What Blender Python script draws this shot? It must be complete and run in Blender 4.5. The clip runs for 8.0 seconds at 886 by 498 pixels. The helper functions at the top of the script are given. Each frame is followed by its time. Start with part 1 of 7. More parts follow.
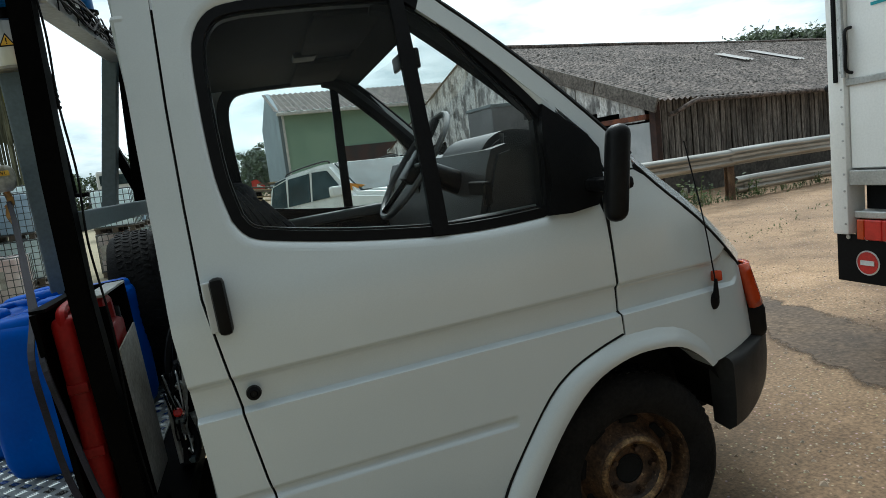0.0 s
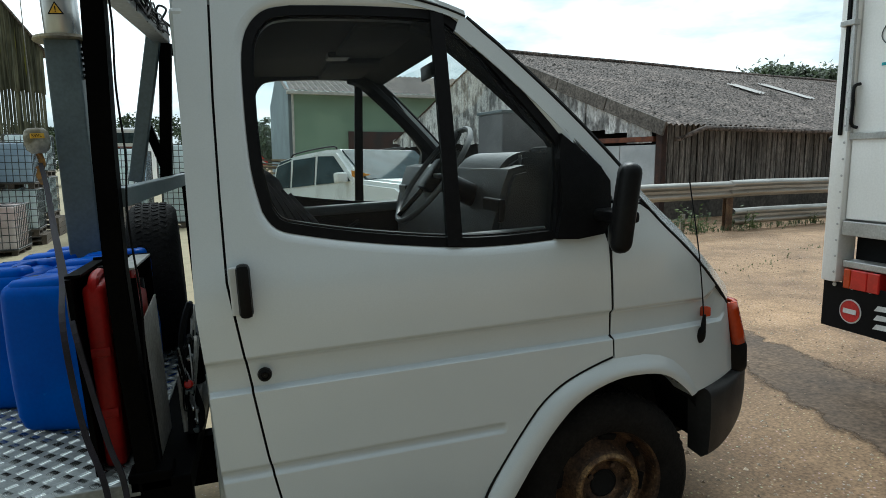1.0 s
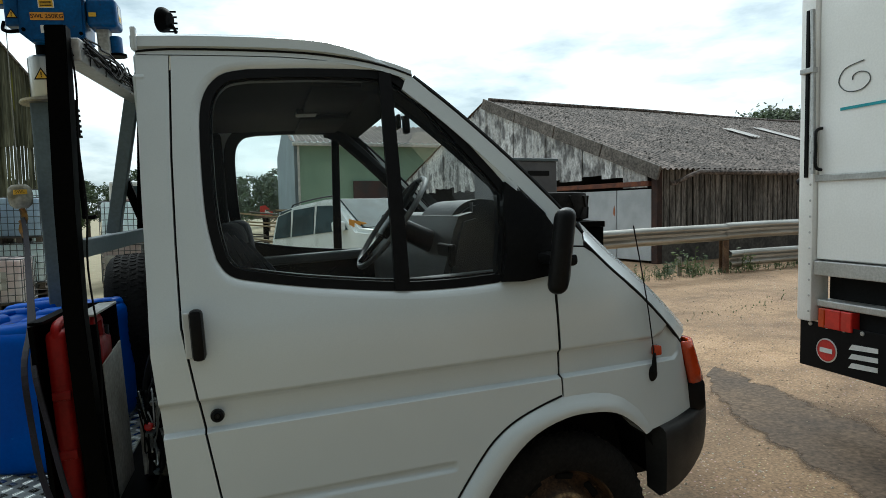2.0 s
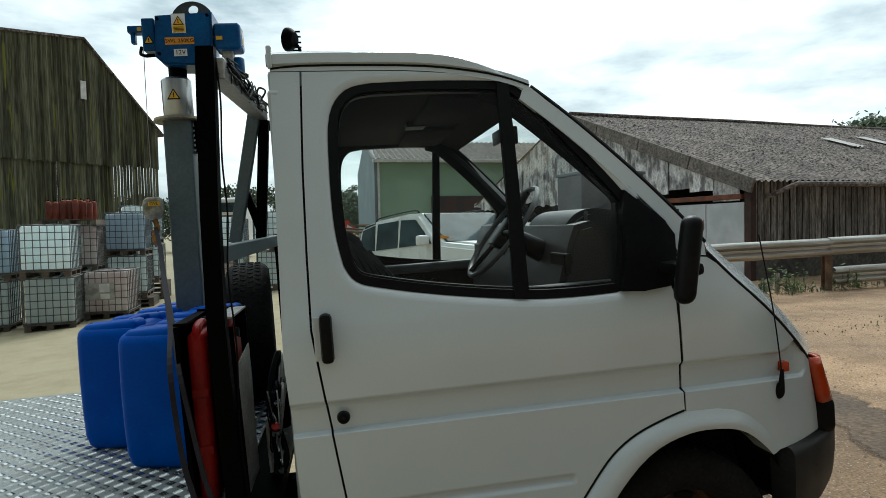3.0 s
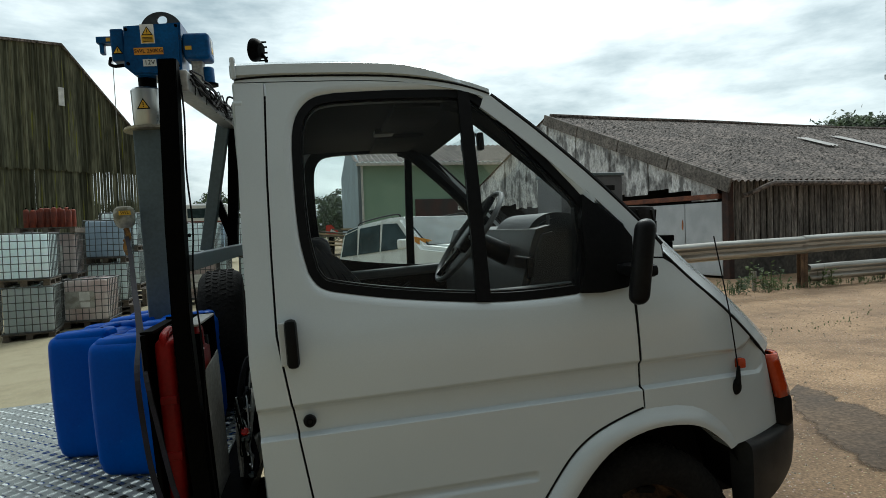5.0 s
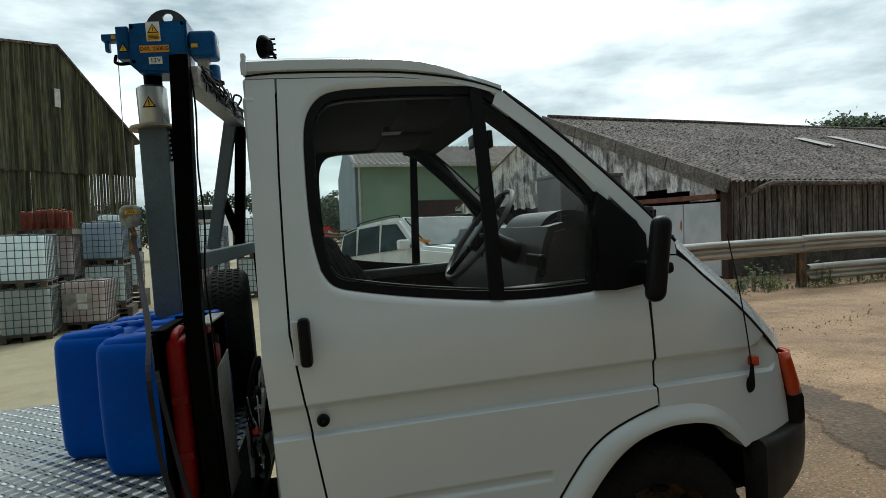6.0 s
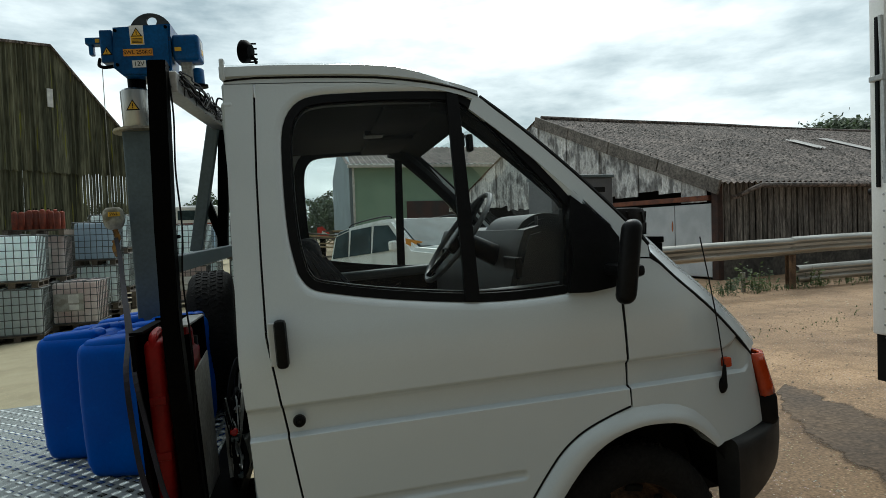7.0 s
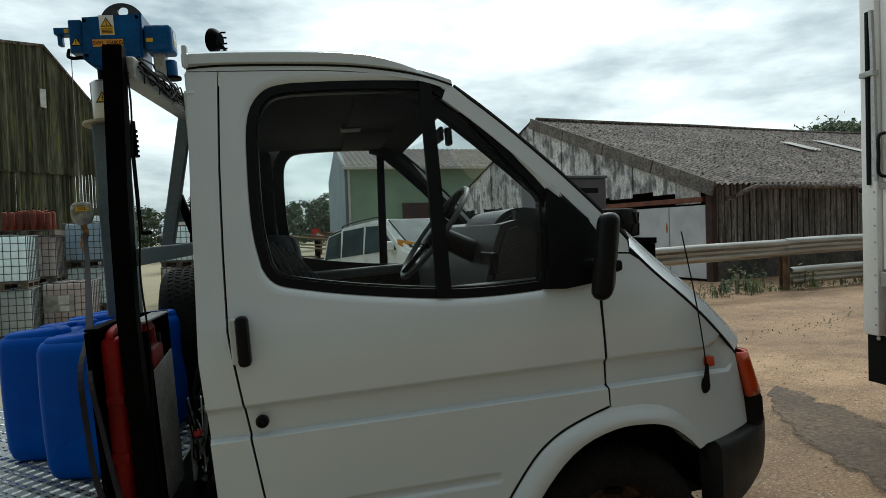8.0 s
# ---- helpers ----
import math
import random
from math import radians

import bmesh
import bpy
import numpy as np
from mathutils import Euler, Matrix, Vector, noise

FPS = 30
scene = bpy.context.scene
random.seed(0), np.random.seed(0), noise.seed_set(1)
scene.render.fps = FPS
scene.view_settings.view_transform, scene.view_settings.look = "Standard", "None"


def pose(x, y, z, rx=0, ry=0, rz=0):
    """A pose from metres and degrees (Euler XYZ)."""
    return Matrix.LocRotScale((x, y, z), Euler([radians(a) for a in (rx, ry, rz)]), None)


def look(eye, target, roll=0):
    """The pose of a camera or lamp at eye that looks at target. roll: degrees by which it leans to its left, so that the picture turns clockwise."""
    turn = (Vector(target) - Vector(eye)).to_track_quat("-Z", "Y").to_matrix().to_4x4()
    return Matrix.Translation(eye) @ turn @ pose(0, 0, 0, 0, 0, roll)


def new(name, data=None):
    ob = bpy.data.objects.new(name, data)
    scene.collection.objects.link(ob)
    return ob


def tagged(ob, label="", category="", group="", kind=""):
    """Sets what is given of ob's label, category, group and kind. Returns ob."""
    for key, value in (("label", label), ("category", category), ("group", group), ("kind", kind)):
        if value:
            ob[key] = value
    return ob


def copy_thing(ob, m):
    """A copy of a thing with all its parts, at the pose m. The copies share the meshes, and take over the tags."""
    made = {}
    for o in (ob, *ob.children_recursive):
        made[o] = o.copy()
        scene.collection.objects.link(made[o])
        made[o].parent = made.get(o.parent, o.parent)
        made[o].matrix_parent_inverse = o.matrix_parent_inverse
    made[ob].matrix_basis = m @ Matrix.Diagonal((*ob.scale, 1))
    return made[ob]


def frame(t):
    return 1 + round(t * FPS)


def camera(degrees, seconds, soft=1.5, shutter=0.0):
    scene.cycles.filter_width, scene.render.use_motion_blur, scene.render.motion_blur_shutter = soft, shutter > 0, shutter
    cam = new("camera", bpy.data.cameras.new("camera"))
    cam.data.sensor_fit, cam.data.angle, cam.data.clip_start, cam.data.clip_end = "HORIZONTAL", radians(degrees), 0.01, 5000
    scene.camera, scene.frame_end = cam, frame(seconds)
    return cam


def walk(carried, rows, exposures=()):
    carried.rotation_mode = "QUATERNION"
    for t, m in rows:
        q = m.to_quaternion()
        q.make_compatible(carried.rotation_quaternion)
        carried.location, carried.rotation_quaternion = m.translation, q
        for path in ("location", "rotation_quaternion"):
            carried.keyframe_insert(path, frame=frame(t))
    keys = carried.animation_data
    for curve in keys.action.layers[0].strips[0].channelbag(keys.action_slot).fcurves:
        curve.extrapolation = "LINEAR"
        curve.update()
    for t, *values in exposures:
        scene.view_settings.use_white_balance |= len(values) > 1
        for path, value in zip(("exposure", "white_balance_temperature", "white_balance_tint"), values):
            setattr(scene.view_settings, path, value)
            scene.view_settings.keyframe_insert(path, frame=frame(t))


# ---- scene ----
EXPO = 0.40
cam = camera(70.0, 8.0, soft=0.7)
# the van stands on a slope, nose up: SLOPE turns its own frame into the world
SLOPE = pose(0, 0, 0, 0, -3.0, 0)
# seconds, place in the van's frame, degrees to the left, up, and leaning to the right
PATH = [
    (0.0, 0.406, -1.500, 1.406, -15.25, -8.17, 9.67),
    (0.5, 0.315, -1.522, 1.424, -15.08, -8.96, 4.59),
    (1.0, 0.335, -1.578, 1.465, -15.87, -8.68, 3.05),
    (1.2, 0.370, -1.602, 1.470, -16.18, -8.70, 2.94),
    (2.3, 0.480, -1.724, 1.447, -13.88, -2.76, 4.86),
    (2.5, 0.418, -1.697, 1.441, -11.38, -2.23, 5.11),
    (3.0, 0.347, -1.693, 1.447, -8.73, -2.54, 4.10),
    (3.5, 0.361, -1.714, 1.447, -9.08, -2.53, 3.91),
    (4.0, 0.408, -1.752, 1.451, -9.42, -2.26, 4.11),
    (4.5, 0.421, -1.755, 1.454, -9.73, -2.40, 4.56),
    (6.0, 0.359, -1.723, 1.444, -10.36, -2.31, 4.98),
    (6.5, 0.381, -1.740, 1.443, -10.53, -2.31, 4.84),
    (7.0, 0.410, -1.761, 1.447, -10.79, -2.29, 4.89),
    (7.5, 0.449, -1.766, 1.437, -10.83, -2.35, 4.75),
    (8.0, 0.492, -1.711, 1.415, -11.07, -2.09, 4.80),
]
walk(cam, [(t, SLOPE @ pose(x, y, z, 0, 0, yaw) @ pose(0, 0, 0, 90 + pitch) @ pose(0, 0, 0, 0, 0, -lean)) for t, x, y, z, yaw, pitch, lean in PATH],
     exposures=[(t, EXPO + d, k, 1) for t, d, k in ((0.0, 0.24, 5800), (1.0, 0.24, 5800), (2.5, 0.06, 5980), (3.5, 0.0, 6050), (4.5, -0.12, 6050), (6.0, -0.16, 6050), (8.0, -0.22, 6050))])
# ---- sky and light ----
world = bpy.data.worlds.new("sky")
scene.world = world
world.use_nodes = True
wn, wl = world.node_tree.nodes, world.node_tree.links
bg = wn["Background"]
skyt = wn.new("ShaderNodeTexSky")
skyt.sky_type, skyt.sun_disc = "NISHITA", False
skyt.sun_elevation, skyt.sun_rotation = radians(48), radians(20)
skyt.air_density, skyt.dust_density = 1.0, 2.0
coord = wn.new("ShaderNodeTexCoord")
stretch = wn.new("ShaderNodeMapping")
stretch.inputs["Scale"].default_value, stretch.inputs["Location"].default_value = (1.5, 1.5, 5.0), (0.35, 0, 0.2)
cloud = wn.new("ShaderNodeTexNoise")
cloud.inputs["Scale"].default_value, cloud.inputs["Detail"].default_value, cloud.inputs["Roughness"].default_value = 1.7, 7, 0.56
shape = wn.new("ShaderNodeValToRGB")
shape.color_ramp.elements[0].position, shape.color_ramp.elements[0].color = 0.38, (3.5, 4.1, 4.3, 1)
shape.color_ramp.elements[1].position, shape.color_ramp.elements[1].color = 0.60, (10.6, 10.7, 10.5, 1)
veil = wn.new("ShaderNodeMixRGB")
veil.inputs[0].default_value = 0.88
wl.new(coord.outputs["Generated"], stretch.inputs[0])
wl.new(stretch.outputs[0], cloud.inputs["Vector"])
wl.new(cloud.outputs["Fac"], shape.inputs[0])
wl.new(skyt.outputs[0], veil.inputs[1])
wl.new(shape.outputs[0], veil.inputs[2])
# the cloud is thinnest on the sun's side and heavy behind
apart = wn.new("ShaderNodeSeparateXYZ")
wl.new(coord.outputs["Generated"], apart.inputs[0])
side = wn.new("ShaderNodeMapRange")
side.interpolation_type = "SMOOTHSTEP"
side.inputs["From Min"].default_value, side.inputs["From Max"].default_value = -0.85, 0.4
side.inputs["To Min"].default_value, side.inputs["To Max"].default_value = 0.19, 1.33
wl.new(apart.outputs["Y"], side.inputs["Value"])
# an overcast sky is brighter overhead than at its rim
overhead = wn.new("ShaderNodeMapRange")
overhead.interpolation_type = "SMOOTHSTEP"
overhead.inputs["From Min"].default_value, overhead.inputs["From Max"].default_value = 0.3, 1.0
overhead.inputs["To Min"].default_value, overhead.inputs["To Max"].default_value = 1.0, 1.65
wl.new(apart.outputs["Z"], overhead.inputs["Value"])
lift = wn.new("ShaderNodeMath")
lift.operation = "MULTIPLY"
wl.new(side.outputs[0], lift.inputs[0])
wl.new(overhead.outputs[0], lift.inputs[1])
glow = wn.new("ShaderNodeMixRGB")
glow.blend_type, glow.inputs[0].default_value = "MULTIPLY", 1
wl.new(veil.outputs[0], glow.inputs[1])
wl.new(lift.outputs[0], glow.inputs[2])
wl.new(glow.outputs[0], bg.inputs["Color"])
bg.inputs["Strength"].default_value = 0.08
sun = new("sun", bpy.data.lights.new("sun", "SUN"))
sun.data.energy, sun.data.angle, sun.data.color = 1.5, radians(25), (1.0, 0.96, 0.9)
sun.matrix_world = look((8, 22, 26), (0, 0, 0))

# ---- materials ----
def mat(name, col, rough=0.5, metal=0.0, col2=None, scale=6.0, lo=0.4, hi=0.62, fine=0.12, fscale=90.0, bump=0.0, bscale=60.0, stretch3=(1, 1, 1), each=0.0, wear=None, spec=0.5):
    """Colour with stains (col2, at scale), grain (fine, at fscale) and relief (bump, at bscale)."""
    m = bpy.data.materials.new(name)
    m.use_nodes = True
    n, l = m.node_tree.nodes, m.node_tree.links
    b = n["Principled BSDF"]
    tc = n.new("ShaderNodeTexCoord")
    mp = n.new("ShaderNodeMapping")
    mp.inputs["Scale"].default_value = stretch3
    l.new(tc.outputs["Object"], mp.inputs[0])
    def noise_node(s, det=5):
        t = n.new("ShaderNodeTexNoise")
        t.inputs["Scale"].default_value, t.inputs["Detail"].default_value = s, det
        l.new(mp.outputs[0], t.inputs["Vector"])
        return t
    big = noise_node(scale)
    ramp = n.new("ShaderNodeValToRGB")
    c2 = col2 or tuple(c * 0.78 for c in col)
    ramp.color_ramp.elements[0].position, ramp.color_ramp.elements[0].color = lo, (*c2, 1)
    ramp.color_ramp.elements[1].position, ramp.color_ramp.elements[1].color = hi, (*col, 1)
    l.new(big.outputs["Fac"], ramp.inputs[0])
    grain = noise_node(fscale, 3)
    gr = n.new("ShaderNodeMapRange")
    gr.inputs["From Min"].default_value, gr.inputs["From Max"].default_value = 0.3, 0.7
    gr.inputs["To Min"].default_value, gr.inputs["To Max"].default_value = 1 - fine * 1.6, 1 + fine
    l.new(grain.outputs["Fac"], gr.inputs["Value"])
    mul = n.new("ShaderNodeMixRGB")
    mul.blend_type, mul.inputs[0].default_value = "MULTIPLY", 1
    l.new(ramp.outputs[0], mul.inputs[1])
    l.new(gr.outputs[0], mul.inputs[2])
    out = mul
    if each:
        oi = n.new("ShaderNodeObjectInfo")
        er = n.new("ShaderNodeMapRange")
        er.inputs["To Min"].default_value, er.inputs["To Max"].default_value = 1 - each, 1 + each
        l.new(oi.outputs["Random"], er.inputs["Value"])
        mul2 = n.new("ShaderNodeMixRGB")
        mul2.blend_type, mul2.inputs[0].default_value = "MULTIPLY", 1
        l.new(mul.outputs[0], mul2.inputs[1])
        l.new(er.outputs[0], mul2.inputs[2])
        out = mul2
    if wear:
        spots = noise_node(wear[1], 8)
        wr = n.new("ShaderNodeValToRGB")
        wr.color_ramp.elements[0].position, wr.color_ramp.elements[1].position = wear[2], wear[2] + 0.05
        wr.color_ramp.elements[0].color, wr.color_ramp.elements[1].color = (0, 0, 0, 1), (1, 1, 1, 1)
        l.new(spots.outputs["Fac"], wr.inputs[0])
        mx = n.new("ShaderNodeMixRGB")
        mx.inputs[2].default_value = (*wear[0], 1)
        l.new(wr.outputs[0], mx.inputs[0])
        l.new(out.outputs[0], mx.inputs[1])
        out = mx
    l.new(out.outputs[0], b.inputs["Base Color"])
    rr = n.new("ShaderNodeMapRange")
    rr.inputs["To Min"].default_value, rr.inputs["To Max"].default_value = max(0.02, rough - 0.12), min(1, rough + 0.12)
    l.new(big.outputs["Fac"], rr.inputs["Value"])
    l.new(rr.outputs[0], b.inputs["Roughness"])
    b.inputs["Metallic"].default_value = metal
    b.inputs["Specular IOR Level"].default_value = spec
    if bump:
        bn = noise_node(bscale, 6)
        bu = n.new("ShaderNodeBump")
        bu.inputs["Strength"].default_value, bu.inputs["Distance"].default_value = min(1.0, bump), 0.02
        l.new(bn.outputs["Fac"], bu.inputs["Height"])
        l.new(bu.outputs[0], b.inputs["Normal"])
    return m

def glass(name, tint=(0.86, 0.9, 0.9), dust=0.05):
    m = bpy.data.materials.new(name)
    m.use_nodes = True
    n, l = m.node_tree.nodes, m.node_tree.links
    n.remove(n["Principled BSDF"])
    tr, gl, df = n.new("ShaderNodeBsdfTransparent"), n.new("ShaderNodeBsdfGlossy"), n.new("ShaderNodeBsdfDiffuse")
    tr.inputs[0].default_value = (*tint, 1)
    gl.inputs["Roughness"].default_value = 0.02
    df.inputs[0].default_value = (0.6, 0.6, 0.57, 1)
    lw, pw, fr = n.new("ShaderNodeLayerWeight"), n.new("ShaderNodeMath"), n.new("ShaderNodeMapRange")
    lw.inputs[0].default_value = 0.5
    pw.operation, pw.inputs[1].default_value = "POWER", 4.5
    fr.inputs["To Min"].default_value, fr.inputs["To Max"].default_value = 0.008, 0.7
    l.new(lw.outputs["Facing"], pw.inputs[0])
    l.new(pw.outputs[0], fr.inputs["Value"])
    a, b = n.new("ShaderNodeMixShader"), n.new("ShaderNodeMixShader")
    tc, nz, rp = n.new("ShaderNodeTexCoord"), n.new("ShaderNodeTexNoise"), n.new("ShaderNodeMapRange")
    nz.inputs["Scale"].default_value, nz.inputs["Detail"].default_value = 5, 8
    rp.inputs["From Min"].default_value, rp.inputs["From Max"].default_value = 0.42, 0.75
    rp.inputs["To Min"].default_value, rp.inputs["To Max"].default_value = dust * 0.25, dust * 1.8
    l.new(tc.outputs["Object"], nz.inputs["Vector"])
    l.new(nz.outputs["Fac"], rp.inputs["Value"])
    l.new(fr.outputs[0], a.inputs[0])
    l.new(tr.outputs[0], a.inputs[1])
    l.new(gl.outputs[0], a.inputs[2])
    l.new(rp.outputs[0], b.inputs[0])
    l.new(a.outputs[0], b.inputs[1])
    l.new(df.outputs[0], b.inputs[2])
    l.new(b.outputs[0], n["Material Output"].inputs["Surface"])
    return m

WHITE = mat("white_van_paint", (0.55, 0.595, 0.61), 0.22, 0, (0.52, 0.565, 0.58), 2.2, fine=0.02, fscale=300)
WHITE.node_tree.nodes["Principled BSDF"].inputs["Coat Weight"].default_value = 0.7
WHITE.node_tree.nodes["Principled BSDF"].inputs["Coat Roughness"].default_value = 0.07
RUBBER = mat("black_rubber", (0.005, 0.005, 0.0055), 0.6, 0, fine=0.2, fscale=60, spec=0.12)
# black plastic lightened: the grey light on the bumper's face, put into colour
BUMPERPLASTIC = mat("lit_bumper_plastic", (0.016, 0.016, 0.0165), 0.42, 0, (0.022, 0.022, 0.022), 9, bump=0.1, bscale=400, spec=0.25)
PLASTIC = mat("black_plastic", (0.005, 0.005, 0.0055), 0.34, 0, (0.008, 0.008, 0.008), 9, bump=0.1, bscale=400, spec=0.1)
TYRE = mat("worn_tyre_rubber", (0.006, 0.0058, 0.0057), 0.8, 0, (0.011, 0.0102, 0.0096), 7, fine=0.25, bump=0.3, bscale=90, spec=0.12)
RUST = mat("rusty_wheel_steel", (0.11, 0.06, 0.03), 0.5, 0.3, (0.035, 0.02, 0.012), 22, 0.42, 0.6, fine=0.35, fscale=120, bump=0.3, bscale=120, wear=((0.22, 0.15, 0.08), 75, 0.66))
RUSTEDGE = mat("pale_golden_rust", (0.3, 0.19, 0.085), 0.45, 0.45, (0.12, 0.065, 0.03), 30, fine=0.4, fscale=130, bump=0.3, bscale=150)
BLACKSTEEL = mat("black_painted_steel", (0.0012, 0.0012, 0.0013), 0.5, 0.0, (0.002, 0.0019, 0.0019), 5, fine=0.2, wear=((0.04, 0.04, 0.04), 40, 0.78), spec=0.02)
GREYSTEEL = mat("grey_painted_steel", (0.085, 0.115, 0.125), 0.45, 0.0, (0.068, 0.092, 0.1), 4, fine=0.1, wear=((0.06, 0.06, 0.06), 25, 0.72))
GALV = mat("galvanised_steel", (0.46, 0.455, 0.43), 0.5, 0.45, (0.3, 0.285, 0.25), 6, fine=0.18, bump=0.1, wear=((0.2, 0.15, 0.1), 9, 0.7))
BARRIER = mat("dull_barrier_zinc", (0.44, 0.43, 0.4), 0.34, 0.8, (0.3, 0.285, 0.25), 3, stretch3=(0.4, 1, 6), fine=0.1, fscale=40, wear=((0.22, 0.16, 0.1), 9, 0.72))
TREADBAR = mat("polished_tread_aluminium", (0.66, 0.68, 0.66), 0.22, 0.95, (0.5, 0.515, 0.5), 30, fine=0.1)
STEEL = mat("bare_turned_steel", (0.5, 0.51, 0.5), 0.3, 0.95, (0.42, 0.43, 0.42), 3, stretch3=(1, 1, 0.2), fine=0.06, fscale=60)
CHEQUER = mat("aluminium_chequer_plate", (0.27, 0.288, 0.28), 0.6, 0.5, (0.2, 0.213, 0.207), 9, fine=0.14, bump=0.06, wear=((0.3, 0.3, 0.28), 5, 0.7))
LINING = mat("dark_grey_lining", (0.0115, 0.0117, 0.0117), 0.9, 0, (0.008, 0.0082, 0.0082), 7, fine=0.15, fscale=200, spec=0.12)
DASH = mat("grey_dashboard_plastic", (0.027, 0.028, 0.0285), 0.5, 0, (0.016, 0.0165, 0.017), 7, fine=0.1, bump=0.2, bscale=300)
SEATCLOTH = mat("dark_seat_cloth", (0.035, 0.037, 0.044), 0.95, 0, (0.012, 0.0125, 0.015), 9, fine=0.25, fscale=150, bump=0.3, bscale=30, spec=0.12)
GLASS = glass("side_window_glass", (0.965, 0.985, 0.98), 0.007)
CLEAR = glass("windscreen_glass", (0.96, 0.98, 0.975), 0.012)
def lens_mat(name, col):
    m = mat(name, col, 0.18, 0, tuple(c * 0.8 for c in col), 20, fine=0.05)
    return m
AMBER = lens_mat("amber_lens", (0.46, 0.045, 0.006))
REDLENS = lens_mat("red_lens", (0.5, 0.02, 0.015))
BLUEPLASTIC = mat("blue_drum_plastic", (0.0002, 0.08, 0.43), 0.36, 0, (0.0002, 0.055, 0.33), 4, fine=0.05, bump=0.08, bscale=25, spec=0.07, wear=((0.006, 0.1, 0.42), 30, 0.72))
REDPLASTIC = mat("red_jerrycan_plastic", (0.33, 0.009, 0.007), 0.45, 0, (0.23, 0.007, 0.006), 5, fine=0.1, bump=0.1, bscale=25, spec=0.2)
BLUEPAINT = mat("blue_winch_paint", (0.002, 0.075, 0.225), 0.34, 0.0, (0.0015, 0.05, 0.155), 10, fine=0.15, spec=0.25, wear=((0.03, 0.03, 0.04), 28, 0.68))
LABELW = mat("white_label", (0.72, 0.72, 0.7), 0.5, 0, fine=0.05)
YELLOW = mat("yellow_warning_label", (0.75, 0.42, 0.02), 0.5, 0, fine=0.08)
ORANGE = mat("orange_label", (0.75, 0.3, 0.02), 0.5, 0, fine=0.08)
INK = mat("black_ink", (0.012, 0.012, 0.012), 0.6, 0, fine=0.05, spec=0.12)
WEBBING = mat("purple_grey_webbing", (0.014, 0.011, 0.019), 0.9, 0, (0.006, 0.0048, 0.008), 30, fine=0.3, fscale=300)
def gravel_mat():
    m = mat("sandy_gravel_ground", (0.36, 0.23, 0.128), 0.95, 0, (0.25, 0.155, 0.085), 0.55, 0.36, 0.62, fine=0.3, fscale=70, bump=0.16, bscale=120)
    n, l = m.node_tree.nodes, m.node_tree.links
    b = n["Principled BSDF"]
    sand = b.inputs["Base Color"].links[0].from_socket
    tc = n.new("ShaderNodeTexCoord")
    # dark earthy scuffs and dry pale dust
    scuff, band = n.new("ShaderNodeTexNoise"), n.new("ShaderNodeValToRGB")
    scuff.inputs["Scale"].default_value, scuff.inputs["Detail"].default_value, scuff.inputs["Roughness"].default_value = 2.3, 9, 0.68
    band.color_ramp.elements[0].position, band.color_ramp.elements[0].color = 0.34, (0.62, 0.59, 0.56, 1)
    band.color_ramp.elements[1].position, band.color_ramp.elements[1].color = 0.52, (1, 1, 1, 1)
    dust = band.color_ramp.elements.new(0.66)
    dust.color = (1.14, 1.16, 1.2, 1)
    l.new(tc.outputs["Object"], scuff.inputs["Vector"])
    l.new(scuff.outputs["Fac"], band.inputs[0])
    worn = n.new("ShaderNodeMixRGB")
    worn.blend_type, worn.inputs[0].default_value = "MULTIPLY", 1
    l.new(sand, worn.inputs[1])
    l.new(band.outputs[0], worn.inputs[2])
    # the yard behind is a paler khaki hardstanding
    pos, zone, wob, edge = n.new("ShaderNodeSeparateXYZ"), n.new("ShaderNodeMapRange"), n.new("ShaderNodeMath"), n.new("ShaderNodeMixRGB")
    l.new(tc.outputs["Object"], pos.inputs[0])
    wob.operation = "MULTIPLY_ADD"
    wob.inputs[1].default_value = 3.0
    l.new(scuff.outputs["Fac"], wob.inputs[0])
    l.new(pos.outputs["X"], wob.inputs[2])
    zone.inputs["From Min"].default_value, zone.inputs["From Max"].default_value = 0.6, 3.6
    l.new(wob.outputs[0], zone.inputs["Value"])
    khaki = n.new("ShaderNodeMixRGB")
    khaki.blend_type, khaki.inputs[0].default_value = "MULTIPLY", 0.45
    khaki.inputs[1].default_value = (0.29, 0.25, 0.155, 1)
    l.new(band.outputs[0], khaki.inputs[2])
    l.new(zone.outputs[0], edge.inputs[0])
    l.new(khaki.outputs[0], edge.inputs[1])
    l.new(worn.outputs[0], edge.inputs[2])
    # darker ground round the van's nose, fading out with distance
    off, reach, fade, nose_tone = n.new("ShaderNodeVectorMath"), n.new("ShaderNodeMath"), n.new("ShaderNodeMapRange"), n.new("ShaderNodeMixRGB")
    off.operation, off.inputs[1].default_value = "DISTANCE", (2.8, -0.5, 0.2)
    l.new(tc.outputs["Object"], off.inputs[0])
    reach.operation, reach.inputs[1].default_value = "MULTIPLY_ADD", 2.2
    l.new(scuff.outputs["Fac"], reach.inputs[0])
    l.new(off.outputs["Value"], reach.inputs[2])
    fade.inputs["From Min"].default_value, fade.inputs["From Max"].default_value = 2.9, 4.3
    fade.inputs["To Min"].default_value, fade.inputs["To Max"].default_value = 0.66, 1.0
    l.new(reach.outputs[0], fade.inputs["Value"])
    nose_tone.blend_type, nose_tone.inputs[0].default_value = "MULTIPLY", 1
    l.new(edge.outputs[0], nose_tone.inputs[1])
    l.new(fade.outputs[0], nose_tone.inputs[2])
    prev = nose_tone.outputs[0]
    v = n.new("ShaderNodeTexVoronoi")
    v.inputs["Scale"].default_value = 38
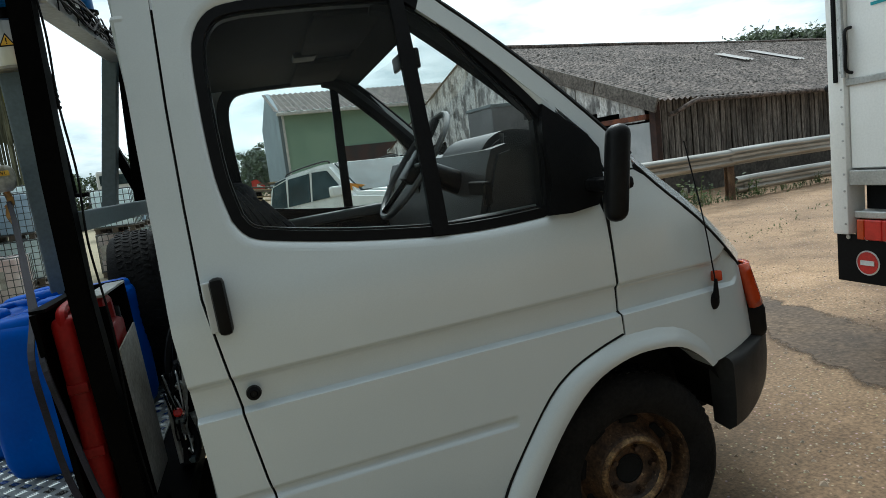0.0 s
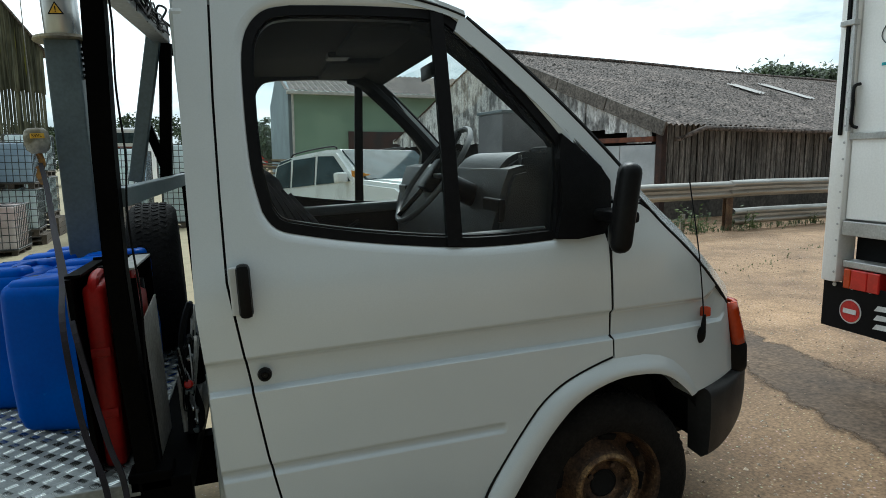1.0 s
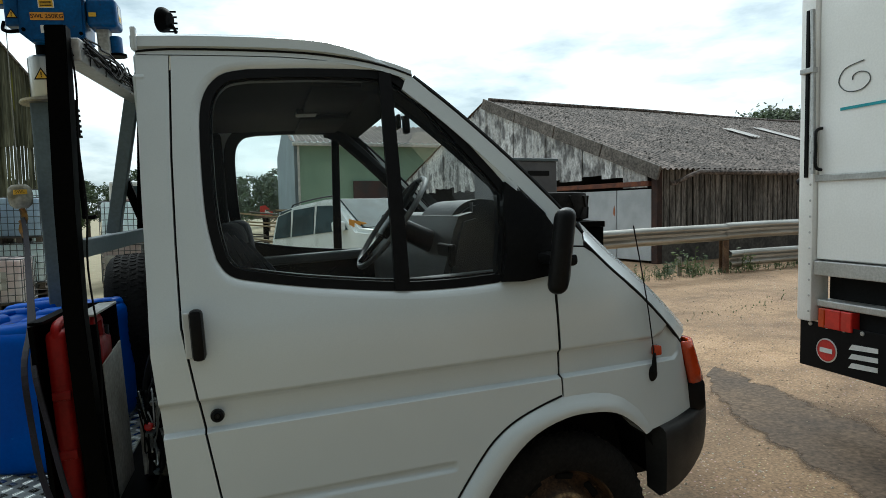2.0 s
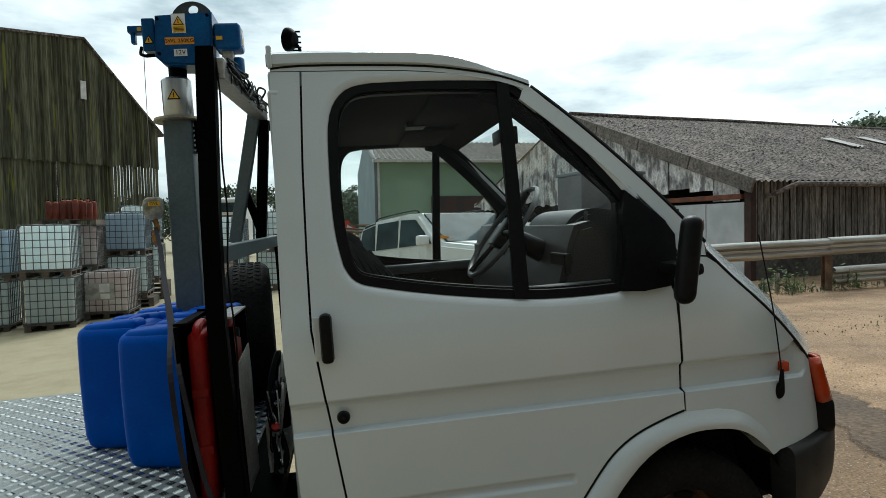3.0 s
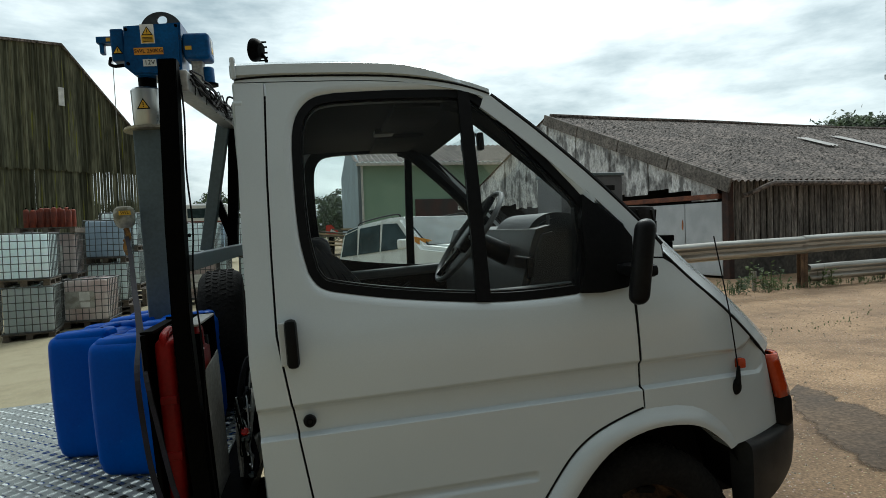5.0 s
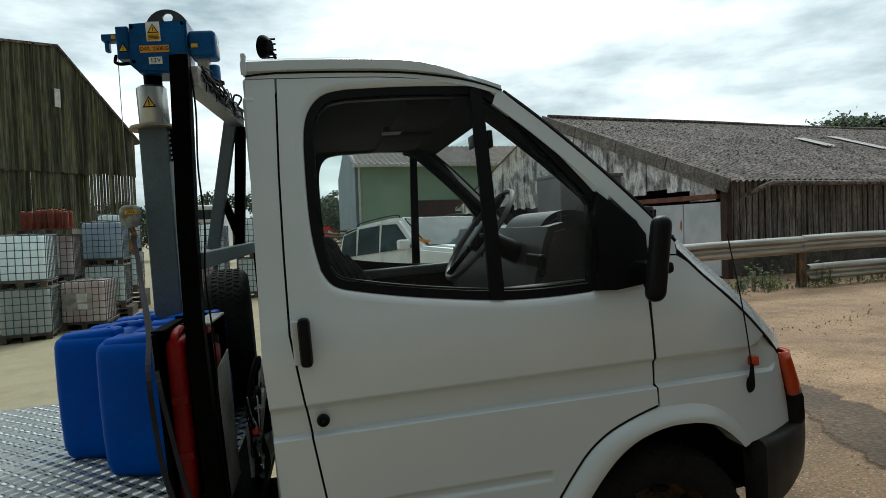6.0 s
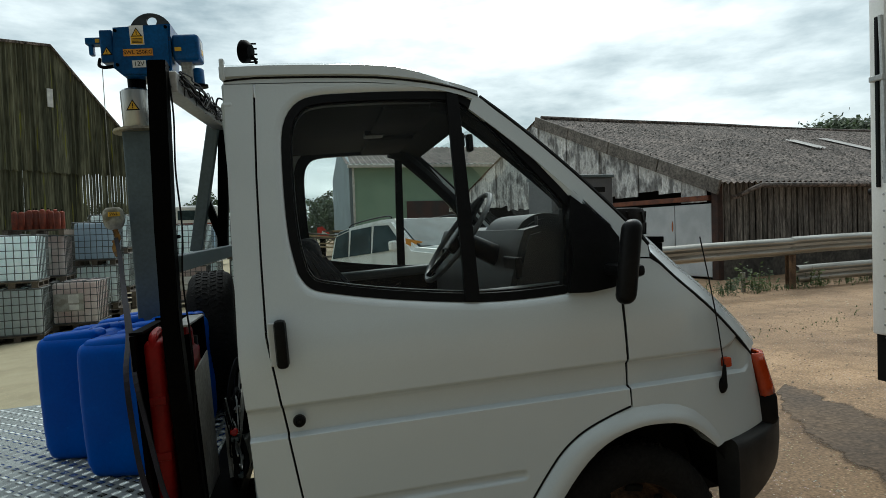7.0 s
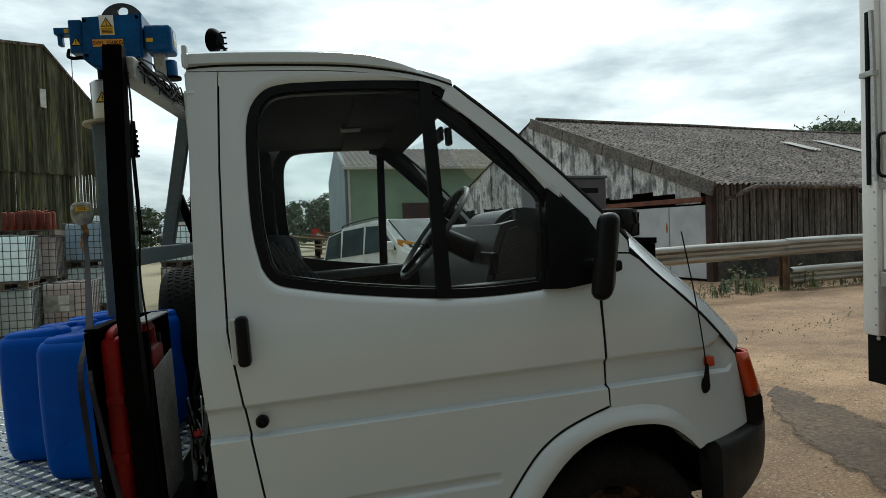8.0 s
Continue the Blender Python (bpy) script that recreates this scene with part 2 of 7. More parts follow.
    l.new(tc.outputs["Object"], v.inputs["Vector"])
    r = n.new("ShaderNodeValToRGB")
    r.color_ramp.elements[0].position, r.color_ramp.elements[1].position = 0.10, 0.22
    r.color_ramp.elements[0].color, r.color_ramp.elements[1].color = (1, 1, 1, 1), (0, 0, 0, 1)
    l.new(v.outputs["Distance"], r.inputs[0])
    mx = n.new("ShaderNodeMixRGB")
    hs = n.new("ShaderNodeMixRGB")
    hs.inputs[0].default_value, hs.inputs[2].default_value = 0.75, (0.52, 0.42, 0.31, 1)
    l.new(v.outputs["Color"], hs.inputs[1])
    l.new(r.outputs[0], mx.inputs[0])
    l.new(prev, mx.inputs[1])
    l.new(hs.outputs[0], mx.inputs[2])
    half = n.new("ShaderNodeMixRGB")
    half.inputs[0].default_value = 0.6
    l.new(prev, half.inputs[1])
    l.new(mx.outputs[0], half.inputs[2])
    l.new(half.outputs[0], b.inputs["Base Color"])
    return m
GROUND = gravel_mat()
def damp_mat():
    """Damp mud that fades into the dry ground at its ragged rim."""
    m = mat("damp_dark_mud", (0.13, 0.09, 0.06), 0.8, 0, (0.085, 0.06, 0.042), 2.5, fine=0.3, fscale=40, bump=0.15, bscale=60, spec=0.2)
    n, l = m.node_tree.nodes, m.node_tree.links
    at, tc, nz, ad, rp = n.new("ShaderNodeAttribute"), n.new("ShaderNodeTexCoord"), n.new("ShaderNodeTexNoise"), n.new("ShaderNodeMath"), n.new("ShaderNodeMapRange")
    at.attribute_name = "damp"
    nz.inputs["Scale"].default_value, nz.inputs["Detail"].default_value, nz.inputs["Roughness"].default_value = 9, 8, 0.7
    rp.inputs["From Min"].default_value, rp.inputs["From Max"].default_value = 0.62, 0.95
    l.new(tc.outputs["Object"], nz.inputs["Vector"])
    l.new(at.outputs["Fac"], ad.inputs[0])
    l.new(nz.outputs["Fac"], ad.inputs[1])
    l.new(ad.outputs[0], rp.inputs["Value"])
    l.new(rp.outputs[0], n["Principled BSDF"].inputs["Alpha"])
    return m
DAMP = damp_mat()
ROOFSHEET = mat("lichened_fibre_cement", (0.215, 0.178, 0.158), 0.95, 0, (0.135, 0.112, 0.1), 1.6, fine=0.6, fscale=14, bump=0.5, bscale=16, wear=((0.05, 0.04, 0.032), 9, 0.6))
BARGE = mat("grey_verge_board", (0.2, 0.18, 0.16), 0.95, 0, (0.12, 0.108, 0.095), 3, fine=0.35, fscale=20, bump=0.3)
OLDWOOD = mat("weathered_grey_boards", (0.27, 0.25, 0.225), 0.95, 0, (0.1, 0.09, 0.08), 2.5, stretch3=(7, 7, 0.6), fine=0.45, fscale=14, bump=0.4, bscale=10, each=0.4)
BARNSHEET = mat("dark_mossy_corrugated_sheet", (0.15, 0.15, 0.1), 0.95, 0, (0.055, 0.057, 0.038), 1.3, stretch3=(3.4, 3.4, 0.22), fine=0.35, fscale=9, each=0.25, wear=((0.16, 0.165, 0.03), 2.4, 0.63), spec=0.12)
TIN = mat("patchy_zinc_sheet", (0.6, 0.61, 0.61), 0.55, 0.0, (0.17, 0.17, 0.17), 2.6, 0.40, 0.52, stretch3=(1.5, 1.5, 0.9), fine=0.25, fscale=16, each=0.22, wear=((0.22, 0.2, 0.18), 7, 0.66))
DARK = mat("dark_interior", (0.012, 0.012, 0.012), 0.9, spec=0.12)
GREENWALL = mat("pale_green_cladding", (0.34, 0.5, 0.38), 0.8, 0, (0.27, 0.41, 0.31), 0.6, fine=0.06)
GREYWALL = mat("blue_grey_cladding", (0.22, 0.27, 0.3), 0.8, 0, (0.17, 0.21, 0.24), 0.8, fine=0.08)
CARWHITE = mat("white_car_paint", (0.75, 0.76, 0.75), 0.3, 0, (0.66, 0.67, 0.66), 2, fine=0.03)
TINTGLASS = mat("dark_car_glass", (0.05, 0.075, 0.085), 0.12, 0, (0.03, 0.045, 0.05), 3, fine=0.05, spec=0.02)
for link in TINTGLASS.node_tree.nodes["Principled BSDF"].inputs["Roughness"].links:
    TINTGLASS.node_tree.links.remove(link)
TINTGLASS.node_tree.nodes["Principled BSDF"].inputs["Roughness"].default_value = 0.03
BOXWHITE = mat("white_truck_panel", (0.84, 0.83, 0.81), 0.45, 0, (0.76, 0.75, 0.72), 1.4, fine=0.03, wear=((0.5, 0.45, 0.38), 6, 0.75))
ALU = mat("dull_aluminium_trim", (0.5, 0.5, 0.49), 0.45, 0.7, (0.4, 0.4, 0.39), 5, fine=0.1)
def tank_mat(name, col, col2, glow):
    """Milky plastic: daylight from behind comes through it."""
    m = mat(name, col, 0.4, 0, col2, 1.6, fine=0.05, each=0.12)
    n, l = m.node_tree.nodes, m.node_tree.links
    tl, mx = n.new("ShaderNodeBsdfTranslucent"), n.new("ShaderNodeMixShader")
    l.new(n["Principled BSDF"].inputs["Base Color"].links[0].from_socket, tl.inputs[0])
    mx.inputs[0].default_value = glow
    l.new(n["Principled BSDF"].outputs[0], mx.inputs[1])
    l.new(tl.outputs[0], mx.inputs[2])
    l.new(mx.outputs[0], n["Material Output"].inputs["Surface"])
    return m
POLY = tank_mat("translucent_tank_plastic", (0.9, 0.95, 0.95), (0.78, 0.87, 0.88), 0.6)
POLYBLUE = tank_mat("blue_tinted_tank_plastic", (0.62, 0.73, 0.8), (0.5, 0.6, 0.69), 0.55)
POLYPINK = tank_mat("stained_tank_plastic", (0.74, 0.71, 0.69), (0.6, 0.5, 0.48), 0.5)
CAGE = mat("dull_cage_steel", (0.13, 0.14, 0.14), 0.5, 0.4, (0.06, 0.065, 0.065), 9, fine=0.15)
PALLET = mat("dirty_pallet_wood", (0.14, 0.115, 0.09), 0.9, 0, (0.08, 0.065, 0.05), 5, fine=0.3, each=0.25)
REDPAINT = mat("faded_red_paint", (0.3, 0.06, 0.025), 0.7, 0, (0.13, 0.025, 0.013), 5, fine=0.2, each=0.3)
LEAF = mat("oak_leaves", (0.06, 0.095, 0.025), 0.7, 0, (0.022, 0.042, 0.012), 1.2, fine=0.3, fscale=8)
WEED = mat("weed_leaves", (0.1, 0.135, 0.035), 0.7, 0, (0.045, 0.07, 0.018), 3, fine=0.25)
BARK = mat("grey_brown_bark", (0.09, 0.07, 0.05), 0.95, 0, bump=0.5, bscale=12)

# ---- building helpers ----
def part(name, bm, material, parent=None, label="", smooth=False, category=""):
    me = bpy.data.meshes.new(name)
    bm.to_mesh(me)
    bm.free()
    me.materials.append(material)
    if smooth:
        me.polygons.foreach_set("use_smooth", [True] * len(me.polygons))
        me.set_sharp_from_angle(angle=radians(38))
    ob = new(name, me)
    ob.parent = parent
    return tagged(ob, label)

def thing(name, label, category, m=None, group="", kind=""):
    ob = tagged(new(name), label, category, group, kind)
    ob.empty_display_size = 0.1
    ob.matrix_basis = m or Matrix()
    return ob

def box(bm, lo, hi, bevel=0.0, m=None, seg=2):
    r = bmesh.ops.create_cube(bm, size=1)
    c, s = (Vector(lo) + Vector(hi)) / 2, Vector(hi) - Vector(lo)
    for v in r["verts"]:
        v.co = Vector((v.co.x * s.x, v.co.y * s.y, v.co.z * s.z)) + c
    vs = r["verts"]
    if bevel:
        es = list({e for v in vs for e in v.link_edges})
        b = bmesh.ops.bevel(bm, geom=es, offset=bevel, segments=seg, affect="EDGES", profile=0.5, clamp_overlap=True)
        vs = list({v for f in b["faces"] for v in f.verts} | {v for v in vs if v.is_valid})
    if m:
        bmesh.ops.transform(bm, matrix=m, verts=vs)
    return vs

def bx(lo, hi, bevel=0.0, m=None):
    bm = bmesh.new()
    box(bm, lo, hi, bevel, m)
    return bm

def rod(bm, a, b, r, seg=8, r2=None, cap=True):
    a, b = Vector(a), Vector(b)
    d = b - a
    q = d.to_track_quat("Z", "Y").to_matrix().to_4x4()
    bmesh.ops.create_cone(bm, cap_ends=cap, segments=seg, radius1=r, radius2=r if r2 is None else r2, depth=d.length, matrix=Matrix.Translation((a + b) / 2) @ q)

def bar(bm, a, b, w, h, up=(0, 0, 1), bevel=0.0):
    """A square bar from a to b, w wide and h high."""
    a, b = Vector(a), Vector(b)
    d = (b - a)
    z = d.normalized()
    x = Vector(up).cross(z).normalized()
    y = z.cross(x)
    m = Matrix((x, y, z)).transposed().to_4x4()
    m.translation = a
    box(bm, (-w / 2, -h / 2, 0), (w / 2, h / 2, d.length), bevel, m)

def smooth_line(pts, n=6):
    """A soft line through points."""
    out = []
    p = [Vector(q) for q in pts]
    for i in range(len(p) - 1):
        a, b, c, d = p[max(i - 1, 0)], p[i], p[i + 1], p[min(i + 2, len(p) - 1)]
        for k in range(n):
            t = k / n
            out.append(0.5 * ((2 * b) + (c - a) * t + (2 * a - 5 * b + 4 * c - d) * t * t + (3 * b - a - 3 * c + d) * t ** 3))
    out.append(p[-1])
    return out

def hose(bm, pts, r, seg=6, n=5):
    line = smooth_line(pts, n)
    rings = []
    for i, p in enumerate(line):
        d = (line[min(i + 1, len(line) - 1)] - line[max(i - 1, 0)]).normalized()
        side = d.orthogonal().normalized() if not rings else (rings[-1][1] - d * rings[-1][1].dot(d)).normalized()
        up = d.cross(side)
        rings.append(([bm.verts.new(p + r * (math.cos(2 * math.pi * k / seg) * side + math.sin(2 * math.pi * k / seg) * up)) for k in range(seg)], side))
    for (a, _), (b, _) in zip(rings, rings[1:]):
        for k in range(seg):
            bm.faces.new((a[k], a[(k + 1) % seg], b[(k + 1) % seg], b[k]))
    bm.faces.new(list(reversed(rings[0][0])))
    bm.faces.new(rings[-1][0])

def ribbon(bm, pts, w, wide=(0, 1, 0), thick=0.003, n=5):
    """A strap: a flat band along points."""
    line = smooth_line(pts, n)
    rows = []
    for i, p in enumerate(line):
        d = (line[min(i + 1, len(line) - 1)] - line[max(i - 1, 0)]).normalized()
        s = Vector(wide) - d * Vector(wide).dot(d)
        s.normalize()
        u = d.cross(s) * thick
        rows.append([bm.verts.new(q) for q in (p - s * w / 2 - u, p + s * w / 2 - u, p + s * w / 2 + u, p - s * w / 2 + u)])
    for a, b in zip(rows, rows[1:]):
        for k in range(4):
            bm.faces.new((a[k], a[(k + 1) % 4], b[(k + 1) % 4], b[k]))
    bm.faces.new(rows[0][::-1])
    bm.faces.new(rows[-1])

def lathe(profile, seg=40, m=None, bm=None, cap=True):
    """Turns (radius, height) round z."""
    bm = bm or bmesh.new()
    rings = []
    for r, z in profile:
        rings.append([bm.verts.new((r * math.cos(2 * math.pi * k / seg), r * math.sin(2 * math.pi * k / seg), z)) for k in range(seg)])
    for a, b in zip(rings, rings[1:]):
        for k in range(seg):
            bm.faces.new((a[k], a[(k + 1) % seg], b[(k + 1) % seg], b[k]))
    for ring, rev in ((rings[0], True), (rings[-1], False)):
        if cap and profile[0][0] > 1e-3:
            bm.faces.new(ring[::-1] if rev else ring)
    bmesh.ops.recalc_face_normals(bm, faces=bm.faces)
    if m:
        bmesh.ops.transform(bm, matrix=m, verts=bm.verts)
    return bm

def slab(outline, lo, hi, axis="y", bevel=0.0, bm=None):
    """A plate: an outline in two axes, thick along the third."""
    bm = bm or bmesh.new()
    def at(p, d):
        return {"y": (p[0], d, p[1]), "x": (d, p[0], p[1]), "z": (p[0], p[1], d)}[axis]
    a = [bm.verts.new(at(p, lo)) for p in outline]
    b = [bm.verts.new(at(p, hi)) for p in outline]
    fa, fb = bm.faces.new(a), bm.faces.new(b[::-1])
    k = len(a)
    fs = [fa, fb] + [bm.faces.new((a[i], b[i], b[(i + 1) % k], a[(i + 1) % k])) for i in range(k)]
    bmesh.ops.recalc_face_normals(bm, faces=fs)
    if bevel:
        es = list({e for f in (fa, fb) for e in f.edges})
        bmesh.ops.bevel(bm, geom=es, offset=bevel, segments=2, affect="EDGES", clamp_overlap=True)
    return bm

# ---- ground ----
def ground_z(x, y):
    dip = -0.3 * math.exp(-((x - 1.0) ** 2 / 2.5 + (y - 10.6) ** 2 / 7))
    return dip + 0.165 + (0.21 * math.tanh((x - 1.28) / 6) if x > 1.28 else -0.9 * math.tanh((1.28 - x) / 10))

def ground_sheet():
    bm = bmesh.new()
    xs = [-400, -150, -60, -30] + [-20 + 0.8 * i for i in range(60)] + [30, 60, 150, 400]
    ys = [-300, -100, -30] + [-10 + 0.8 * i for i in range(50)] + [36, 50, 90, 200, 600]
    grid = [[bm.verts.new((x, y, ground_z(x, y))) for x in xs] for y in ys]
    for a, b in zip(grid, grid[1:]):
        for i in range(len(xs) - 1):
            bm.faces.new((a[i], a[i + 1], b[i + 1], b[i]))
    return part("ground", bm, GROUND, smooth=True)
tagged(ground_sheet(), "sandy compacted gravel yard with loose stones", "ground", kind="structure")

def wet_patch():
    bm = bmesh.new()
    line = smooth_line([(3.56, 2.25, 0.03), (3.46, 1.95, 0.13), (3.33, 1.5, 0.23), (3.25, 1.05, 0.28), (3.18, 0.5, 0.31), (3.1, -0.4, 0.36), (3.0, -1.8, 0.4)], 8)
    damp = bm.verts.layers.float.new("damp")
    rows = []
    for i, p in enumerate(line):
        w = 0.09 + p.z + 0.05 * noise.noise((i * 0.5, 3, 0)) + 0.04 * noise.noise((i * 1.3, 5, 0))
        o = 0.06 * noise.noise((i * 0.4, 9, 0))
        rows.append([bm.verts.new((p.x + s * w + o, p.y + 0.1 * s, 0)) for s in (-1, -0.5, 0.4, 1)])
        for v, f in zip(rows[-1], (0, 1, 1, 0)):
            v[damp] = 0 if i == 0 else f
    for r in rows:
        for v in r:
            v.co.z = ground_z(v.co.x, v.co.y) + 0.004
    for a, b in zip(rows, rows[1:]):
        for k in range(3):
            bm.faces.new((a[k], b[k], b[k + 1], a[k + 1]))
    bmesh.ops.recalc_face_normals(bm, faces=bm.faces)
    return tagged(part("wet_patch", bm, DAMP, smooth=True), "dark wet trickle running across the gravel", "puddle", kind="structure")
wet_patch()

# ---- the long shed with the fibre cement roof ----
def corrugated(bm, origin, along, up, length, height, pitch, depth, seg=4, wav=0.0):
    """A wavy sheet: waves along 'along', straight along 'up'."""
    along, up = Vector(along).normalized(), Vector(up).normalized()
    nrm = along.cross(up)
    n = int(length / pitch * seg)
    rows = max(1, int(height / 1.5)) if wav else 1
    grid = []
    for j in range(rows + 1):
        row = []
        for i in range(n + 1):
            s = length * i / n
            d = depth * math.sin(2 * math.pi * s / pitch)
            p = Vector(origin) + along * s + up * (height * j / rows) + nrm * d
            if wav:
                p += nrm * wav * noise.noise((s * 0.25, j * 0.9, 3))
            row.append(bm.verts.new(p))
        grid.append(row)
    for a, b in zip(grid, grid[1:]):
        for i in range(n):
            bm.faces.new((a[i], a[i + 1], b[i + 1], b[i]))

SU, SV = Vector((0.98, 0.199, 0)), Vector((-0.199, 0.98, 0))
SC = Vector((7.75, 9.1, 0.33))          # the shed's near corner on the ground
EAVE, RIDGE, HALF, LONG = 1.95, 4.15, 6.2, 34.0
shed = thing("shed", "long low shed of weathered boards with lichened grey roof", "shed")
def shed_point(u, v, h):
    return SC + SU * u + SV * v + Vector((0, 0, h))

def shed_build():
    sl = (SV * HALF + Vector((0, 0, RIDGE - EAVE)))
    bm = bmesh.new()
    o = shed_point(-0.15, 0, EAVE) - sl.normalized() * 0.35
    corrugated(bm, o, SU, sl, LONG, sl.length + 0.35, 0.15, 0.022, 6, 0.05)
    ob = part("roof", bm, ROOFSHEET, shed, "grey corrugated roof spotted with moss", smooth=True)
    bm = bmesh.new()
    sl2 = (SV * HALF - Vector((0, 0, RIDGE - EAVE)))
    corrugated(bm, shed_point(-0.15, HALF, RIDGE), SU, sl2, LONG, sl2.length + 0.3, 0.15, 0.028, 4)
    part("roof", bm, ROOFSHEET, shed, smooth=True)
    bm = bmesh.new()
    hose(bm, [shed_point(u, HALF, RIDGE + 0.03 + 0.04 * noise.noise((u * 0.3, 5, 1))) for u in range(0, int(LONG), 3)], 0.05, 8, 3)
    part("ridge_capping", bm, ROOFSHEET, shed, smooth=True)
    # barge boards along the gable slope
    for k in range(4):
        bm = bmesh.new()
        a, b = shed_point(-0.2, 0, EAVE - 0.1) - sl.normalized() * 0.32, shed_point(-0.2, HALF, RIDGE - 0.1)
        bar(bm, a.lerp(b, k / 4 + 0.004), a.lerp(b, (k + 1) / 4), 0.28, 0.05, up=SU, bevel=0.01)
        part("barge_board", bm, BARGE, shed)
    # skylights
    for u, v0, w, run in ((6.6, 0.46, 0.34, 1.05), (8.5, 0.42, 0.34, 1.75)):
        bm = bmesh.new()
        p0 = shed_point(u, HALF * v0, EAVE + (RIDGE - EAVE) * v0 + 0.06)
        corrugated(bm, p0, SU, sl, w, run, 0.15, 0.02, 6)
        part("skylight", bm, mat("cloudy_roof_light", (0.5, 0.48, 0.46), 0.6, 0, (0.38, 0.36, 0.35), 2, fine=0.1), shed, "pale translucent roof sheet", smooth=True)
    # lumps of moss and lichen
    rnd = random.Random(17)
    for name, m, count, tint in (("moss", mat("dark_moss", (0.035, 0.03, 0.02), 0.95, 0, (0.02, 0.018, 0.013), 3), 4200, "dark moss lumps on the roof"), ("lichen", mat("pale_lichen", (0.42, 0.4, 0.36), 0.95, 0, (0.3, 0.28, 0.25), 3), 1500, "pale lichen spots on the roof")):
        bm = bmesh.new()
        for k in range(count):
            u, v = rnd.uniform(0, 22), rnd.random() ** 0.8
            p = shed_point(u, HALF * v, EAVE + (RIDGE - EAVE) * v + 0.025)
            r = rnd.uniform(0.012, 0.034) * (1 if name == "moss" else 0.7) * (1.5 if rnd.random() > 0.95 else 1)
            ring = [bm.verts.new(p + SU * r * math.cos(a) * rnd.uniform(0.7, 1.4) + sl.normalized() * r * math.sin(a) * rnd.uniform(0.7, 1.2)) for a in (0, 1.26, 2.5, 3.8, 5.0)]
            top = bm.verts.new(p + Vector((0, -0.2, 1)) * r * 0.5)
            for i in range(5):
                bm.faces.new((ring[i], ring[(i + 1) % 5], top))
        tagged(part(name, bm, m, shed, tint), kind="stuff")
    # back wall, and a near-black sheet standing in for the shade inside
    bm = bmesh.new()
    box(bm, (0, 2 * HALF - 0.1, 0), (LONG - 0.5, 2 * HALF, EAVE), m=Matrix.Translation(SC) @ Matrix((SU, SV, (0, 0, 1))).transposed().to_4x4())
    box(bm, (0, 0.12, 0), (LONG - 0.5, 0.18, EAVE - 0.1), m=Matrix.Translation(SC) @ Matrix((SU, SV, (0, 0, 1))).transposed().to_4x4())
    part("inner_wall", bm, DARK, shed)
    # boards on the long side
    w = 0.165
    for k in range(120):
        bm = bmesh.new()
        u = 0.1 + k * w
        lean = 0.006 * random.uniform(-1, 1)
        bar(bm, shed_point(u, random.uniform(-0.012, 0.012), 0.55), shed_point(u + lean, random.uniform(-0.012, 0.012), EAVE - 0.04), w - random.uniform(0.02, 0.042), 0.022, up=-SV)
        part("board", bm, OLDWOOD, shed)
    bm = bmesh.new()
    box(bm, (0, -0.05, -0.2), (LONG - 0.5, 0.1, 0.56), m=Matrix.Translation(SC) @ Matrix((SU, SV, (0, 0, 1))).transposed().to_4x4())
    part("plinth", bm, mat("dirty_concrete_plinth", (0.12, 0.11, 0.095), 0.95, 0, (0.06, 0.055, 0.05), 2.5, fine=0.3, fscale=15), shed)
    # gutter
    bm = bmesh.new()
    hose(bm, [shed_point(0.75 + u, -0.42, EAVE - 0.17 + 0.02 * math.sin(u)) for u in range(0, 30, 3)], 0.05, 8, 2)
    part("gutter", bm, ROOFSHEET, shed, smooth=True)
    bm = bmesh.new()
    hose(bm, [shed_point(0.75, -0.42, EAVE - 0.16), shed_point(0.55, -0.4, EAVE - 0.22), shed_point(0.3, -0.25, EAVE - 0.36), shed_point(0.18, -0.2, EAVE - 0.38)], 0.045, 8, 4)
    part("downpipe", bm, ROOFSHEET, shed, smooth=True)
    # corner post
    bm = bmesh.new()
    bar(bm, shed_point(0.0, -0.02, 0), shed_point(0.0, -0.02, EAVE - 0.12), 0.13, 0.16, up=SV, bevel=0.01)
    part("corner_post", bm, mat("rust_red_post", (0.06, 0.028, 0.02), 0.85, 0, (0.03, 0.016, 0.013), 6, fine=0.3), shed)
    # gable sheets: hang from the slope, ragged lower edge
    k, v = 0, 0.15
    while v < 2 * HALF - 0.1:
        wd = random.uniform(0.62, 0.8)
        top0 = EAVE + (RIDGE - EAVE) * (1 - abs(v - HALF) / HALF) - 0.02
        top1 = EAVE + (RIDGE - EAVE) * (1 - abs(min(v + wd, 2 * HALF) - HALF) / HALF) - 0.02
        low = 1.72 + random.uniform(-0.06, 0.1) if v > 0.7 else 1.5
        bm = bmesh.new()
        n = int(wd / 0.0375)
        a, b = [], []
        for i in range(n + 1):
            f = i / n
            d = -0.08 - 0.012 * math.sin(f * wd / 0.075 * math.pi) - 0.02 * (k % 2)
            a.append(bm.verts.new(shed_point(d, v + wd * f, low + 0.05 * noise.noise((v + f * 2, 7, 0)))))
            b.append(bm.verts.new(shed_point(d, v + wd * f, top0 + (top1 - top0) * f)))
        for i in range(n):
            bm.faces.new((a[i], b[i], b[i + 1], a[i + 1]))
        part("tin_sheet", bm, TIN, shed, smooth=True)
        v += wd - 0.03
        k += 1
    # a rusty lintel and pale doors under the sheets
    bm = bmesh.new()
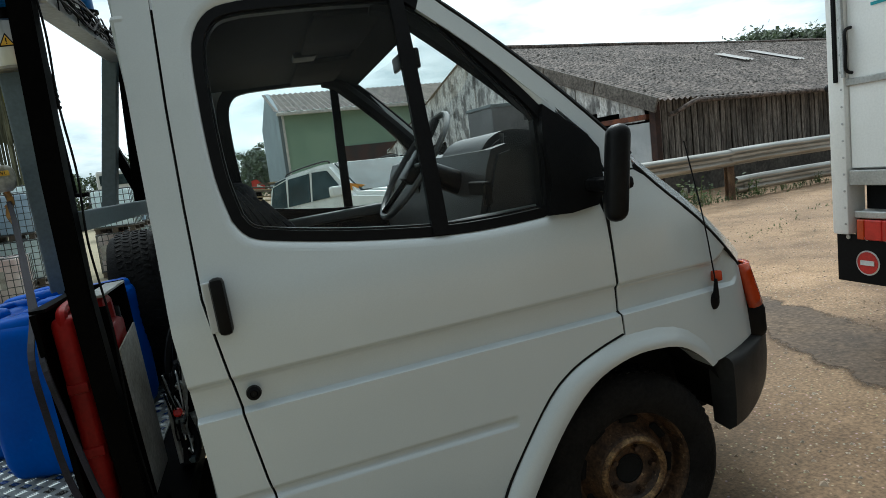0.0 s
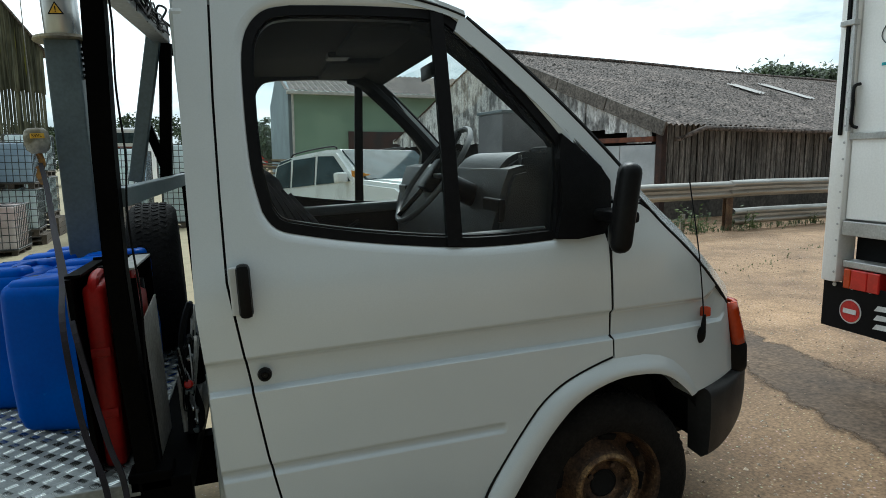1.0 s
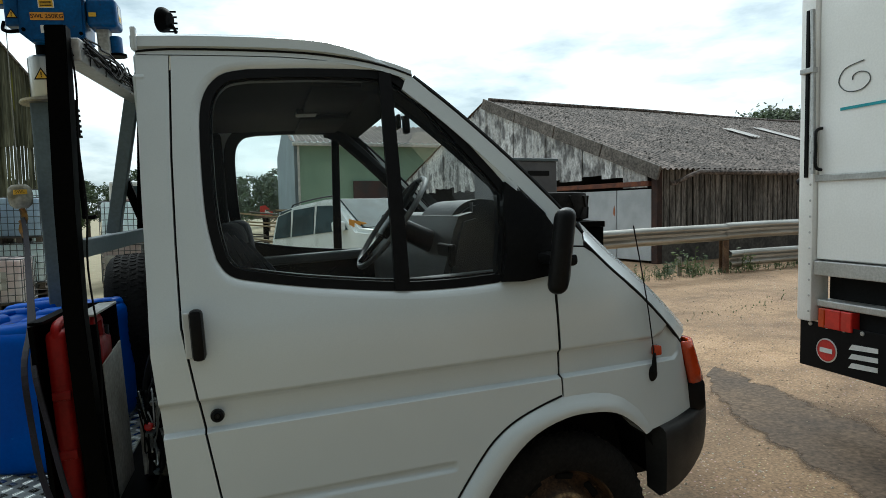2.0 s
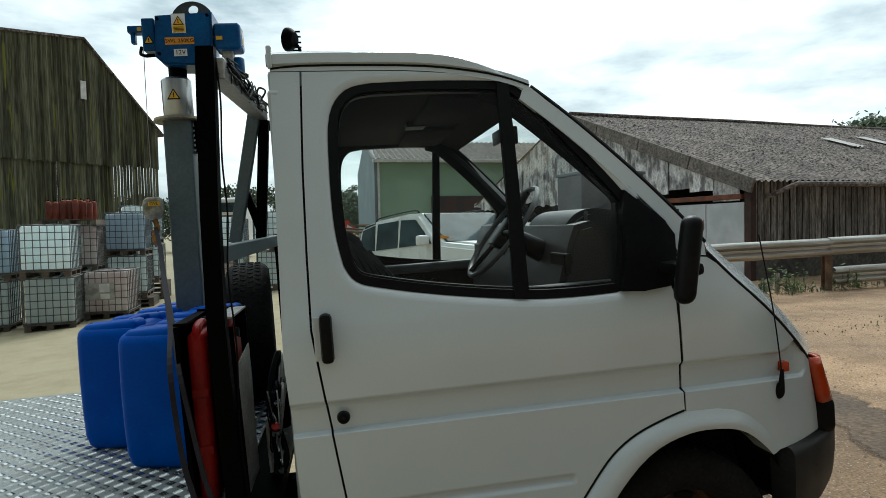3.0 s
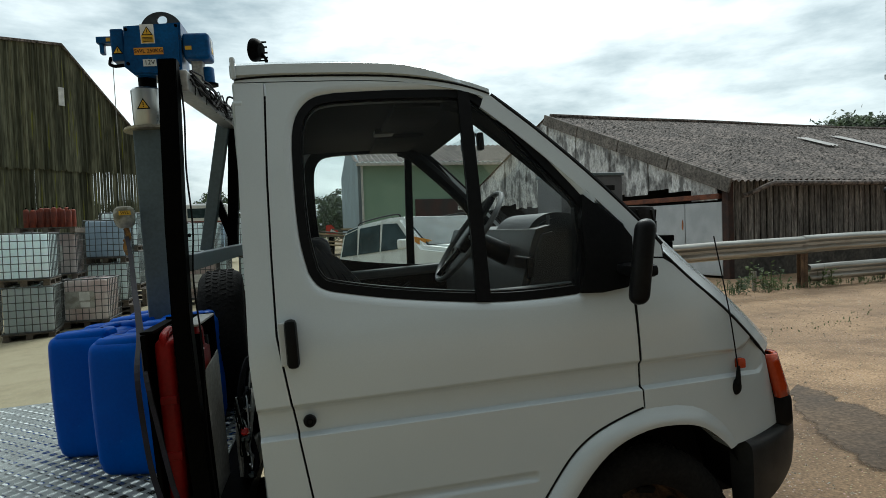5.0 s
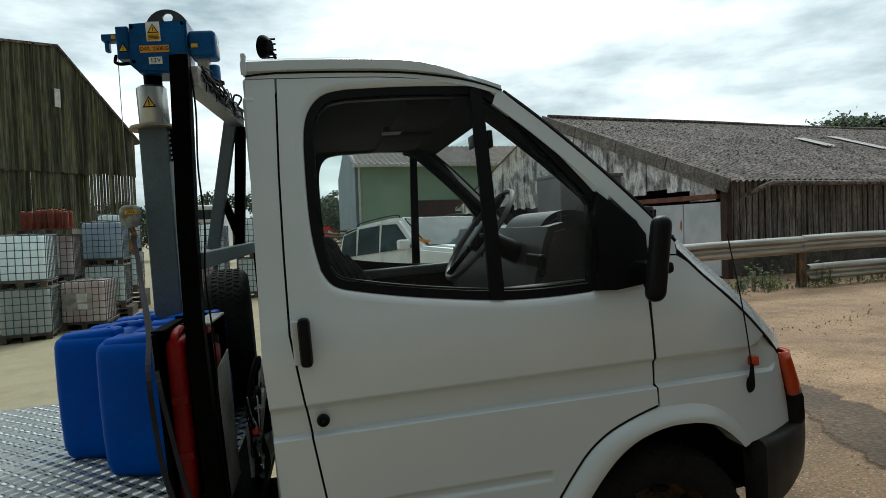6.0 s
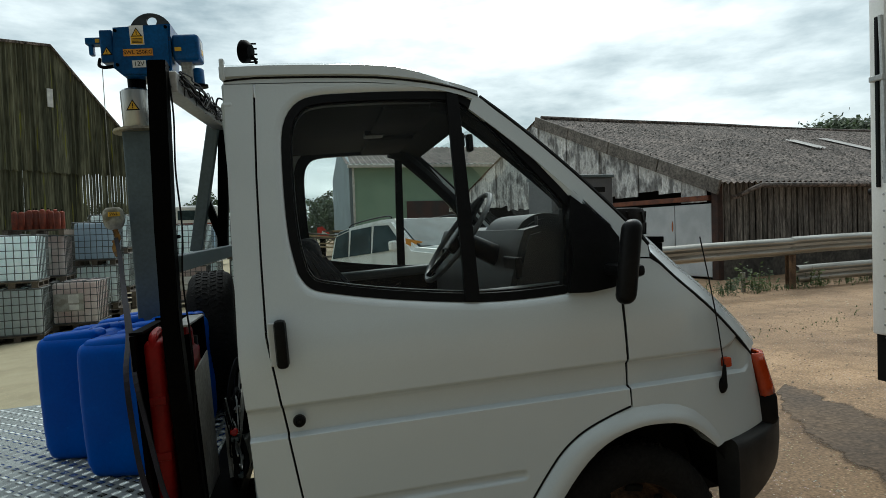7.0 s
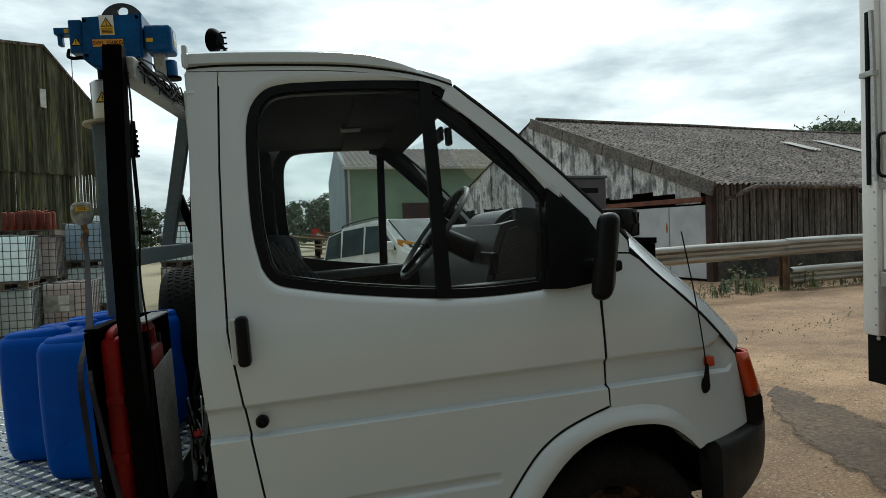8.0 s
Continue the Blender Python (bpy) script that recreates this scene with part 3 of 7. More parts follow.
    bar(bm, shed_point(-0.05, 0.1, 1.58), shed_point(-0.05, 5.2, 1.58), 0.1, 0.1, up=(0, 0, 1), bevel=0.01)
    part("lintel", bm, mat("rusty_lintel", (0.22, 0.08, 0.04), 0.8, 0.2, (0.12, 0.045, 0.03), 5, fine=0.3), shed)
    for k in range(3):
        bm = bmesh.new()
        box(bm, (-0.06, 0.07 + k * 0.98, 0.05), (0.0, 0.07 + k * 0.98 + 0.96, 1.47), 0.01, m=Matrix.Translation(SC) @ Matrix((SU, SV, (0, 0, 1))).transposed().to_4x4())
        d = part("door", bm, mat("pale_grey_door_paint", (0.5, 0.53, 0.55), 0.6, 0, (0.4, 0.43, 0.45), 2, fine=0.08, wear=((0.3, 0.12, 0.03), 5, 0.72)), shed, "pale grey door with a rust streak")
    bm = slab([(1.10, 0.93), (1.13, 0.98), (1.125, 1.1), (1.10, 1.16), (1.085, 1.07), (1.09, 0.97)], -0.066, -0.0605, axis="x")
    bmesh.ops.transform(bm, matrix=Matrix.Translation(SC) @ Matrix((SU, SV, (0, 0, 1))).transposed().to_4x4(), verts=bm.verts)
    part("rust_streak", bm, mat("orange_rust", (0.42, 0.13, 0.03), 0.9, 0, (0.25, 0.08, 0.025), 20, fine=0.3), d)
    # near-black sheet behind the gable, the inside's shade put into its colour
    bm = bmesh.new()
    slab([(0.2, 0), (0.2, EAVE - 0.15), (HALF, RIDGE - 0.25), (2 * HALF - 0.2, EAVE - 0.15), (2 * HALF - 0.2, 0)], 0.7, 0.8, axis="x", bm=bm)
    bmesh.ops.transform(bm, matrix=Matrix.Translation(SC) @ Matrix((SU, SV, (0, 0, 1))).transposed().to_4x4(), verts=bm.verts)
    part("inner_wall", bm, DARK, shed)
shed_build()

# ---- crash barrier ----
def barrier():
    ob = thing("crash_barrier", "double galvanised steel crash barrier on rusty posts", "guardrail")
    d = Vector((0.985, 0.17, 0))
    nrm = Vector((-0.17, 0.985, 0))
    prof = [(0.0, 0.14), (0.03, 0.135), (0.062, 0.115), (0.075, 0.09), (0.07, 0.06), (0.015, 0.02), (0.015, -0.02), (0.07, -0.06), (0.075, -0.09), (0.062, -0.115), (0.03, -0.135), (0.0, -0.14)]
    base = Vector((7.72, 7.2, 0))
    def run(s0, s1, h, name="rail"):
        bm = bmesh.new()
        n = max(2, int((s1 - s0) / 0.6))
        rows = []
        for i in range(n + 1):
            s = s0 + (s1 - s0) * i / n
            p = base + d * s
            z = ground_z(p.x, p.y) + h + 0.012 * noise.noise((s * 0.5, h, 0))
            rows.append([bm.verts.new(p - nrm * (o + 0.05) + Vector((0, 0, z + q))) for o, q in prof] + [bm.verts.new(p - nrm * (o + 0.046) + Vector((0, 0, z + q))) for o, q in reversed(prof)])
        for a, b in zip(rows, rows[1:]):
            for k in range(len(a)):
                bm.faces.new((a[k], a[(k + 1) % len(a)], b[(k + 1) % len(a)], b[k]))
        for r in (rows[0], rows[-1]):
            bm.faces.new(r)
        bmesh.ops.recalc_face_normals(bm, faces=bm.faces)
        part(name, bm, BARRIER, ob, "dull dented galvanised beam", smooth=True)
    run(-4.2, 0.05, 0.685)
    run(-0.0, 4.0, 0.697)
    run(3.95, 8.0, 0.70)
    run(7.95, 14.0, 0.70)
    run(0.1, 4.2, 0.225)
    run(4.15, 12.0, 0.225)
    for s in (-4.0, 0.05, 3.9, 7.8, 11.7):
        p = base + d * s
        bm = bmesh.new()
        g = ground_z(p.x, p.y)
        box(bm, (-0.06, -0.05, -0.2), (0.06, -0.044, 0.80)), box(bm, (-0.06, 0.044, -0.2), (0.06, 0.05, 0.80)), box(bm, (-0.004, -0.05, -0.2), (0.004, 0.05, 0.80))
        bmesh.ops.transform(bm, matrix=Matrix.Translation((p.x, p.y, g)), verts=bm.verts)
        part("post", bm, mat("rusty_post_steel", (0.21, 0.135, 0.08), 0.85, 0.2, (0.12, 0.075, 0.05), 6, fine=0.3), ob, "rusty steel post")
barrier()

# ---- the tall dark barn ----
BU = Vector((0.66, 0.751, 0))
BN = Vector((0.751, -0.66, 0))
BP = Vector((-6.55, 23.4, 0))           # its far corner
def barn():
    ob = thing("barn", "tall dark mossy barn of vertical corrugated sheets", "barn")
    def top(s):     # s metres from the far corner towards the near end
        return 5.2 + 2.79 * min(1.0, s / 2.62) + max(0, s - 2.62) * -0.12
    v, k = 0.0, 0
    while v < 17:
        wd = 0.92
        for lo, hi, off in ((3.75, None, 0.07), (0.0, 3.9, 0.0)):
            gap = lo == 0.0 and v < 3.2
            n = 12
            bm = bmesh.new()
            a, b = [], []
            base = 0.0 if not gap else 1.2 + 0.9 * random.random()
            h1 = hi
            ww = wd if not gap else wd * 0.985
            if gap and v < 1.8:
                for q in range(8):
                    sl = bmesh.new()
                    s0 = v + wd * q / 8
                    bar(sl, BP - BU * (s0 + 0.05) + Vector((0, 0, 0.0)), BP - BU * (s0 + 0.05) + Vector((0, 0, 3.9)), 0.085 if q % 3 else 0.105, 0.02, up=BN)
                    part("slat", sl, BARNSHEET, ob)
                bm.free()
                continue
            for i in range(n + 1):
                s = v + ww * i / n
                d = off + 0.03 * math.sin(s / 0.146 * 2 * math.pi) + 0.02 * (k % 2)
                p = BP - BU * s + BN * d
                a.append(bm.verts.new((p.x, p.y, lo + (0.1 * random.random() if lo else base * 0))))
                b.append(bm.verts.new((p.x, p.y, top(s) if hi is None else h1)))
            for i in range(n):
                bm.faces.new((a[i], a[i + 1], b[i + 1], b[i]))
            part("wall_sheet", bm, BARNSHEET, ob, smooth=True)
        v += wd - 0.02
        k += 1
    bm = bmesh.new()
    depth = -BN * 14
    n = 10
    rows = []
    for s in (-0.2, 2.62, 9, 17.2):
        p = BP - BU * s
        rows.append([bm.verts.new((p + BN * 0.15).to_tuple()[:2] + (top(max(s, 0)) + 0.04 - (0.15 if s < 0 else 0),)), bm.verts.new((p + depth).to_tuple()[:2] + (top(max(s, 0)) + 0.04,))])
    for a, b in zip(rows, rows[1:]):
        bm.faces.new((a[0], b[0], b[1], a[1]))
    r = bmesh.ops.extrude_face_region(bm, geom=bm.faces[:])
    bmesh.ops.translate(bm, vec=(0, 0, -0.08), verts=[e for e in r["geom"] if isinstance(e, bmesh.types.BMVert)])
    part("roof", bm, ROOFSHEET, ob)
    # inside back wall under the far eave is open; the near half is closed
    bm = bmesh.new()
    a = BP - BU * 4.0 + depth
    b = BP - BU * 17.0 + depth
    bar(bm, (a.x, a.y, 3), (b.x, b.y, 3), 6, 0.2, up=BN)
    part("back_wall", bm, BARNSHEET, ob)
    bm = bmesh.new()
    box(bm, (-0.09, -0.02, 5.95), (0.09, 0.02, 6.55), m=Matrix.Translation((BP - BU * 2.72 + BN * 0.14).to_tuple()[:2] + (0,)) @ pose(0, 0, 0, 0, 0, 48.7))
    part("vent", bm, LABELW, ob, "small pale panel high in the wall")
barn()

# ---- green building behind ----
def green_building():
    ob = thing("industrial_building", "pale green clad building with a grey corrugated roof", "building", Matrix.Translation((2.05, 30.5, 0)) @ pose(0, 0, 0, 0, 0, 3.5) @ Matrix.Translation((-2.05, -30.5, 0)))
    bm = bmesh.new()
    box(bm, (2.05, 30.5, 0), (16.0, 30.7, 4.95))
    part("wall", bm, GREENWALL, ob, "pale green cladding")
    bm = bmesh.new()
    slab([(30.5, 0), (30.5, 4.95), (35.5, 6.5), (40.5, 4.95), (40.5, 0)], 1.85, 2.05, axis="x", bm=bm)
    part("gable_wall", bm, GREYWALL, ob, "blue grey end wall")
    bm = bmesh.new()
    sl = Vector((0, 5.2, 1.5))
    corrugated(bm, (1.7, 30.2, 4.9), (1, 0, 0), sl, 15, sl.length + 0.3, 0.3, 0.04, 4)
    part("roof", bm, ROOFSHEET, ob, smooth=True)
    bm = bmesh.new()
    box(bm, (1.75, 30.15, 4.72), (16.2, 30.3, 4.88), 0.02)
    part("gutter", bm, LABELW, ob)
    bm = bmesh.new()
    box(bm, (2.0, 30.35, 0), (2.1, 30.46, 4.75))
    part("downpipe", bm, LABELW, ob)
    bm = bmesh.new()
    box(bm, (4.75, 30.38, 0), (8.6, 30.5, 3.0))
    part("door", bm, mat("dark_brown_door", (0.045, 0.04, 0.04), 0.7, 0, (0.08, 0.04, 0.035), 2, fine=0.2), ob, "dark roller door")
green_building()

# ---- trees ----
def tree(name, x, y, h, spread, seed, label, full=90):
    rnd = random.Random(seed)
    ob = thing(name, label, "tree", Matrix.Translation((x, y, ground_z(x, y) - 0.1)))
    bm = bmesh.new()
    rod(bm, (0, 0, 0), (0.1, 0, h * 0.55), h * 0.03, 8, h * 0.014)
    for k in range(7):
        a = rnd.uniform(0, 6.28)
        z0 = h * rnd.uniform(0.25, 0.5)
        rod(bm, (0, 0, z0), (math.cos(a) * spread * 0.6, math.sin(a) * spread * 0.6, z0 + h * rnd.uniform(0.15, 0.35)), h * 0.011, 6, h * 0.004)
    part("trunk", bm, BARK, ob)
    bm = bmesh.new()
    clumps = []
    for k in range(full):
        a, r, z = rnd.uniform(0, 6.28), spread * math.sqrt(rnd.random()), rnd.uniform(0.12, 1)
        r *= math.sqrt(max(0.05, 1 - (z - 0.4) ** 2 * 2.2))
        clumps.append((math.cos(a) * r, math.sin(a) * r, h * (0.18 + 0.8 * z), h * rnd.uniform(0.045, 0.1)))
    for cx, cy, cz, cr in clumps:
        for i in range(70):
            v = Vector((rnd.gauss(0, 1), rnd.gauss(0, 1), rnd.gauss(0, 0.8)))
            p = Vector((cx, cy, cz)) + v * cr * 0.6
            s = h * 0.018 * rnd.uniform(0.6, 1.4)
            u = Vector((rnd.gauss(0, 1), rnd.gauss(0, 1), rnd.gauss(0, 1))).normalized() * s
            w = u.orthogonal().normalized() * s * 0.85
            bm.faces.new([bm.verts.new(q) for q in (p - u, p + w, p + u, p - w)])
    part("crown", bm, LEAF, ob)
for i, (x, y, h, s) in enumerate([(-4, 62, 4.6, 4.4), (0.5, 64, 5.0, 4.6), (-10, 70, 6.5, 5.5), (-16, 66, 5.5, 5), (37.6, 39.5, 8.1, 3.0), (41.2, 40.5, 8.6, 3.4), (45.2, 39, 8.4, 3.8), (50.8, 40, 8.0, 4.2), (0.6, 46, 3.6, 2.0), (-22, 68, 6, 5), (4, 70, 6, 5)]):
    tree("tree", x, y, h, s, 10 + i, "leafy broad oak tree, dark green, far off" if h > 4 else "low green bush behind the yard", 190 if x > 30 else 110)

# ---- the van: its own frame has x ahead, y across from its near flank, z up ----
WIDE = 1.70
van = thing("pickup_truck", "white flatbed pickup truck with black trim and a rusty front wheel", "truck", SLOPE)

def flank(x, z):
    """How far the body side lies in from the widest line."""
    y = 0.0
    t = max(0.0, min(1.0, (z - 1.05) / 0.22))
    y += 0.013 * t * t * (3 - 2 * t)
    if z > 1.16:
        y += 0.17 * ((z - 1.16) / 0.8) ** 1.25
    if x > 1.28:
        y += 0.27 * ((x - 1.28) / 0.68) ** 2
    return y

def groove(x, z):
    def ramp(v, pts):
        for (a, p), (b, q) in zip(pts, pts[1:]):
            if a <= v <= b:
                return p + (q - p) * (v - a) / (b - a)
        return 0.0
    g = ramp(z, [(0.901, 0.0), (0.908, 0.021), (0.978, 0.015), (0.990, 0.0)])
    end = max(0.0, min(1.0, (1.80 - x) / 0.05))
    low = ramp(z, [(0.676, 0.0), (0.686, 0.010), (0.697, 0.009), (0.707, 0.0)]) * max(0.0, min(1.0, (0.945 - x) / 0.02))
    roll = 0.012 * max(0, (0.62 - z) / 0.2) ** 2
    return g * end + low + roll

def panel(name, outline, holes=(), far=False, thick=0.018, material=None, label="", off=0.0, fine=True, parent=None):
    """A piece of the body side, with its swages, cut out by an outline in x and z."""
    bm = bmesh.new()
    edges = []
    for loop in (outline, *holes):
        vs = [bm.verts.new((p[0], 0, p[1])) for p in loop]
        edges += [bm.edges.new((vs[i], vs[(i + 1) % len(vs)])) for i in range(len(vs))]
    bmesh.ops.triangle_fill(bm, use_beauty=True, use_dissolve=False, edges=edges)
    if fine:
        cuts = [("z", z) for z in (0.60, 0.64, 0.672, 0.676, 0.681, 0.686, 0.697, 0.702, 0.707, 0.711, 0.896, 0.899, 0.901, 0.903, 0.906, 0.908, 0.910, 0.914, 0.93, 0.95, 0.97, 0.978, 0.982, 0.986, 0.990, 0.994, 1.05, 1.1, 1.16, 1.2, 1.24, 1.28, 1.34, 1.4, 1.46, 1.52, 1.58, 1.64, 1.7, 1.76, 1.82, 1.88)]
        cuts += [("x", 0.1 + 0.06 * i) for i in range(34)] + [("x", 0.93), ("x", 0.945)]
        for ax, v in cuts:
            bmesh.ops.bisect_plane(bm, geom=bm.verts[:] + bm.edges[:] + bm.faces[:], plane_co=(v, 0, v), plane_no=(1, 0, 0) if ax == "x" else (0, 0, 1))
    bmesh.ops.remove_doubles(bm, verts=bm.verts, dist=0.0005)
    sg = 1 if far else -1
    for f in bm.faces:
        f.normal_update()
        if (f.normal.y > 0) != far:
            f.normal_flip()
    def depth(x, z):
        return flank(x, z) + groove(x, z) + off
    h = 0.001
    me = bpy.data.meshes.new(name)
    verts = list(bm.verts)
    index = {w: i for i, w in enumerate(verts)}
    k = len(verts)
    co, slope = [], []
    for w in verts:
        x, z = w.co.x, w.co.z
        y = depth(x, z)
        # the swage dips towards the nose
        dip = 0.045 * ((x - 1.288) / 0.51) ** 2 if fine and x > 1.30 and 0.89 < z < 1.0 and not w.is_boundary else 0.0
        dip *= max(0.0, min(1.0, (0.965 + 0.88 * (1.765 - x) - z) / 0.05))
        co.append((x, WIDE - y if far else y, z - dip))
        gx, gz = (depth(x + h, z) - depth(x - h, z)) / (2 * h), (depth(x, z + h) - depth(x, z - h)) / (2 * h)
        slope.append(Vector((gx, sg, gz)).normalized())
    co += [(x, y - sg * thick, z) for x, y, z in co]
    faces, loops = [], []
    for f in bm.faces:
        ids = [index[w] for w in f.verts]
        faces.append(ids)
        loops += [slope[i] for i in ids]
        faces.append([i + k for i in reversed(ids)])
        loops += [Vector((0, -sg, 0))] * len(ids)
    for e in bm.edges:
        if e.is_boundary:
            f = e.link_faces[0]
            ids = [index[w] for w in f.verts]
            p, q = index[e.verts[0]], index[e.verts[1]]
            if ids[(ids.index(p) + 1) % len(ids)] == q:
                p, q = q, p
            faces.append([p, q, q + k, p + k])
            d = (e.verts[1].co - e.verts[0].co).normalized()
            n = Vector((d.z, 0, -d.x))
            if n.dot(f.calc_center_median() - e.verts[0].co) > 0:
                n = -n
            loops += [n] * 4
    bm.free()
    me.from_pydata(co, [], faces)
    me.materials.append(material or WHITE)
    me.polygons.foreach_set("use_smooth", [True] * len(me.polygons))
    me.normals_split_custom_set(loops)
    ob = new(name, me)
    ob.parent = parent or van
    return tagged(ob, label)

def curve2(pts, n=6):
    return [(p.x, p.y) for p in smooth_line([(a, b, 0) for a, b in pts], n)]

def grown(loop, d):
    """The loop moved outward (inward: minus) by d."""
    out, k = [], len(loop)
    area = sum(loop[i][0] * loop[(i + 1) % k][1] - loop[(i + 1) % k][0] * loop[i][1] for i in range(k))
    sg = 1 if area > 0 else -1
    for i in range(k):
        a, b = Vector(loop[i - 1]), Vector(loop[(i + 1) % k])
        t = (b - a).normalized()
        out.append((loop[i][0] + sg * t.y * d, loop[i][1] - sg * t.x * d))
    return out

# outlines of the side
WINDOW = (curve2([(0.346, 1.345), (0.329, 1.45), (0.327, 1.62), (0.338, 1.765), (0.384, 1.834), (0.455, 1.851)], 4)[:-1]
          + curve2([(0.455, 1.851), (0.62, 1.852), (0.80, 1.845), (0.868, 1.834)], 3)[:-1]
          + curve2([(0.868, 1.834), (0.94, 1.772), (1.05, 1.635), (1.160, 1.492), (1.168, 1.45)], 3)[:-1]
          + [(1.16, 1.35), (1.135, 1.222)]
          + curve2([(1.135, 1.216), (0.98, 1.213), (0.82, 1.221), (0.60, 1.252), (0.44, 1.284), (0.374, 1.305), (0.346, 1.345)], 4)[1:-1])
SHUT = [(0.262, 1.899), (0.250, 1.62), (0.245, 1.39), (0.243, 1.181), (0.264, 1.013), (0.30, 0.73), (0.33, 0.56), (0.37, 0.42)]
REAR = [(0.174, 1.901), (0.169, 1.55), (0.167, 1.32), (0.163, 1.114), (0.170, 0.99), (0.180, 0.72), (0.20, 0.42)]
ARCH_OUT = curve2([(0.83, 0.40), (0.865, 0.47), (0.905, 0.545), (1.04, 0.725), (1.15, 0.802), (1.283, 0.846)], 4)
ARCH_IN = curve2([(0.905, 0.40), (0.935, 0.455), (1.055, 0.628), (1.165, 0.736), (1.285, 0.782), (1.39, 0.782), (1.48, 0.756), (1.555, 0.70), (1.60, 0.655)], 4)
TOPLINE = curve2([(0.262, 1.911), (0.55, 1.903), (0.715, 1.885), (0.84, 1.859), (0.925, 1.826)], 3)
PILLAR = curve2([(0.925, 1.826), (1.046, 1.716), (1.198, 1.56), (1.335, 1.405), (1.40, 1.325)], 3)

for far in (False, True):
    panel("rear_corner_panel", REAR + [(p[0] - 0.006, p[1]) for p in reversed(SHUT)], far=far)
    door_line = [(p[0], p[1]) for p in SHUT] + [(0.83, 0.40)] + ARCH_OUT[1:] + [(1.2795, 1.0), (1.2785, 1.18), (1.268, 1.225), (1.185, 1.235)]
    outer = door_line + [(1.205, 1.49)] + [(p[0] - 0.035, p[1] - 0.035) for p in reversed(PILLAR[:-5])] + [(p[0], p[1] - 0.012) for p in reversed(TOPLINE[1:-1])]
    door = panel("door", outer, holes=[grown(WINDOW, 0.03)], far=far, label="white door with a black handle and divided window")
    # the pressed flange that turns in to the window
    bm = bmesh.new()
    rings = []
    for d in (0.0302, 0.024, 0.018, 0.012, 0.006, 0.0):
        dep = 0.016 * ((0.0302 - d) / 0.03) ** 2
        rings.append([bm.verts.new((x, (WIDE - flank(x, z) - dep) if far else flank(x, z) + dep, z)) for x, z in grown(WINDOW, d)])
    for a, b in zip(rings, rings[1:]):
        for i in range(len(a)):
            bm.faces.new((a[i], a[(i + 1) % len(a)], b[(i + 1) % len(a)], b[i]))
    bmesh.ops.recalc_face_normals(bm, faces=bm.faces)
    for f in bm.faces:
        f.normal_update()
        if (f.normal.y > 0) != far:
            f.normal_flip()
    part("window_flange", bm, WHITE, door, smooth=True)
    # black surround of the window, with its lip
    panel("window_surround", grown(WINDOW, 0.008), holes=[grown(WINDOW, -0.017)], far=far, thick=0.02, material=RUBBER, off=0.006, parent=door)
    panel("window_pane", grown(WINDOW, -0.01), far=far, thick=0.004, material=GLASS, off=0.012, parent=door).visible_shadow = False
    panel("window_divider", [(0.826, 1.845), (0.862, 1.84), (0.845, 1.215), (0.803, 1.218)], far=far, thick=0.02, material=RUBBER, off=-0.001, parent=door)
    panel("mirror_base", [(1.115, 1.21), (1.18, 1.205), (1.262, 1.213), (1.29, 1.25), (1.3, 1.36), (1.275, 1.40), (1.165, 1.50), (1.148, 1.43), (1.145, 1.3)], far=far, thick=0.03, material=PLASTIC, off=-0.012, parent=door, label="black plastic mirror base")
    # roof rail and windscreen pillar
    top = [(0.174, 1.91)] + [(p[0], p[1] + 0.02) for p in TOPLINE[1:]]
    panel("roof_rail", [(0.174, 1.904), (0.262, 1.902)] + [(p[0], p[1] - 0.009) for p in TOPLINE[1:]] + [(p[0], p[1] + 0.022) for p in reversed(TOPLINE)] + [(0.174, 1.929)], far=far)
    panel("windscreen_pillar", [(p[0] - 0.029, p[1] - 0.031) for p in PILLAR[:-4]] + [(1.21, 1.48), (1.285, 1.40), (1.31, 1.30), (1.40, 1.29)] + list(reversed(PILLAR)), far=far, off=0.002, label="white windscreen pillar")
    # wing
    wing = [(1.288, 0.782), (1.288, 1.0), (1.287, 1.18), (1.30, 1.295), (1.40, 1.285)] + curve2([(1.43, 1.265), (1.498, 1.198), (1.62, 1.093), (1.765, 0.965), (1.825, 0.905)], 3) + [(1.845, 0.83), (1.868, 0.752), (1.88, 0.655), (1.60, 0.662)] + list(reversed(ARCH_IN[16:-1]))
    wing_ob = panel("front_wing", wing, far=far, label="white front wing")
    # raised wheel arch
    bm = bmesh.new()
    full_out = ARCH_OUT + curve2([(1.283, 0.846), (1.39, 0.842), (1.49, 0.812), (1.585, 0.735), (1.635, 0.66)], 4)[1:]
    n = 30
    def along(line, t):
        f = t * (len(line) - 1)
        i = min(int(f), len(line) - 2)
        return Vector(line[i]).lerp(Vector(line[i + 1]), f - i)
    rows = []
    for i in range(n + 1):
        a, b = along(full_out, i / n), along(ARCH_IN, i / n)
        row = []
        soft_edge = max(0.0, min(1.0, (i / n - 0.42) / 0.12))
        hard, soft = (-0.0015, 0.014, 0.020, 0.022, 0.021, 0.014, -0.02, -0.09), (-0.0015, 0.004, 0.011, 0.018, 0.020, 0.014, -0.02, -0.09)
        for j, lift in enumerate(p + (q - p) * soft_edge for p, q in zip(hard, soft)):
            p = a.lerp(b, min(1, j / 5)) if j < 6 else b
            y = flank(p.x, p.y) - (lift if lift < 0 else lift * (1 - 0.85 * max(0.0, (i / n - 0.6) / 0.4)))
            row.append(bm.verts.new((p.x, WIDE - y if far else y, p.y)))
        rows.append(row)
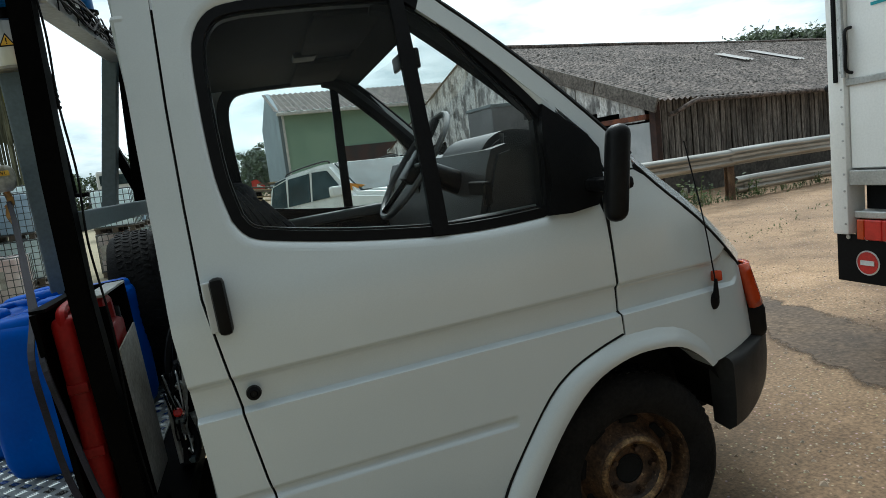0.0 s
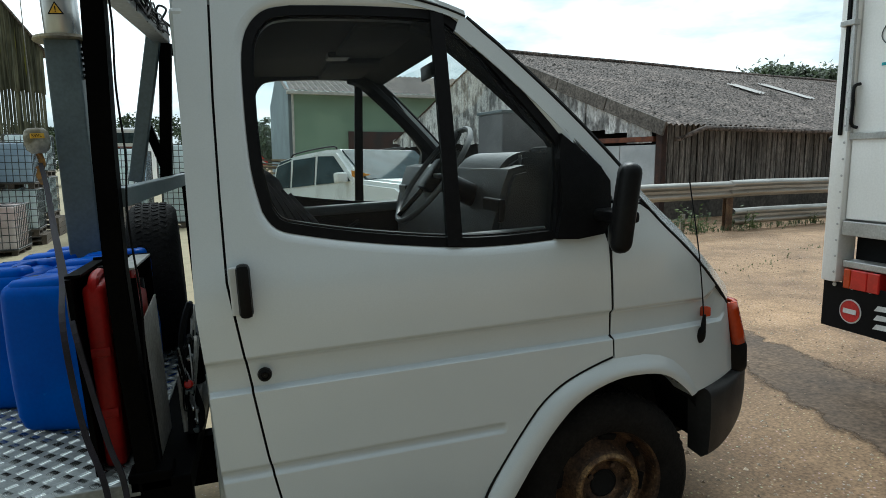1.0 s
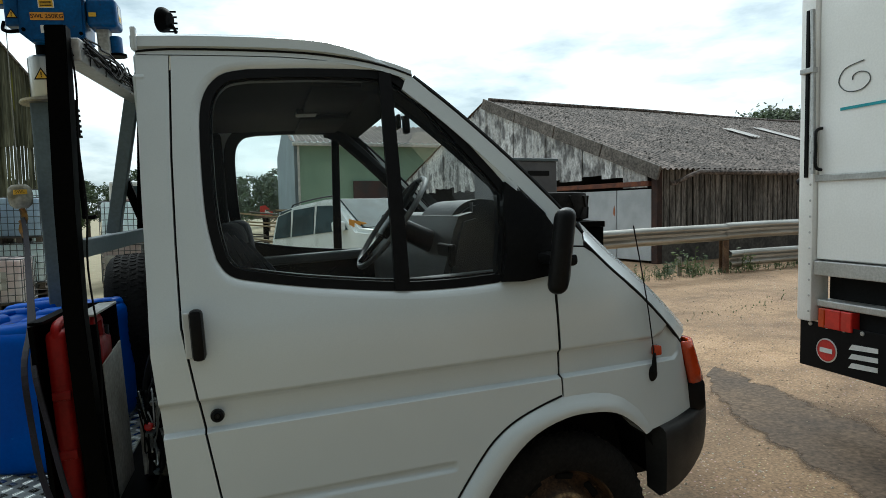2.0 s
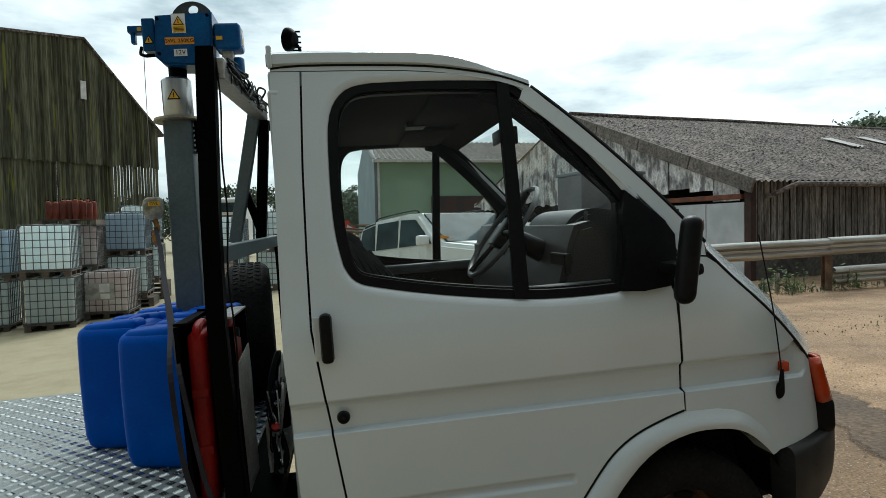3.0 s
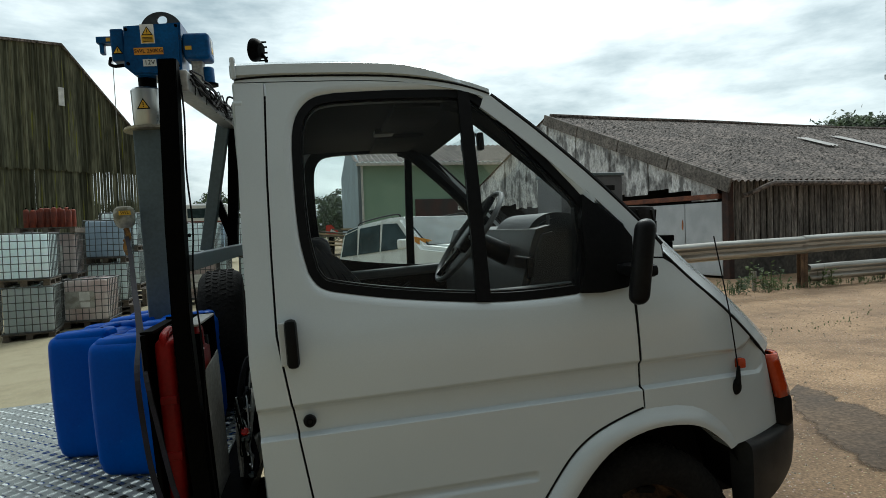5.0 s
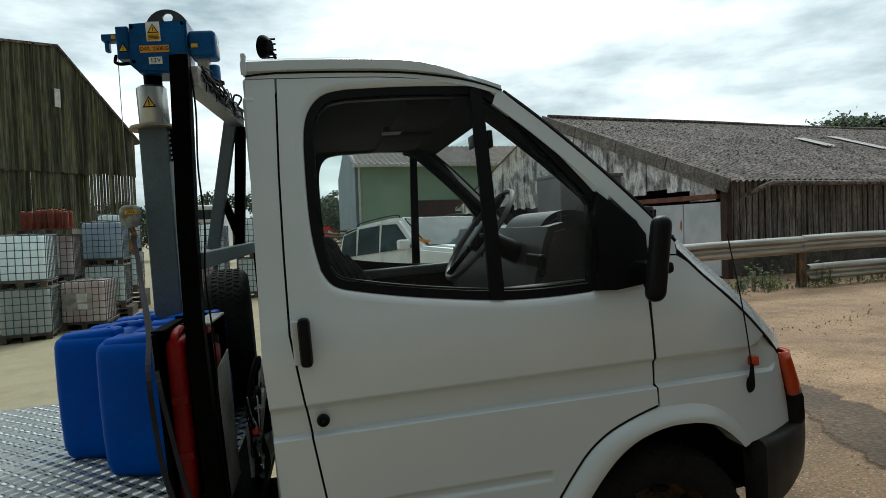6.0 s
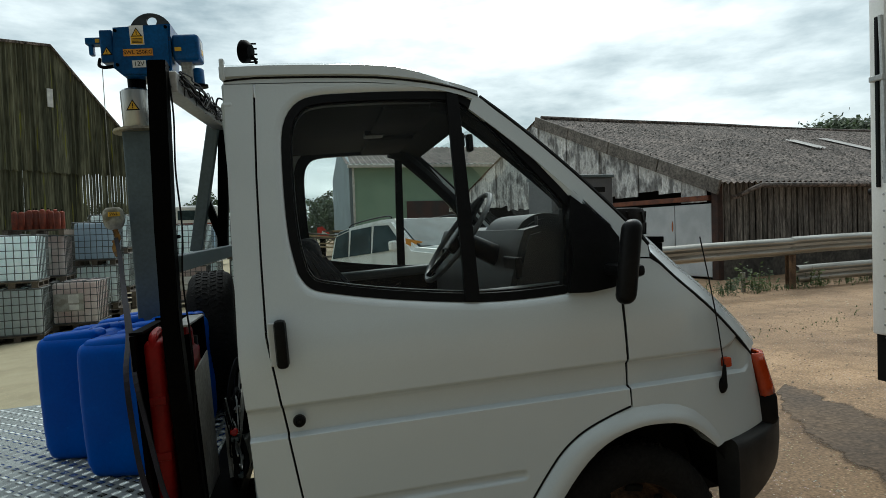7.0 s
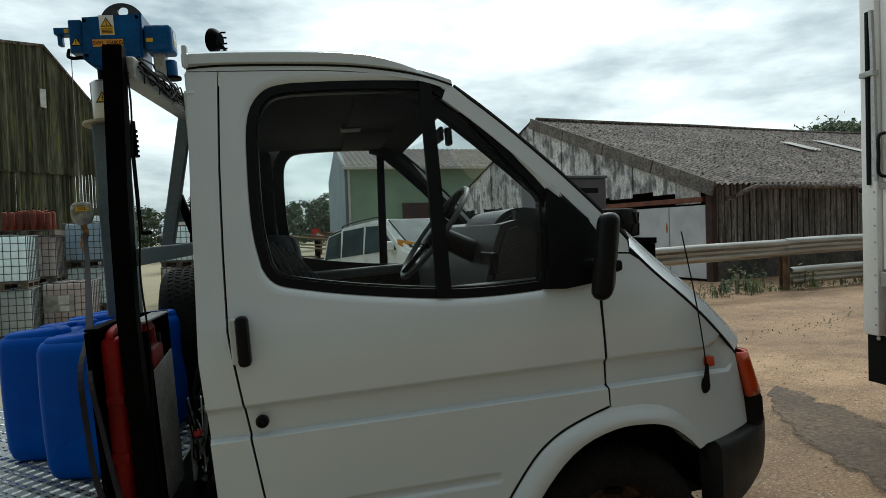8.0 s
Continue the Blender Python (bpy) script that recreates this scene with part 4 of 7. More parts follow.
    for a, b in zip(rows, rows[1:]):
        for j in range(7):
            f = bm.faces.new((a[j], a[j + 1], b[j + 1], b[j]))
    bmesh.ops.recalc_face_normals(bm, faces=bm.faces)
    part("wheel_arch", bm, WHITE, van, smooth=True)
    bm = bmesh.new()
    hose(bm, [(x - 0.002, (WIDE - flank(x, z) - 0.001) if far else flank(x, z) + 0.001, z + 0.002) for x, z in ARCH_OUT[::2]], 0.0038, 6, 3)
    part("arch_seam", bm, RUBBER, van, smooth=True)
    bm = bmesh.new()
    hose(bm, [(1.2836 if z < 1.1 else 1.2828, (WIDE - 0.006 - groove(1.28, z)) if far else 0.006 + groove(1.28, z), z) for z in (0.85, 0.88, 0.9, 0.91, 0.94, 0.975, 0.993, 1.03, 1.1, 1.16, 1.2)], 0.0045, 6, 2)
    part("door_seam", bm, RUBBER, van, smooth=True)
    # door handle, lock
    def yy(y):
        return WIDE - y if far else y
    bm = bmesh.new()
    box(bm, (0.263, min(yy(-0.03), yy(0.012)), 1.094), (0.296, max(yy(-0.03), yy(0.012)), 1.226), 0.012)
    part("door_handle", bm, PLASTIC, door, "black plastic door handle", smooth=True)
    bm = bmesh.new()
    box(bm, (0.246, min(yy(-0.003), yy(0.01)), 1.10), (0.274, max(yy(-0.003), yy(0.01)), 1.218), 0.003)
    part("handle_recess", bm, mat("shaded_white_recess", (0.6, 0.62, 0.62), 0.4, fine=0.02), door)
    bm = lathe([(0.0005, -0.008), (0.007, -0.008), (0.007, -0.002), (0.009, -0.009), (0.016, -0.006), (0.018, 0.004)], 24, Matrix.Translation((0.307, yy(0.0), 0.943)) @ pose(0, 0, 0, 90 if far else -90, 0, 0))
    part("door_lock", bm, PLASTIC, door, "round black door lock", smooth=True)
    # indicator
    bm = bmesh.new()
    ix, iy = 1.676, flank(1.676, 0.915)
    box(bm, (ix - 0.013, min(yy(iy - 0.008), yy(iy + 0.02)), 0.899), (ix + 0.014, max(yy(iy - 0.008), yy(iy + 0.02)), 0.931), 0.005)
    part("side_indicator", bm, AMBER, wing_ob, "orange side indicator", smooth=True)
    # mirror
    bm = bmesh.new()
    box(bm, (1.235, min(yy(-0.12), yy(0.06)), 1.25), (1.30, max(yy(-0.12), yy(0.06)), 1.285), 0.012)
    part("mirror_arm", bm, PLASTIC, door, smooth=True)
    bm = bmesh.new()
    box(bm, (-0.028, -0.085, -0.115), (0.028, 0.085, 0.115), 0.026, seg=4)
    for v in bm.verts:
        v.co.x += 0.018 * (v.co.z / 0.115) * 0.5
        v.co.y *= 1.0 - 0.12 * (v.co.z / 0.115)
    bmesh.ops.transform(bm, matrix=Matrix.Translation((1.25, yy(-0.12), 1.30)) @ pose(0, 0, 0, 0, 4, -29 if not far else 29), verts=bm.verts)
    mirror = part("wing_mirror", bm, PLASTIC, door, "black plastic wing mirror", smooth=True)

# roof
def roof():
    bm = bmesh.new()
    xs = [0.165, 0.18, 0.30, 0.42, 0.50, 0.57, 0.63, 0.68, 0.73, 0.77, 0.81, 0.85, 0.88, 0.905, 0.924]
    def edge(x):
        for a, b in zip(TOPLINE, TOPLINE[1:]):
            if a[0] <= x <= b[0]:
                return a[1] + (b[1] - a[1]) * (x - a[0]) / (b[0] - a[0])
        return 1.909 if x < 0.3 else 1.8
    rows = []
    for x in xs:
        f = max(0.0, min(1.0, (x - 0.66) / 0.27))
        f = 1 - f * f * (3 - 2 * f)
        e = edge(x) + 0.02 - 0.004 * (1 - f)
        y0 = flank(x, e) - 0.012 * f
        row = [bm.verts.new((x, y0 + 0.012, e - 0.012)), bm.verts.new((x, y0, e - 0.006)), bm.verts.new((x, y0 + 0.004, e - 0.004 + 0.026 * f))]
        for j in range(13):
            v = j / 12
            crown = 0.05 * (1 - (x / 0.92) ** 6 * 0.75)
            z = e + 0.03 * f + crown * (1 - abs(2 * v - 1) ** 3.0)
            row.append(bm.verts.new((x + 0.05 * (1 - (2 * v - 1) ** 2) * (x > 0.6) * ((x - 0.6) / 0.3), y0 + 0.016 + (WIDE - 2 * (y0 + 0.016)) * v, z)))
        row += [bm.verts.new((x, WIDE - v.co.y, v.co.z)) for v in reversed(row[:3])]
        rows.append(row)
    for a, b in zip(rows, rows[1:]):
        for j in range(len(a) - 1):
            bm.faces.new((a[j], b[j], b[j + 1], a[j + 1]))
    bmesh.ops.recalc_face_normals(bm, faces=bm.faces)
    part("roof", bm, WHITE, van, "white cab roof with rain gutters", smooth=True)
    for far in (False, True):
        # thin black line under the roof lip
        bm = bmesh.new()
        hose(bm, [(x, (WIDE - flank(x, z + 0.006) + 0.001) if far else flank(x, z + 0.006) - 0.001, z + 0.006) for x, z in [(0.176, 1.905)] + TOPLINE[::2]], 0.003, 6, 2)
        part("gutter_seal", bm, RUBBER, van, smooth=True)
    for y in (0.17, WIDE - 0.17):
        part("gutter_end", bx((0.168, y - 0.012, 1.912), (0.182, y + 0.012, 1.975), 0.004), WHITE, van)
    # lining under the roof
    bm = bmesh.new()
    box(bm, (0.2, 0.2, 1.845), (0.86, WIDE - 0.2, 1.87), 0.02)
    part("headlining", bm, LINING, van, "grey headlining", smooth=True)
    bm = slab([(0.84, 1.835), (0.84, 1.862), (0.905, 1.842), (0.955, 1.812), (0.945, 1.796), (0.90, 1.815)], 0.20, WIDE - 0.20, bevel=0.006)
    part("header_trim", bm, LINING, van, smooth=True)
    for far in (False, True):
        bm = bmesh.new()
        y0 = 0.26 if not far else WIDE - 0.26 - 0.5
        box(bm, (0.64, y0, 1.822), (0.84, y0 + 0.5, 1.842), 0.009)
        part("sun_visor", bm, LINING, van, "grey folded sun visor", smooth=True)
roof()

def front():
    # windscreen and its black frame
    rows = []
    bm = bmesh.new()
    line = [(0.915, 1.815)] + [p for p in PILLAR[2:]]
    for x, z in line:
        y0 = flank(x, z) + 0.03
        rows.append([bm.verts.new((x + 0.02 + 0.09 * (1 - (2 * j / 8 - 1) ** 2), y0 + (WIDE - 2 * y0) * j / 8, z - 0.004)) for j in range(9)])
    for a, b in zip(rows, rows[1:]):
        for j in range(8):
            bm.faces.new((a[j], a[j + 1], b[j + 1], b[j]))
    bmesh.ops.recalc_face_normals(bm, faces=bm.faces)
    ob = part("windscreen", bm, CLEAR, van, "dusty windscreen", smooth=True)
    ob.visible_shadow = False
    for far in (False, True):
        bm = bmesh.new()
        pts = [(x + 0.004, (WIDE - flank(x, z) - 0.008) if far else flank(x, z) + 0.008, z + 0.003) for x, z in PILLAR[::2]]
        hose(bm, pts, 0.0075, 6, 3)
        part("windscreen_seal", bm, RUBBER, van, smooth=True)
    # scuttle below the windscreen
    bm = bmesh.new()
    box(bm, (1.375, 0.085, 1.24), (1.462, WIDE - 0.085, 1.303), 0.02)
    part("scuttle", bm, PLASTIC, van, "black scuttle panel under the windscreen", smooth=True)
    bm = bmesh.new()
    hose(bm, [(1.47, 0.25, 1.30), (1.48, 0.3, 1.335), (1.45, 0.6, 1.36), (1.43, 0.85, 1.37)], 0.012, 6)
    hose(bm, [(1.47, 0.9, 1.30), (1.48, 0.95, 1.335), (1.45, 1.2, 1.36), (1.43, 1.4, 1.37)], 0.012, 6)
    part("wiper", bm, PLASTIC, van, "black windscreen wipers", smooth=True)
    # bonnet
    seam = curve2([(1.405, 1.307), (1.498, 1.212), (1.62, 1.107), (1.765, 0.977), (1.825, 0.918)], 4)
    bm = bmesh.new()
    rows = []
    for i, (x, z) in enumerate(seam):
        y0 = flank(x, z) + 0.002
        t = i / (len(seam) - 1)
        row = []
        for j in range(17):
            v = j / 16
            edge = 1 - abs(2 * v - 1) ** 2.6
            bulge = min(1.0, edge * 1.7)
            row.append(bm.verts.new((x + 0.085 * bulge + 0.09 * edge * (0.3 + t), y0 + (WIDE - 2 * y0) * v, z + (0.052 - 0.034 * t) * bulge - 0.02 * t * edge)))
        rows.append(row)
    for a, b in zip(rows, rows[1:]):
        for j in range(16):
            bm.faces.new((a[j], b[j], b[j + 1], a[j + 1]))
    bmesh.ops.recalc_face_normals(bm, faces=bm.faces)
    part("bonnet", bm, WHITE, van, "white sloping bonnet", smooth=True)
    for far in (False, True):
        bm = bmesh.new()
        hose(bm, [(x - 0.002, WIDE - flank(x, z) - 0.001 if far else flank(x, z) + 0.001, z - 0.007) for x, z in seam], 0.0055, 6, 2)
        part("bonnet_seam", bm, RUBBER, van, smooth=True)
    # near-black sheets standing in for the shade behind the shut lines
    for y in (0.035, WIDE - 0.055):
        bm = bmesh.new()
        box(bm, (0.2, y, 0.43), (0.9, y + 0.02, 1.19))
        box(bm, (0.9, y, 0.83), (1.32, y + 0.02, 1.19))
        box(bm, (1.3, y + (0.10 if y < 1 else -0.10), 0.80), (1.5, y + (0.12 if y < 1 else -0.08), 1.24))
        part("inner_panel", bm, DARK, van)
    # headlamp corner lens and the black piece below
    for far in (False, True):
        bm = bmesh.new()
        rows = []
        for k in range(9):
            t = k / 8
            x = 1.832 + 0.115 * math.sin(t * math.pi / 2)
            y = flank(1.83, 0.83) + 0.0 + 0.17 * (1 - math.cos(t * math.pi / 2)) + 0.0
            y = WIDE - y if far else y
            lean = 0.04
            rows.append([bm.verts.new((x + lean * (1 - q) , y, 0.752 + (0.155 - 0.02 * t) * q)) for q in (0, 0.2, 0.4, 0.6, 0.8, 1)])
        for a, b in zip(rows, rows[1:]):
            for j in range(5):
                bm.faces.new((a[j], b[j], b[j + 1], a[j + 1]))
        bmesh.ops.recalc_face_normals(bm, faces=bm.faces)
        lampo = part("corner_lamp", bm, AMBER, van, "orange front corner lamp", smooth=True)
        s = lampo.modifiers.new("thickness", "SOLIDIFY")
        s.thickness, s.offset = 0.02, -1
        bm = bmesh.new()
        y0 = flank(1.88, 0.7)
        lo, hi = (y0 - 0.005, y0 + 0.3) if not far else (WIDE - y0 - 0.3, WIDE - y0 + 0.005)
        box(bm, (1.872, lo, 0.63), (1.955, hi, 0.755), 0.025)
        part("lamp_trim", bm, PLASTIC, van, smooth=True)
    # nose between the lamps
    bm = bmesh.new()
    box(bm, (1.80, 0.42, 0.62), (2.03, WIDE - 0.42, 0.92), 0.04)
    part("grille", bm, PLASTIC, van, "black grille", smooth=True)
    # bumper wrapping round the corners
    bm = bmesh.new()
    path = [(1.668, 0.10), (1.735, 0.122), (1.84, 0.18), (1.95, 0.265), (2.03, 0.38), (2.07, 0.55), (2.09, WIDE / 2)]
    path = [(p.x, p.y) for p in smooth_line([(a, b, 0) for a, b in path], 4)]
    path += [(x, WIDE - y) for x, y in reversed(path[:-1])]
    rows = []
    for x, y in path:
        q = max(0.0, min(1.0, (x - 1.60) / 0.45))
        top, bot = 0.668 - 0.03 * q, 0.412 + 0.12 * q * q
        nx, ny = (0.3 + q * 0.7), -(1 - q) * (1 if y < WIDE / 2 else -1)
        o = [(0.0, 0.0), (0.024, 0.009), (0.033, 0.018), (0.036, 0.034), (0.034, 0.12), (0.026, 0.195), (0.0, 0.21)]
        rows.append([bm.verts.new((x + nx * d, y + ny * d, top - (top - bot) * h / 0.21)) for d, h in o] + [bm.verts.new((x - nx * 0.05, y - ny * 0.05, bot + 0.02)), bm.verts.new((x - nx * 0.05, y - ny * 0.05, top))])
    for a, b in zip(rows, rows[1:]):
        for j in range(len(a)):
            bm.faces.new((a[j], a[(j + 1) % len(a)], b[(j + 1) % len(a)], b[j]))
    for r in (rows[0], rows[-1]):
        bm.faces.new(r)
    bmesh.ops.recalc_face_normals(bm, faces=bm.faces)
    part("bumper", bm, BUMPERPLASTIC, van, "black textured plastic bumper", smooth=True)
    # aerial
    ax, az = 1.643, 0.846
    ay = flank(ax, az)
    bm = bmesh.new()
    bmesh.ops.create_uvsphere(bm, u_segments=16, v_segments=10, radius=0.024, matrix=Matrix.Translation((ax, ay, az)) @ Matrix.Diagonal((0.8, 0.5, 1.1, 1)))
    rod(bm, (ax, ay - 0.012, az + 0.01), (ax + 0.004, ay - 0.014, az + 0.07), 0.010, 8, 0.005)
    part("aerial_base", bm, RUBBER, van, "black rubber aerial base", smooth=True)
    bm = bmesh.new()
    hose(bm, [(ax + 0.002, ay - 0.014, az + 0.06), (ax - 0.02, ay - 0.02, az + 0.25), (ax - 0.05, ay - 0.01, az + 0.49)], 0.0022, 5, 4)
    part("aerial_rod", bm, RUBBER, van, smooth=True)
front()

# wheel arch liner, engine bay
def underside():
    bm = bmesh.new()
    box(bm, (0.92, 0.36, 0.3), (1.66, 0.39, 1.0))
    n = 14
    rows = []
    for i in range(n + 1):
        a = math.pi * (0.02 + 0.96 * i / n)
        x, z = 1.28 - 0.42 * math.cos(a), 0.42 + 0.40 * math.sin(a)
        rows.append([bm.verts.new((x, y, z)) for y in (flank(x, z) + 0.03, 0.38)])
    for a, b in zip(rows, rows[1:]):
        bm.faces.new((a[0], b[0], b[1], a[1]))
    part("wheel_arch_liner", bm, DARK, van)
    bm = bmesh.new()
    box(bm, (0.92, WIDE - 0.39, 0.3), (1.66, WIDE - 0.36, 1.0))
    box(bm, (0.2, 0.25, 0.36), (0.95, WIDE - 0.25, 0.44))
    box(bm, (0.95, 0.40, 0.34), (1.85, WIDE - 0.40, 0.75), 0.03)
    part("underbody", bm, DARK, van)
    bm = bmesh.new()
    box(bm, (0.16, 0.1, 0.46), (0.20, WIDE - 0.1, 1.26), 0.01)
    box(bm, (0.165, 0.18, 1.80), (0.2, WIDE - 0.18, 1.91), 0.01)
    box(bm, (0.163, 0.15, 1.24), (0.2, 0.4, 1.85), 0.01)
    box(bm, (0.163, WIDE - 0.4, 1.24), (0.2, WIDE - 0.15, 1.85), 0.01)
    part("cab_rear_wall", bm, WHITE, van)
    bm = bx((0.175, 0.39, 1.25), (0.185, WIDE - 0.39, 1.81), 0.003)
    part("rear_window", bm, GLASS, van).visible_shadow = False
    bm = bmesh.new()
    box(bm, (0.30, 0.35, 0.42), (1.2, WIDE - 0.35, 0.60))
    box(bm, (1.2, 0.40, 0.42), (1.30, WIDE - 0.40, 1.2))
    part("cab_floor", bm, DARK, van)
underside()

def wheel(parent, m, name="wheel"):
    prof = [(0.185, -0.085), (0.20, -0.093), (0.235, -0.097), (0.268, -0.09), (0.288, -0.076), (0.298, -0.055), (0.3005, -0.02), (0.3005, 0.02), (0.298, 0.055), (0.288, 0.076), (0.268, 0.09), (0.20, 0.093), (0.185, 0.085)]
    hub = new(name)
    hub.parent = parent
    hub.matrix_basis = m
    bm = lathe(prof, 56, cap=False)
    # tread grooves
    part("tyre", bm, TYRE, hub, "worn black tyre", smooth=True)
    for ring in range(4):
        bm = bmesh.new()
        for k in range(64):
            a = 2 * math.pi * (k + 0.5 * (ring % 2)) / 64
            box(bm, (-0.0065, -0.0105, -0.006), (0.0065, 0.0105, 0.0025), 0.0, m=Matrix.Rotation(a, 4, "Z") @ Matrix.Translation((0.3005 - (0.0015 if ring in (0, 3) else 0), 0, (ring - 1.5) * 0.030)) @ pose(0, 0, 0, 0, 90, 0) @ pose(0, 0, 0, 0, 0, 70 if ring % 2 else 110))
        part("tread", bm, TYRE, hub)
    bm = lathe([(0.192, -0.083), (0.195, -0.078), (0.182, -0.070), (0.176, -0.05), (0.168, -0.026), (0.152, -0.016), (0.130, -0.030), (0.116, -0.055), (0.108, -0.076), (0.100, -0.081), (0.090, -0.075), (0.080, -0.052), (0.052, -0.050), (0.047, -0.046), (0.045, -0.012), (0.0005, -0.012)], 48, cap=False)
    rim = part("rim", bm, RUST, hub, "rusty steel wheel", smooth=True)
    part("rim_lip", lathe([(0.1935, -0.0835), (0.197, -0.0855), (0.1985, -0.081), (0.194, -0.076)], 48, cap=False), RUSTEDGE, rim, "paler golden rusty rim edge", smooth=True)
    part("hub_ring", lathe([(0.111, -0.074), (0.107, -0.081), (0.100, -0.0845), (0.092, -0.081), (0.087, -0.074)], 40, cap=False), RUSTEDGE, rim, smooth=True)
    # near-black blocks that stand in for the shade in the rim's slots
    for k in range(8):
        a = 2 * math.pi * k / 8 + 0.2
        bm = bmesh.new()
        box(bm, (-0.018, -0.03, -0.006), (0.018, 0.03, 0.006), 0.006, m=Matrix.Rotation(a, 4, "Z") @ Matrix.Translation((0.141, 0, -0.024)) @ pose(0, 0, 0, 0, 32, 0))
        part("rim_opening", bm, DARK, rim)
    # near-black disc standing in for the shaded hub hole
    bm = lathe([(0.046, -0.047), (0.04, -0.05), (0.034, -0.044), (0.0005, -0.042)], 24)
    part("hub_cap", bm, DARK, rim, smooth=True)
    for k in range(5):
        a = 2 * math.pi * k / 5
        bm = lathe([(0.0005, -0.07), (0.009, -0.07), (0.010, -0.045)], 6, Matrix.Translation((0.069 * math.cos(a), 0.069 * math.sin(a), 0)))
        part("wheel_nut", bm, RUST, rim)
    return hub
wheel(van, Matrix.Translation((1.303, 0.15, 0.396)) @ pose(0, 0, 0, -90, 0, 0))
wheel(van, Matrix.Translation((1.275, WIDE - 0.15, 0.40)) @ pose(0, 0, 0, 90, 0, 0))
for y, r in ((0.15, -90), (WIDE - 0.15, 90)):
    wheel(van, Matrix.Translation((-1.35, y, 0.36)) @ pose(0, 0, 0, r, 0, 0))

# inside the cab
def cabin():
    # steering wheel
    c, tilt = Vector((0.885, 0.43, 1.395)), -38
    m = Matrix.Translation(c) @ pose(0, 0, 0, 0, tilt - 12, 0)
    bm = bmesh.new()
    ring = [m @ Vector((0.185 * math.cos(a), 0.185 * math.sin(a), 0)) for a in [2 * math.pi * k / 24 for k in range(25)]]
    hose(bm, ring, 0.0095, 8, 2)
    # the rim's highlight is put into its colour as a paler grey
    sw = part("steering_wheel", bm, mat("highlight_grey_wheel_rim", (0.11, 0.112, 0.11), 0.4, 0, (0.04, 0.04, 0.04), 8, fine=0.1), van, "grey steering wheel with its highlight put into a paler rim", smooth=True)
    bm = bmesh.new()
    box(bm, (-0.06, -0.05, -0.03), (0.06, 0.05, 0.015), 0.015, m=m)
    for a in (0.3, math.pi - 0.3, -math.pi / 2):
        bar(bm, m @ Vector((0.03 * math.cos(a), 0.03 * math.sin(a), -0.005)), m @ Vector((0.18 * math.cos(a), 0.18 * math.sin(a), 0)), 0.03, 0.015, bevel=0.004)
    part("spokes", bm, PLASTIC, sw, smooth=True)
    bm = bmesh.new()
    rod(bm, m @ Vector((0, 0, -0.02)), Vector((1.16, 0.43, 1.24)), 0.034, 12, 0.045)
    part("steering_column", bm, PLASTIC, van, smooth=True)
    # dashboard
    bm = slab([(0.99, 1.02), (0.985, 1.22), (1.03, 1.36), (1.05, 1.405), (1.10, 1.415), (1.30, 1.36), (1.40, 1.26), (1.38, 1.02)], 0.16, WIDE - 0.16, bevel=0.02)
    part("dashboard", bm, DASH, van, "dusty dark grey dashboard", smooth=True)
    hood = curve2([(1.03, 1.26), (1.035, 1.36), (1.065, 1.42), (1.115, 1.45), (1.18, 1.45), (1.26, 1.425), (1.33, 1.385), (1.34, 1.26)], 4)
    pod = part("instrument_hood", slab(hood, 0.25, 0.70, bevel=0.02), DASH, van, "dusty grey instrument hood", smooth=True)
    bm = bmesh.new()
    hose(bm, [(1.118, 0.252, 1.445), (1.112, 0.25, 1.40), (1.098, 0.249, 1.34), (1.08, 0.249, 1.27)], 0.006, 6, 4)
    part("hood_rim", bm, mat("pale_grey_edge", (0.12, 0.12, 0.115), 0.6, 0, (0.06, 0.06, 0.06), 20), pod, smooth=True)
    bm = bx((1.135, 0.17, 1.20), (1.205, 0.25, 1.335), 0.012)
    vent = part("side_vent", bm, DASH, van, smooth=True)
    for k in range(4):
        part("slat", bx((1.131, 0.18, 1.225 + k * 0.026), (1.137, 0.24, 1.235 + k * 0.026)), PLASTIC, vent)
    for y in (0.16, 0.9, 1.38):
        bm = bx((1.005, y, 1.25), (1.03, y + 0.14, 1.32), 0.006)
        part("air_vent", bm, PLASTIC, van)
    # door cards
    for far in (False, True):
        y0, y1 = (0.06, 0.085) if not far else (WIDE - 0.085, WIDE - 0.06)
        bm = slab([(0.33, 0.55), (0.30, 1.20), (0.33, 1.29), (0.60, 1.235), (0.82, 1.205), (1.15, 1.20), (1.2, 1.0), (0.95, 0.6)], y0, y1, bevel=0.006)
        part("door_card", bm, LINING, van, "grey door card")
        ys = 0.07 if not far else WIDE - 0.13
        bm = bx((0.36, ys, 1.188), (1.14, ys + 0.06, 1.236), 0.012)
        # trim made paler than the card: daylight on the ledge put into colour
        part("door_ledge", bm, mat("lit_grey_ledge", (0.12, 0.13, 0.13), 0.6, 0, (0.09, 0.1, 0.1), 5, fine=0.08), van)
        bm = bmesh.new()
        yq = 0.12 if not far else WIDE - 0.12
        rod(bm, (0.75, yq, 1.12), (0.80, yq, 1.15), 0.008, 8)
        part("window_winder", bm, PLASTIC, van)
        # inner frame of the window
        ins = -0.004
        panel("inner_window_frame", grown(WINDOW, 0.03), holes=[grown(WINDOW, -0.022)], far=far, thick=0.03, material=PLASTIC, off=0.03)
        bm = bmesh.new()
        pts = [(x - 0.05, (WIDE - flank(x, z) - 0.06) if far else flank(x, z) + 0.06, z - 0.03) for x, z in [(0.84, 1.868), (0.90, 1.848)] + PILLAR[::2]]
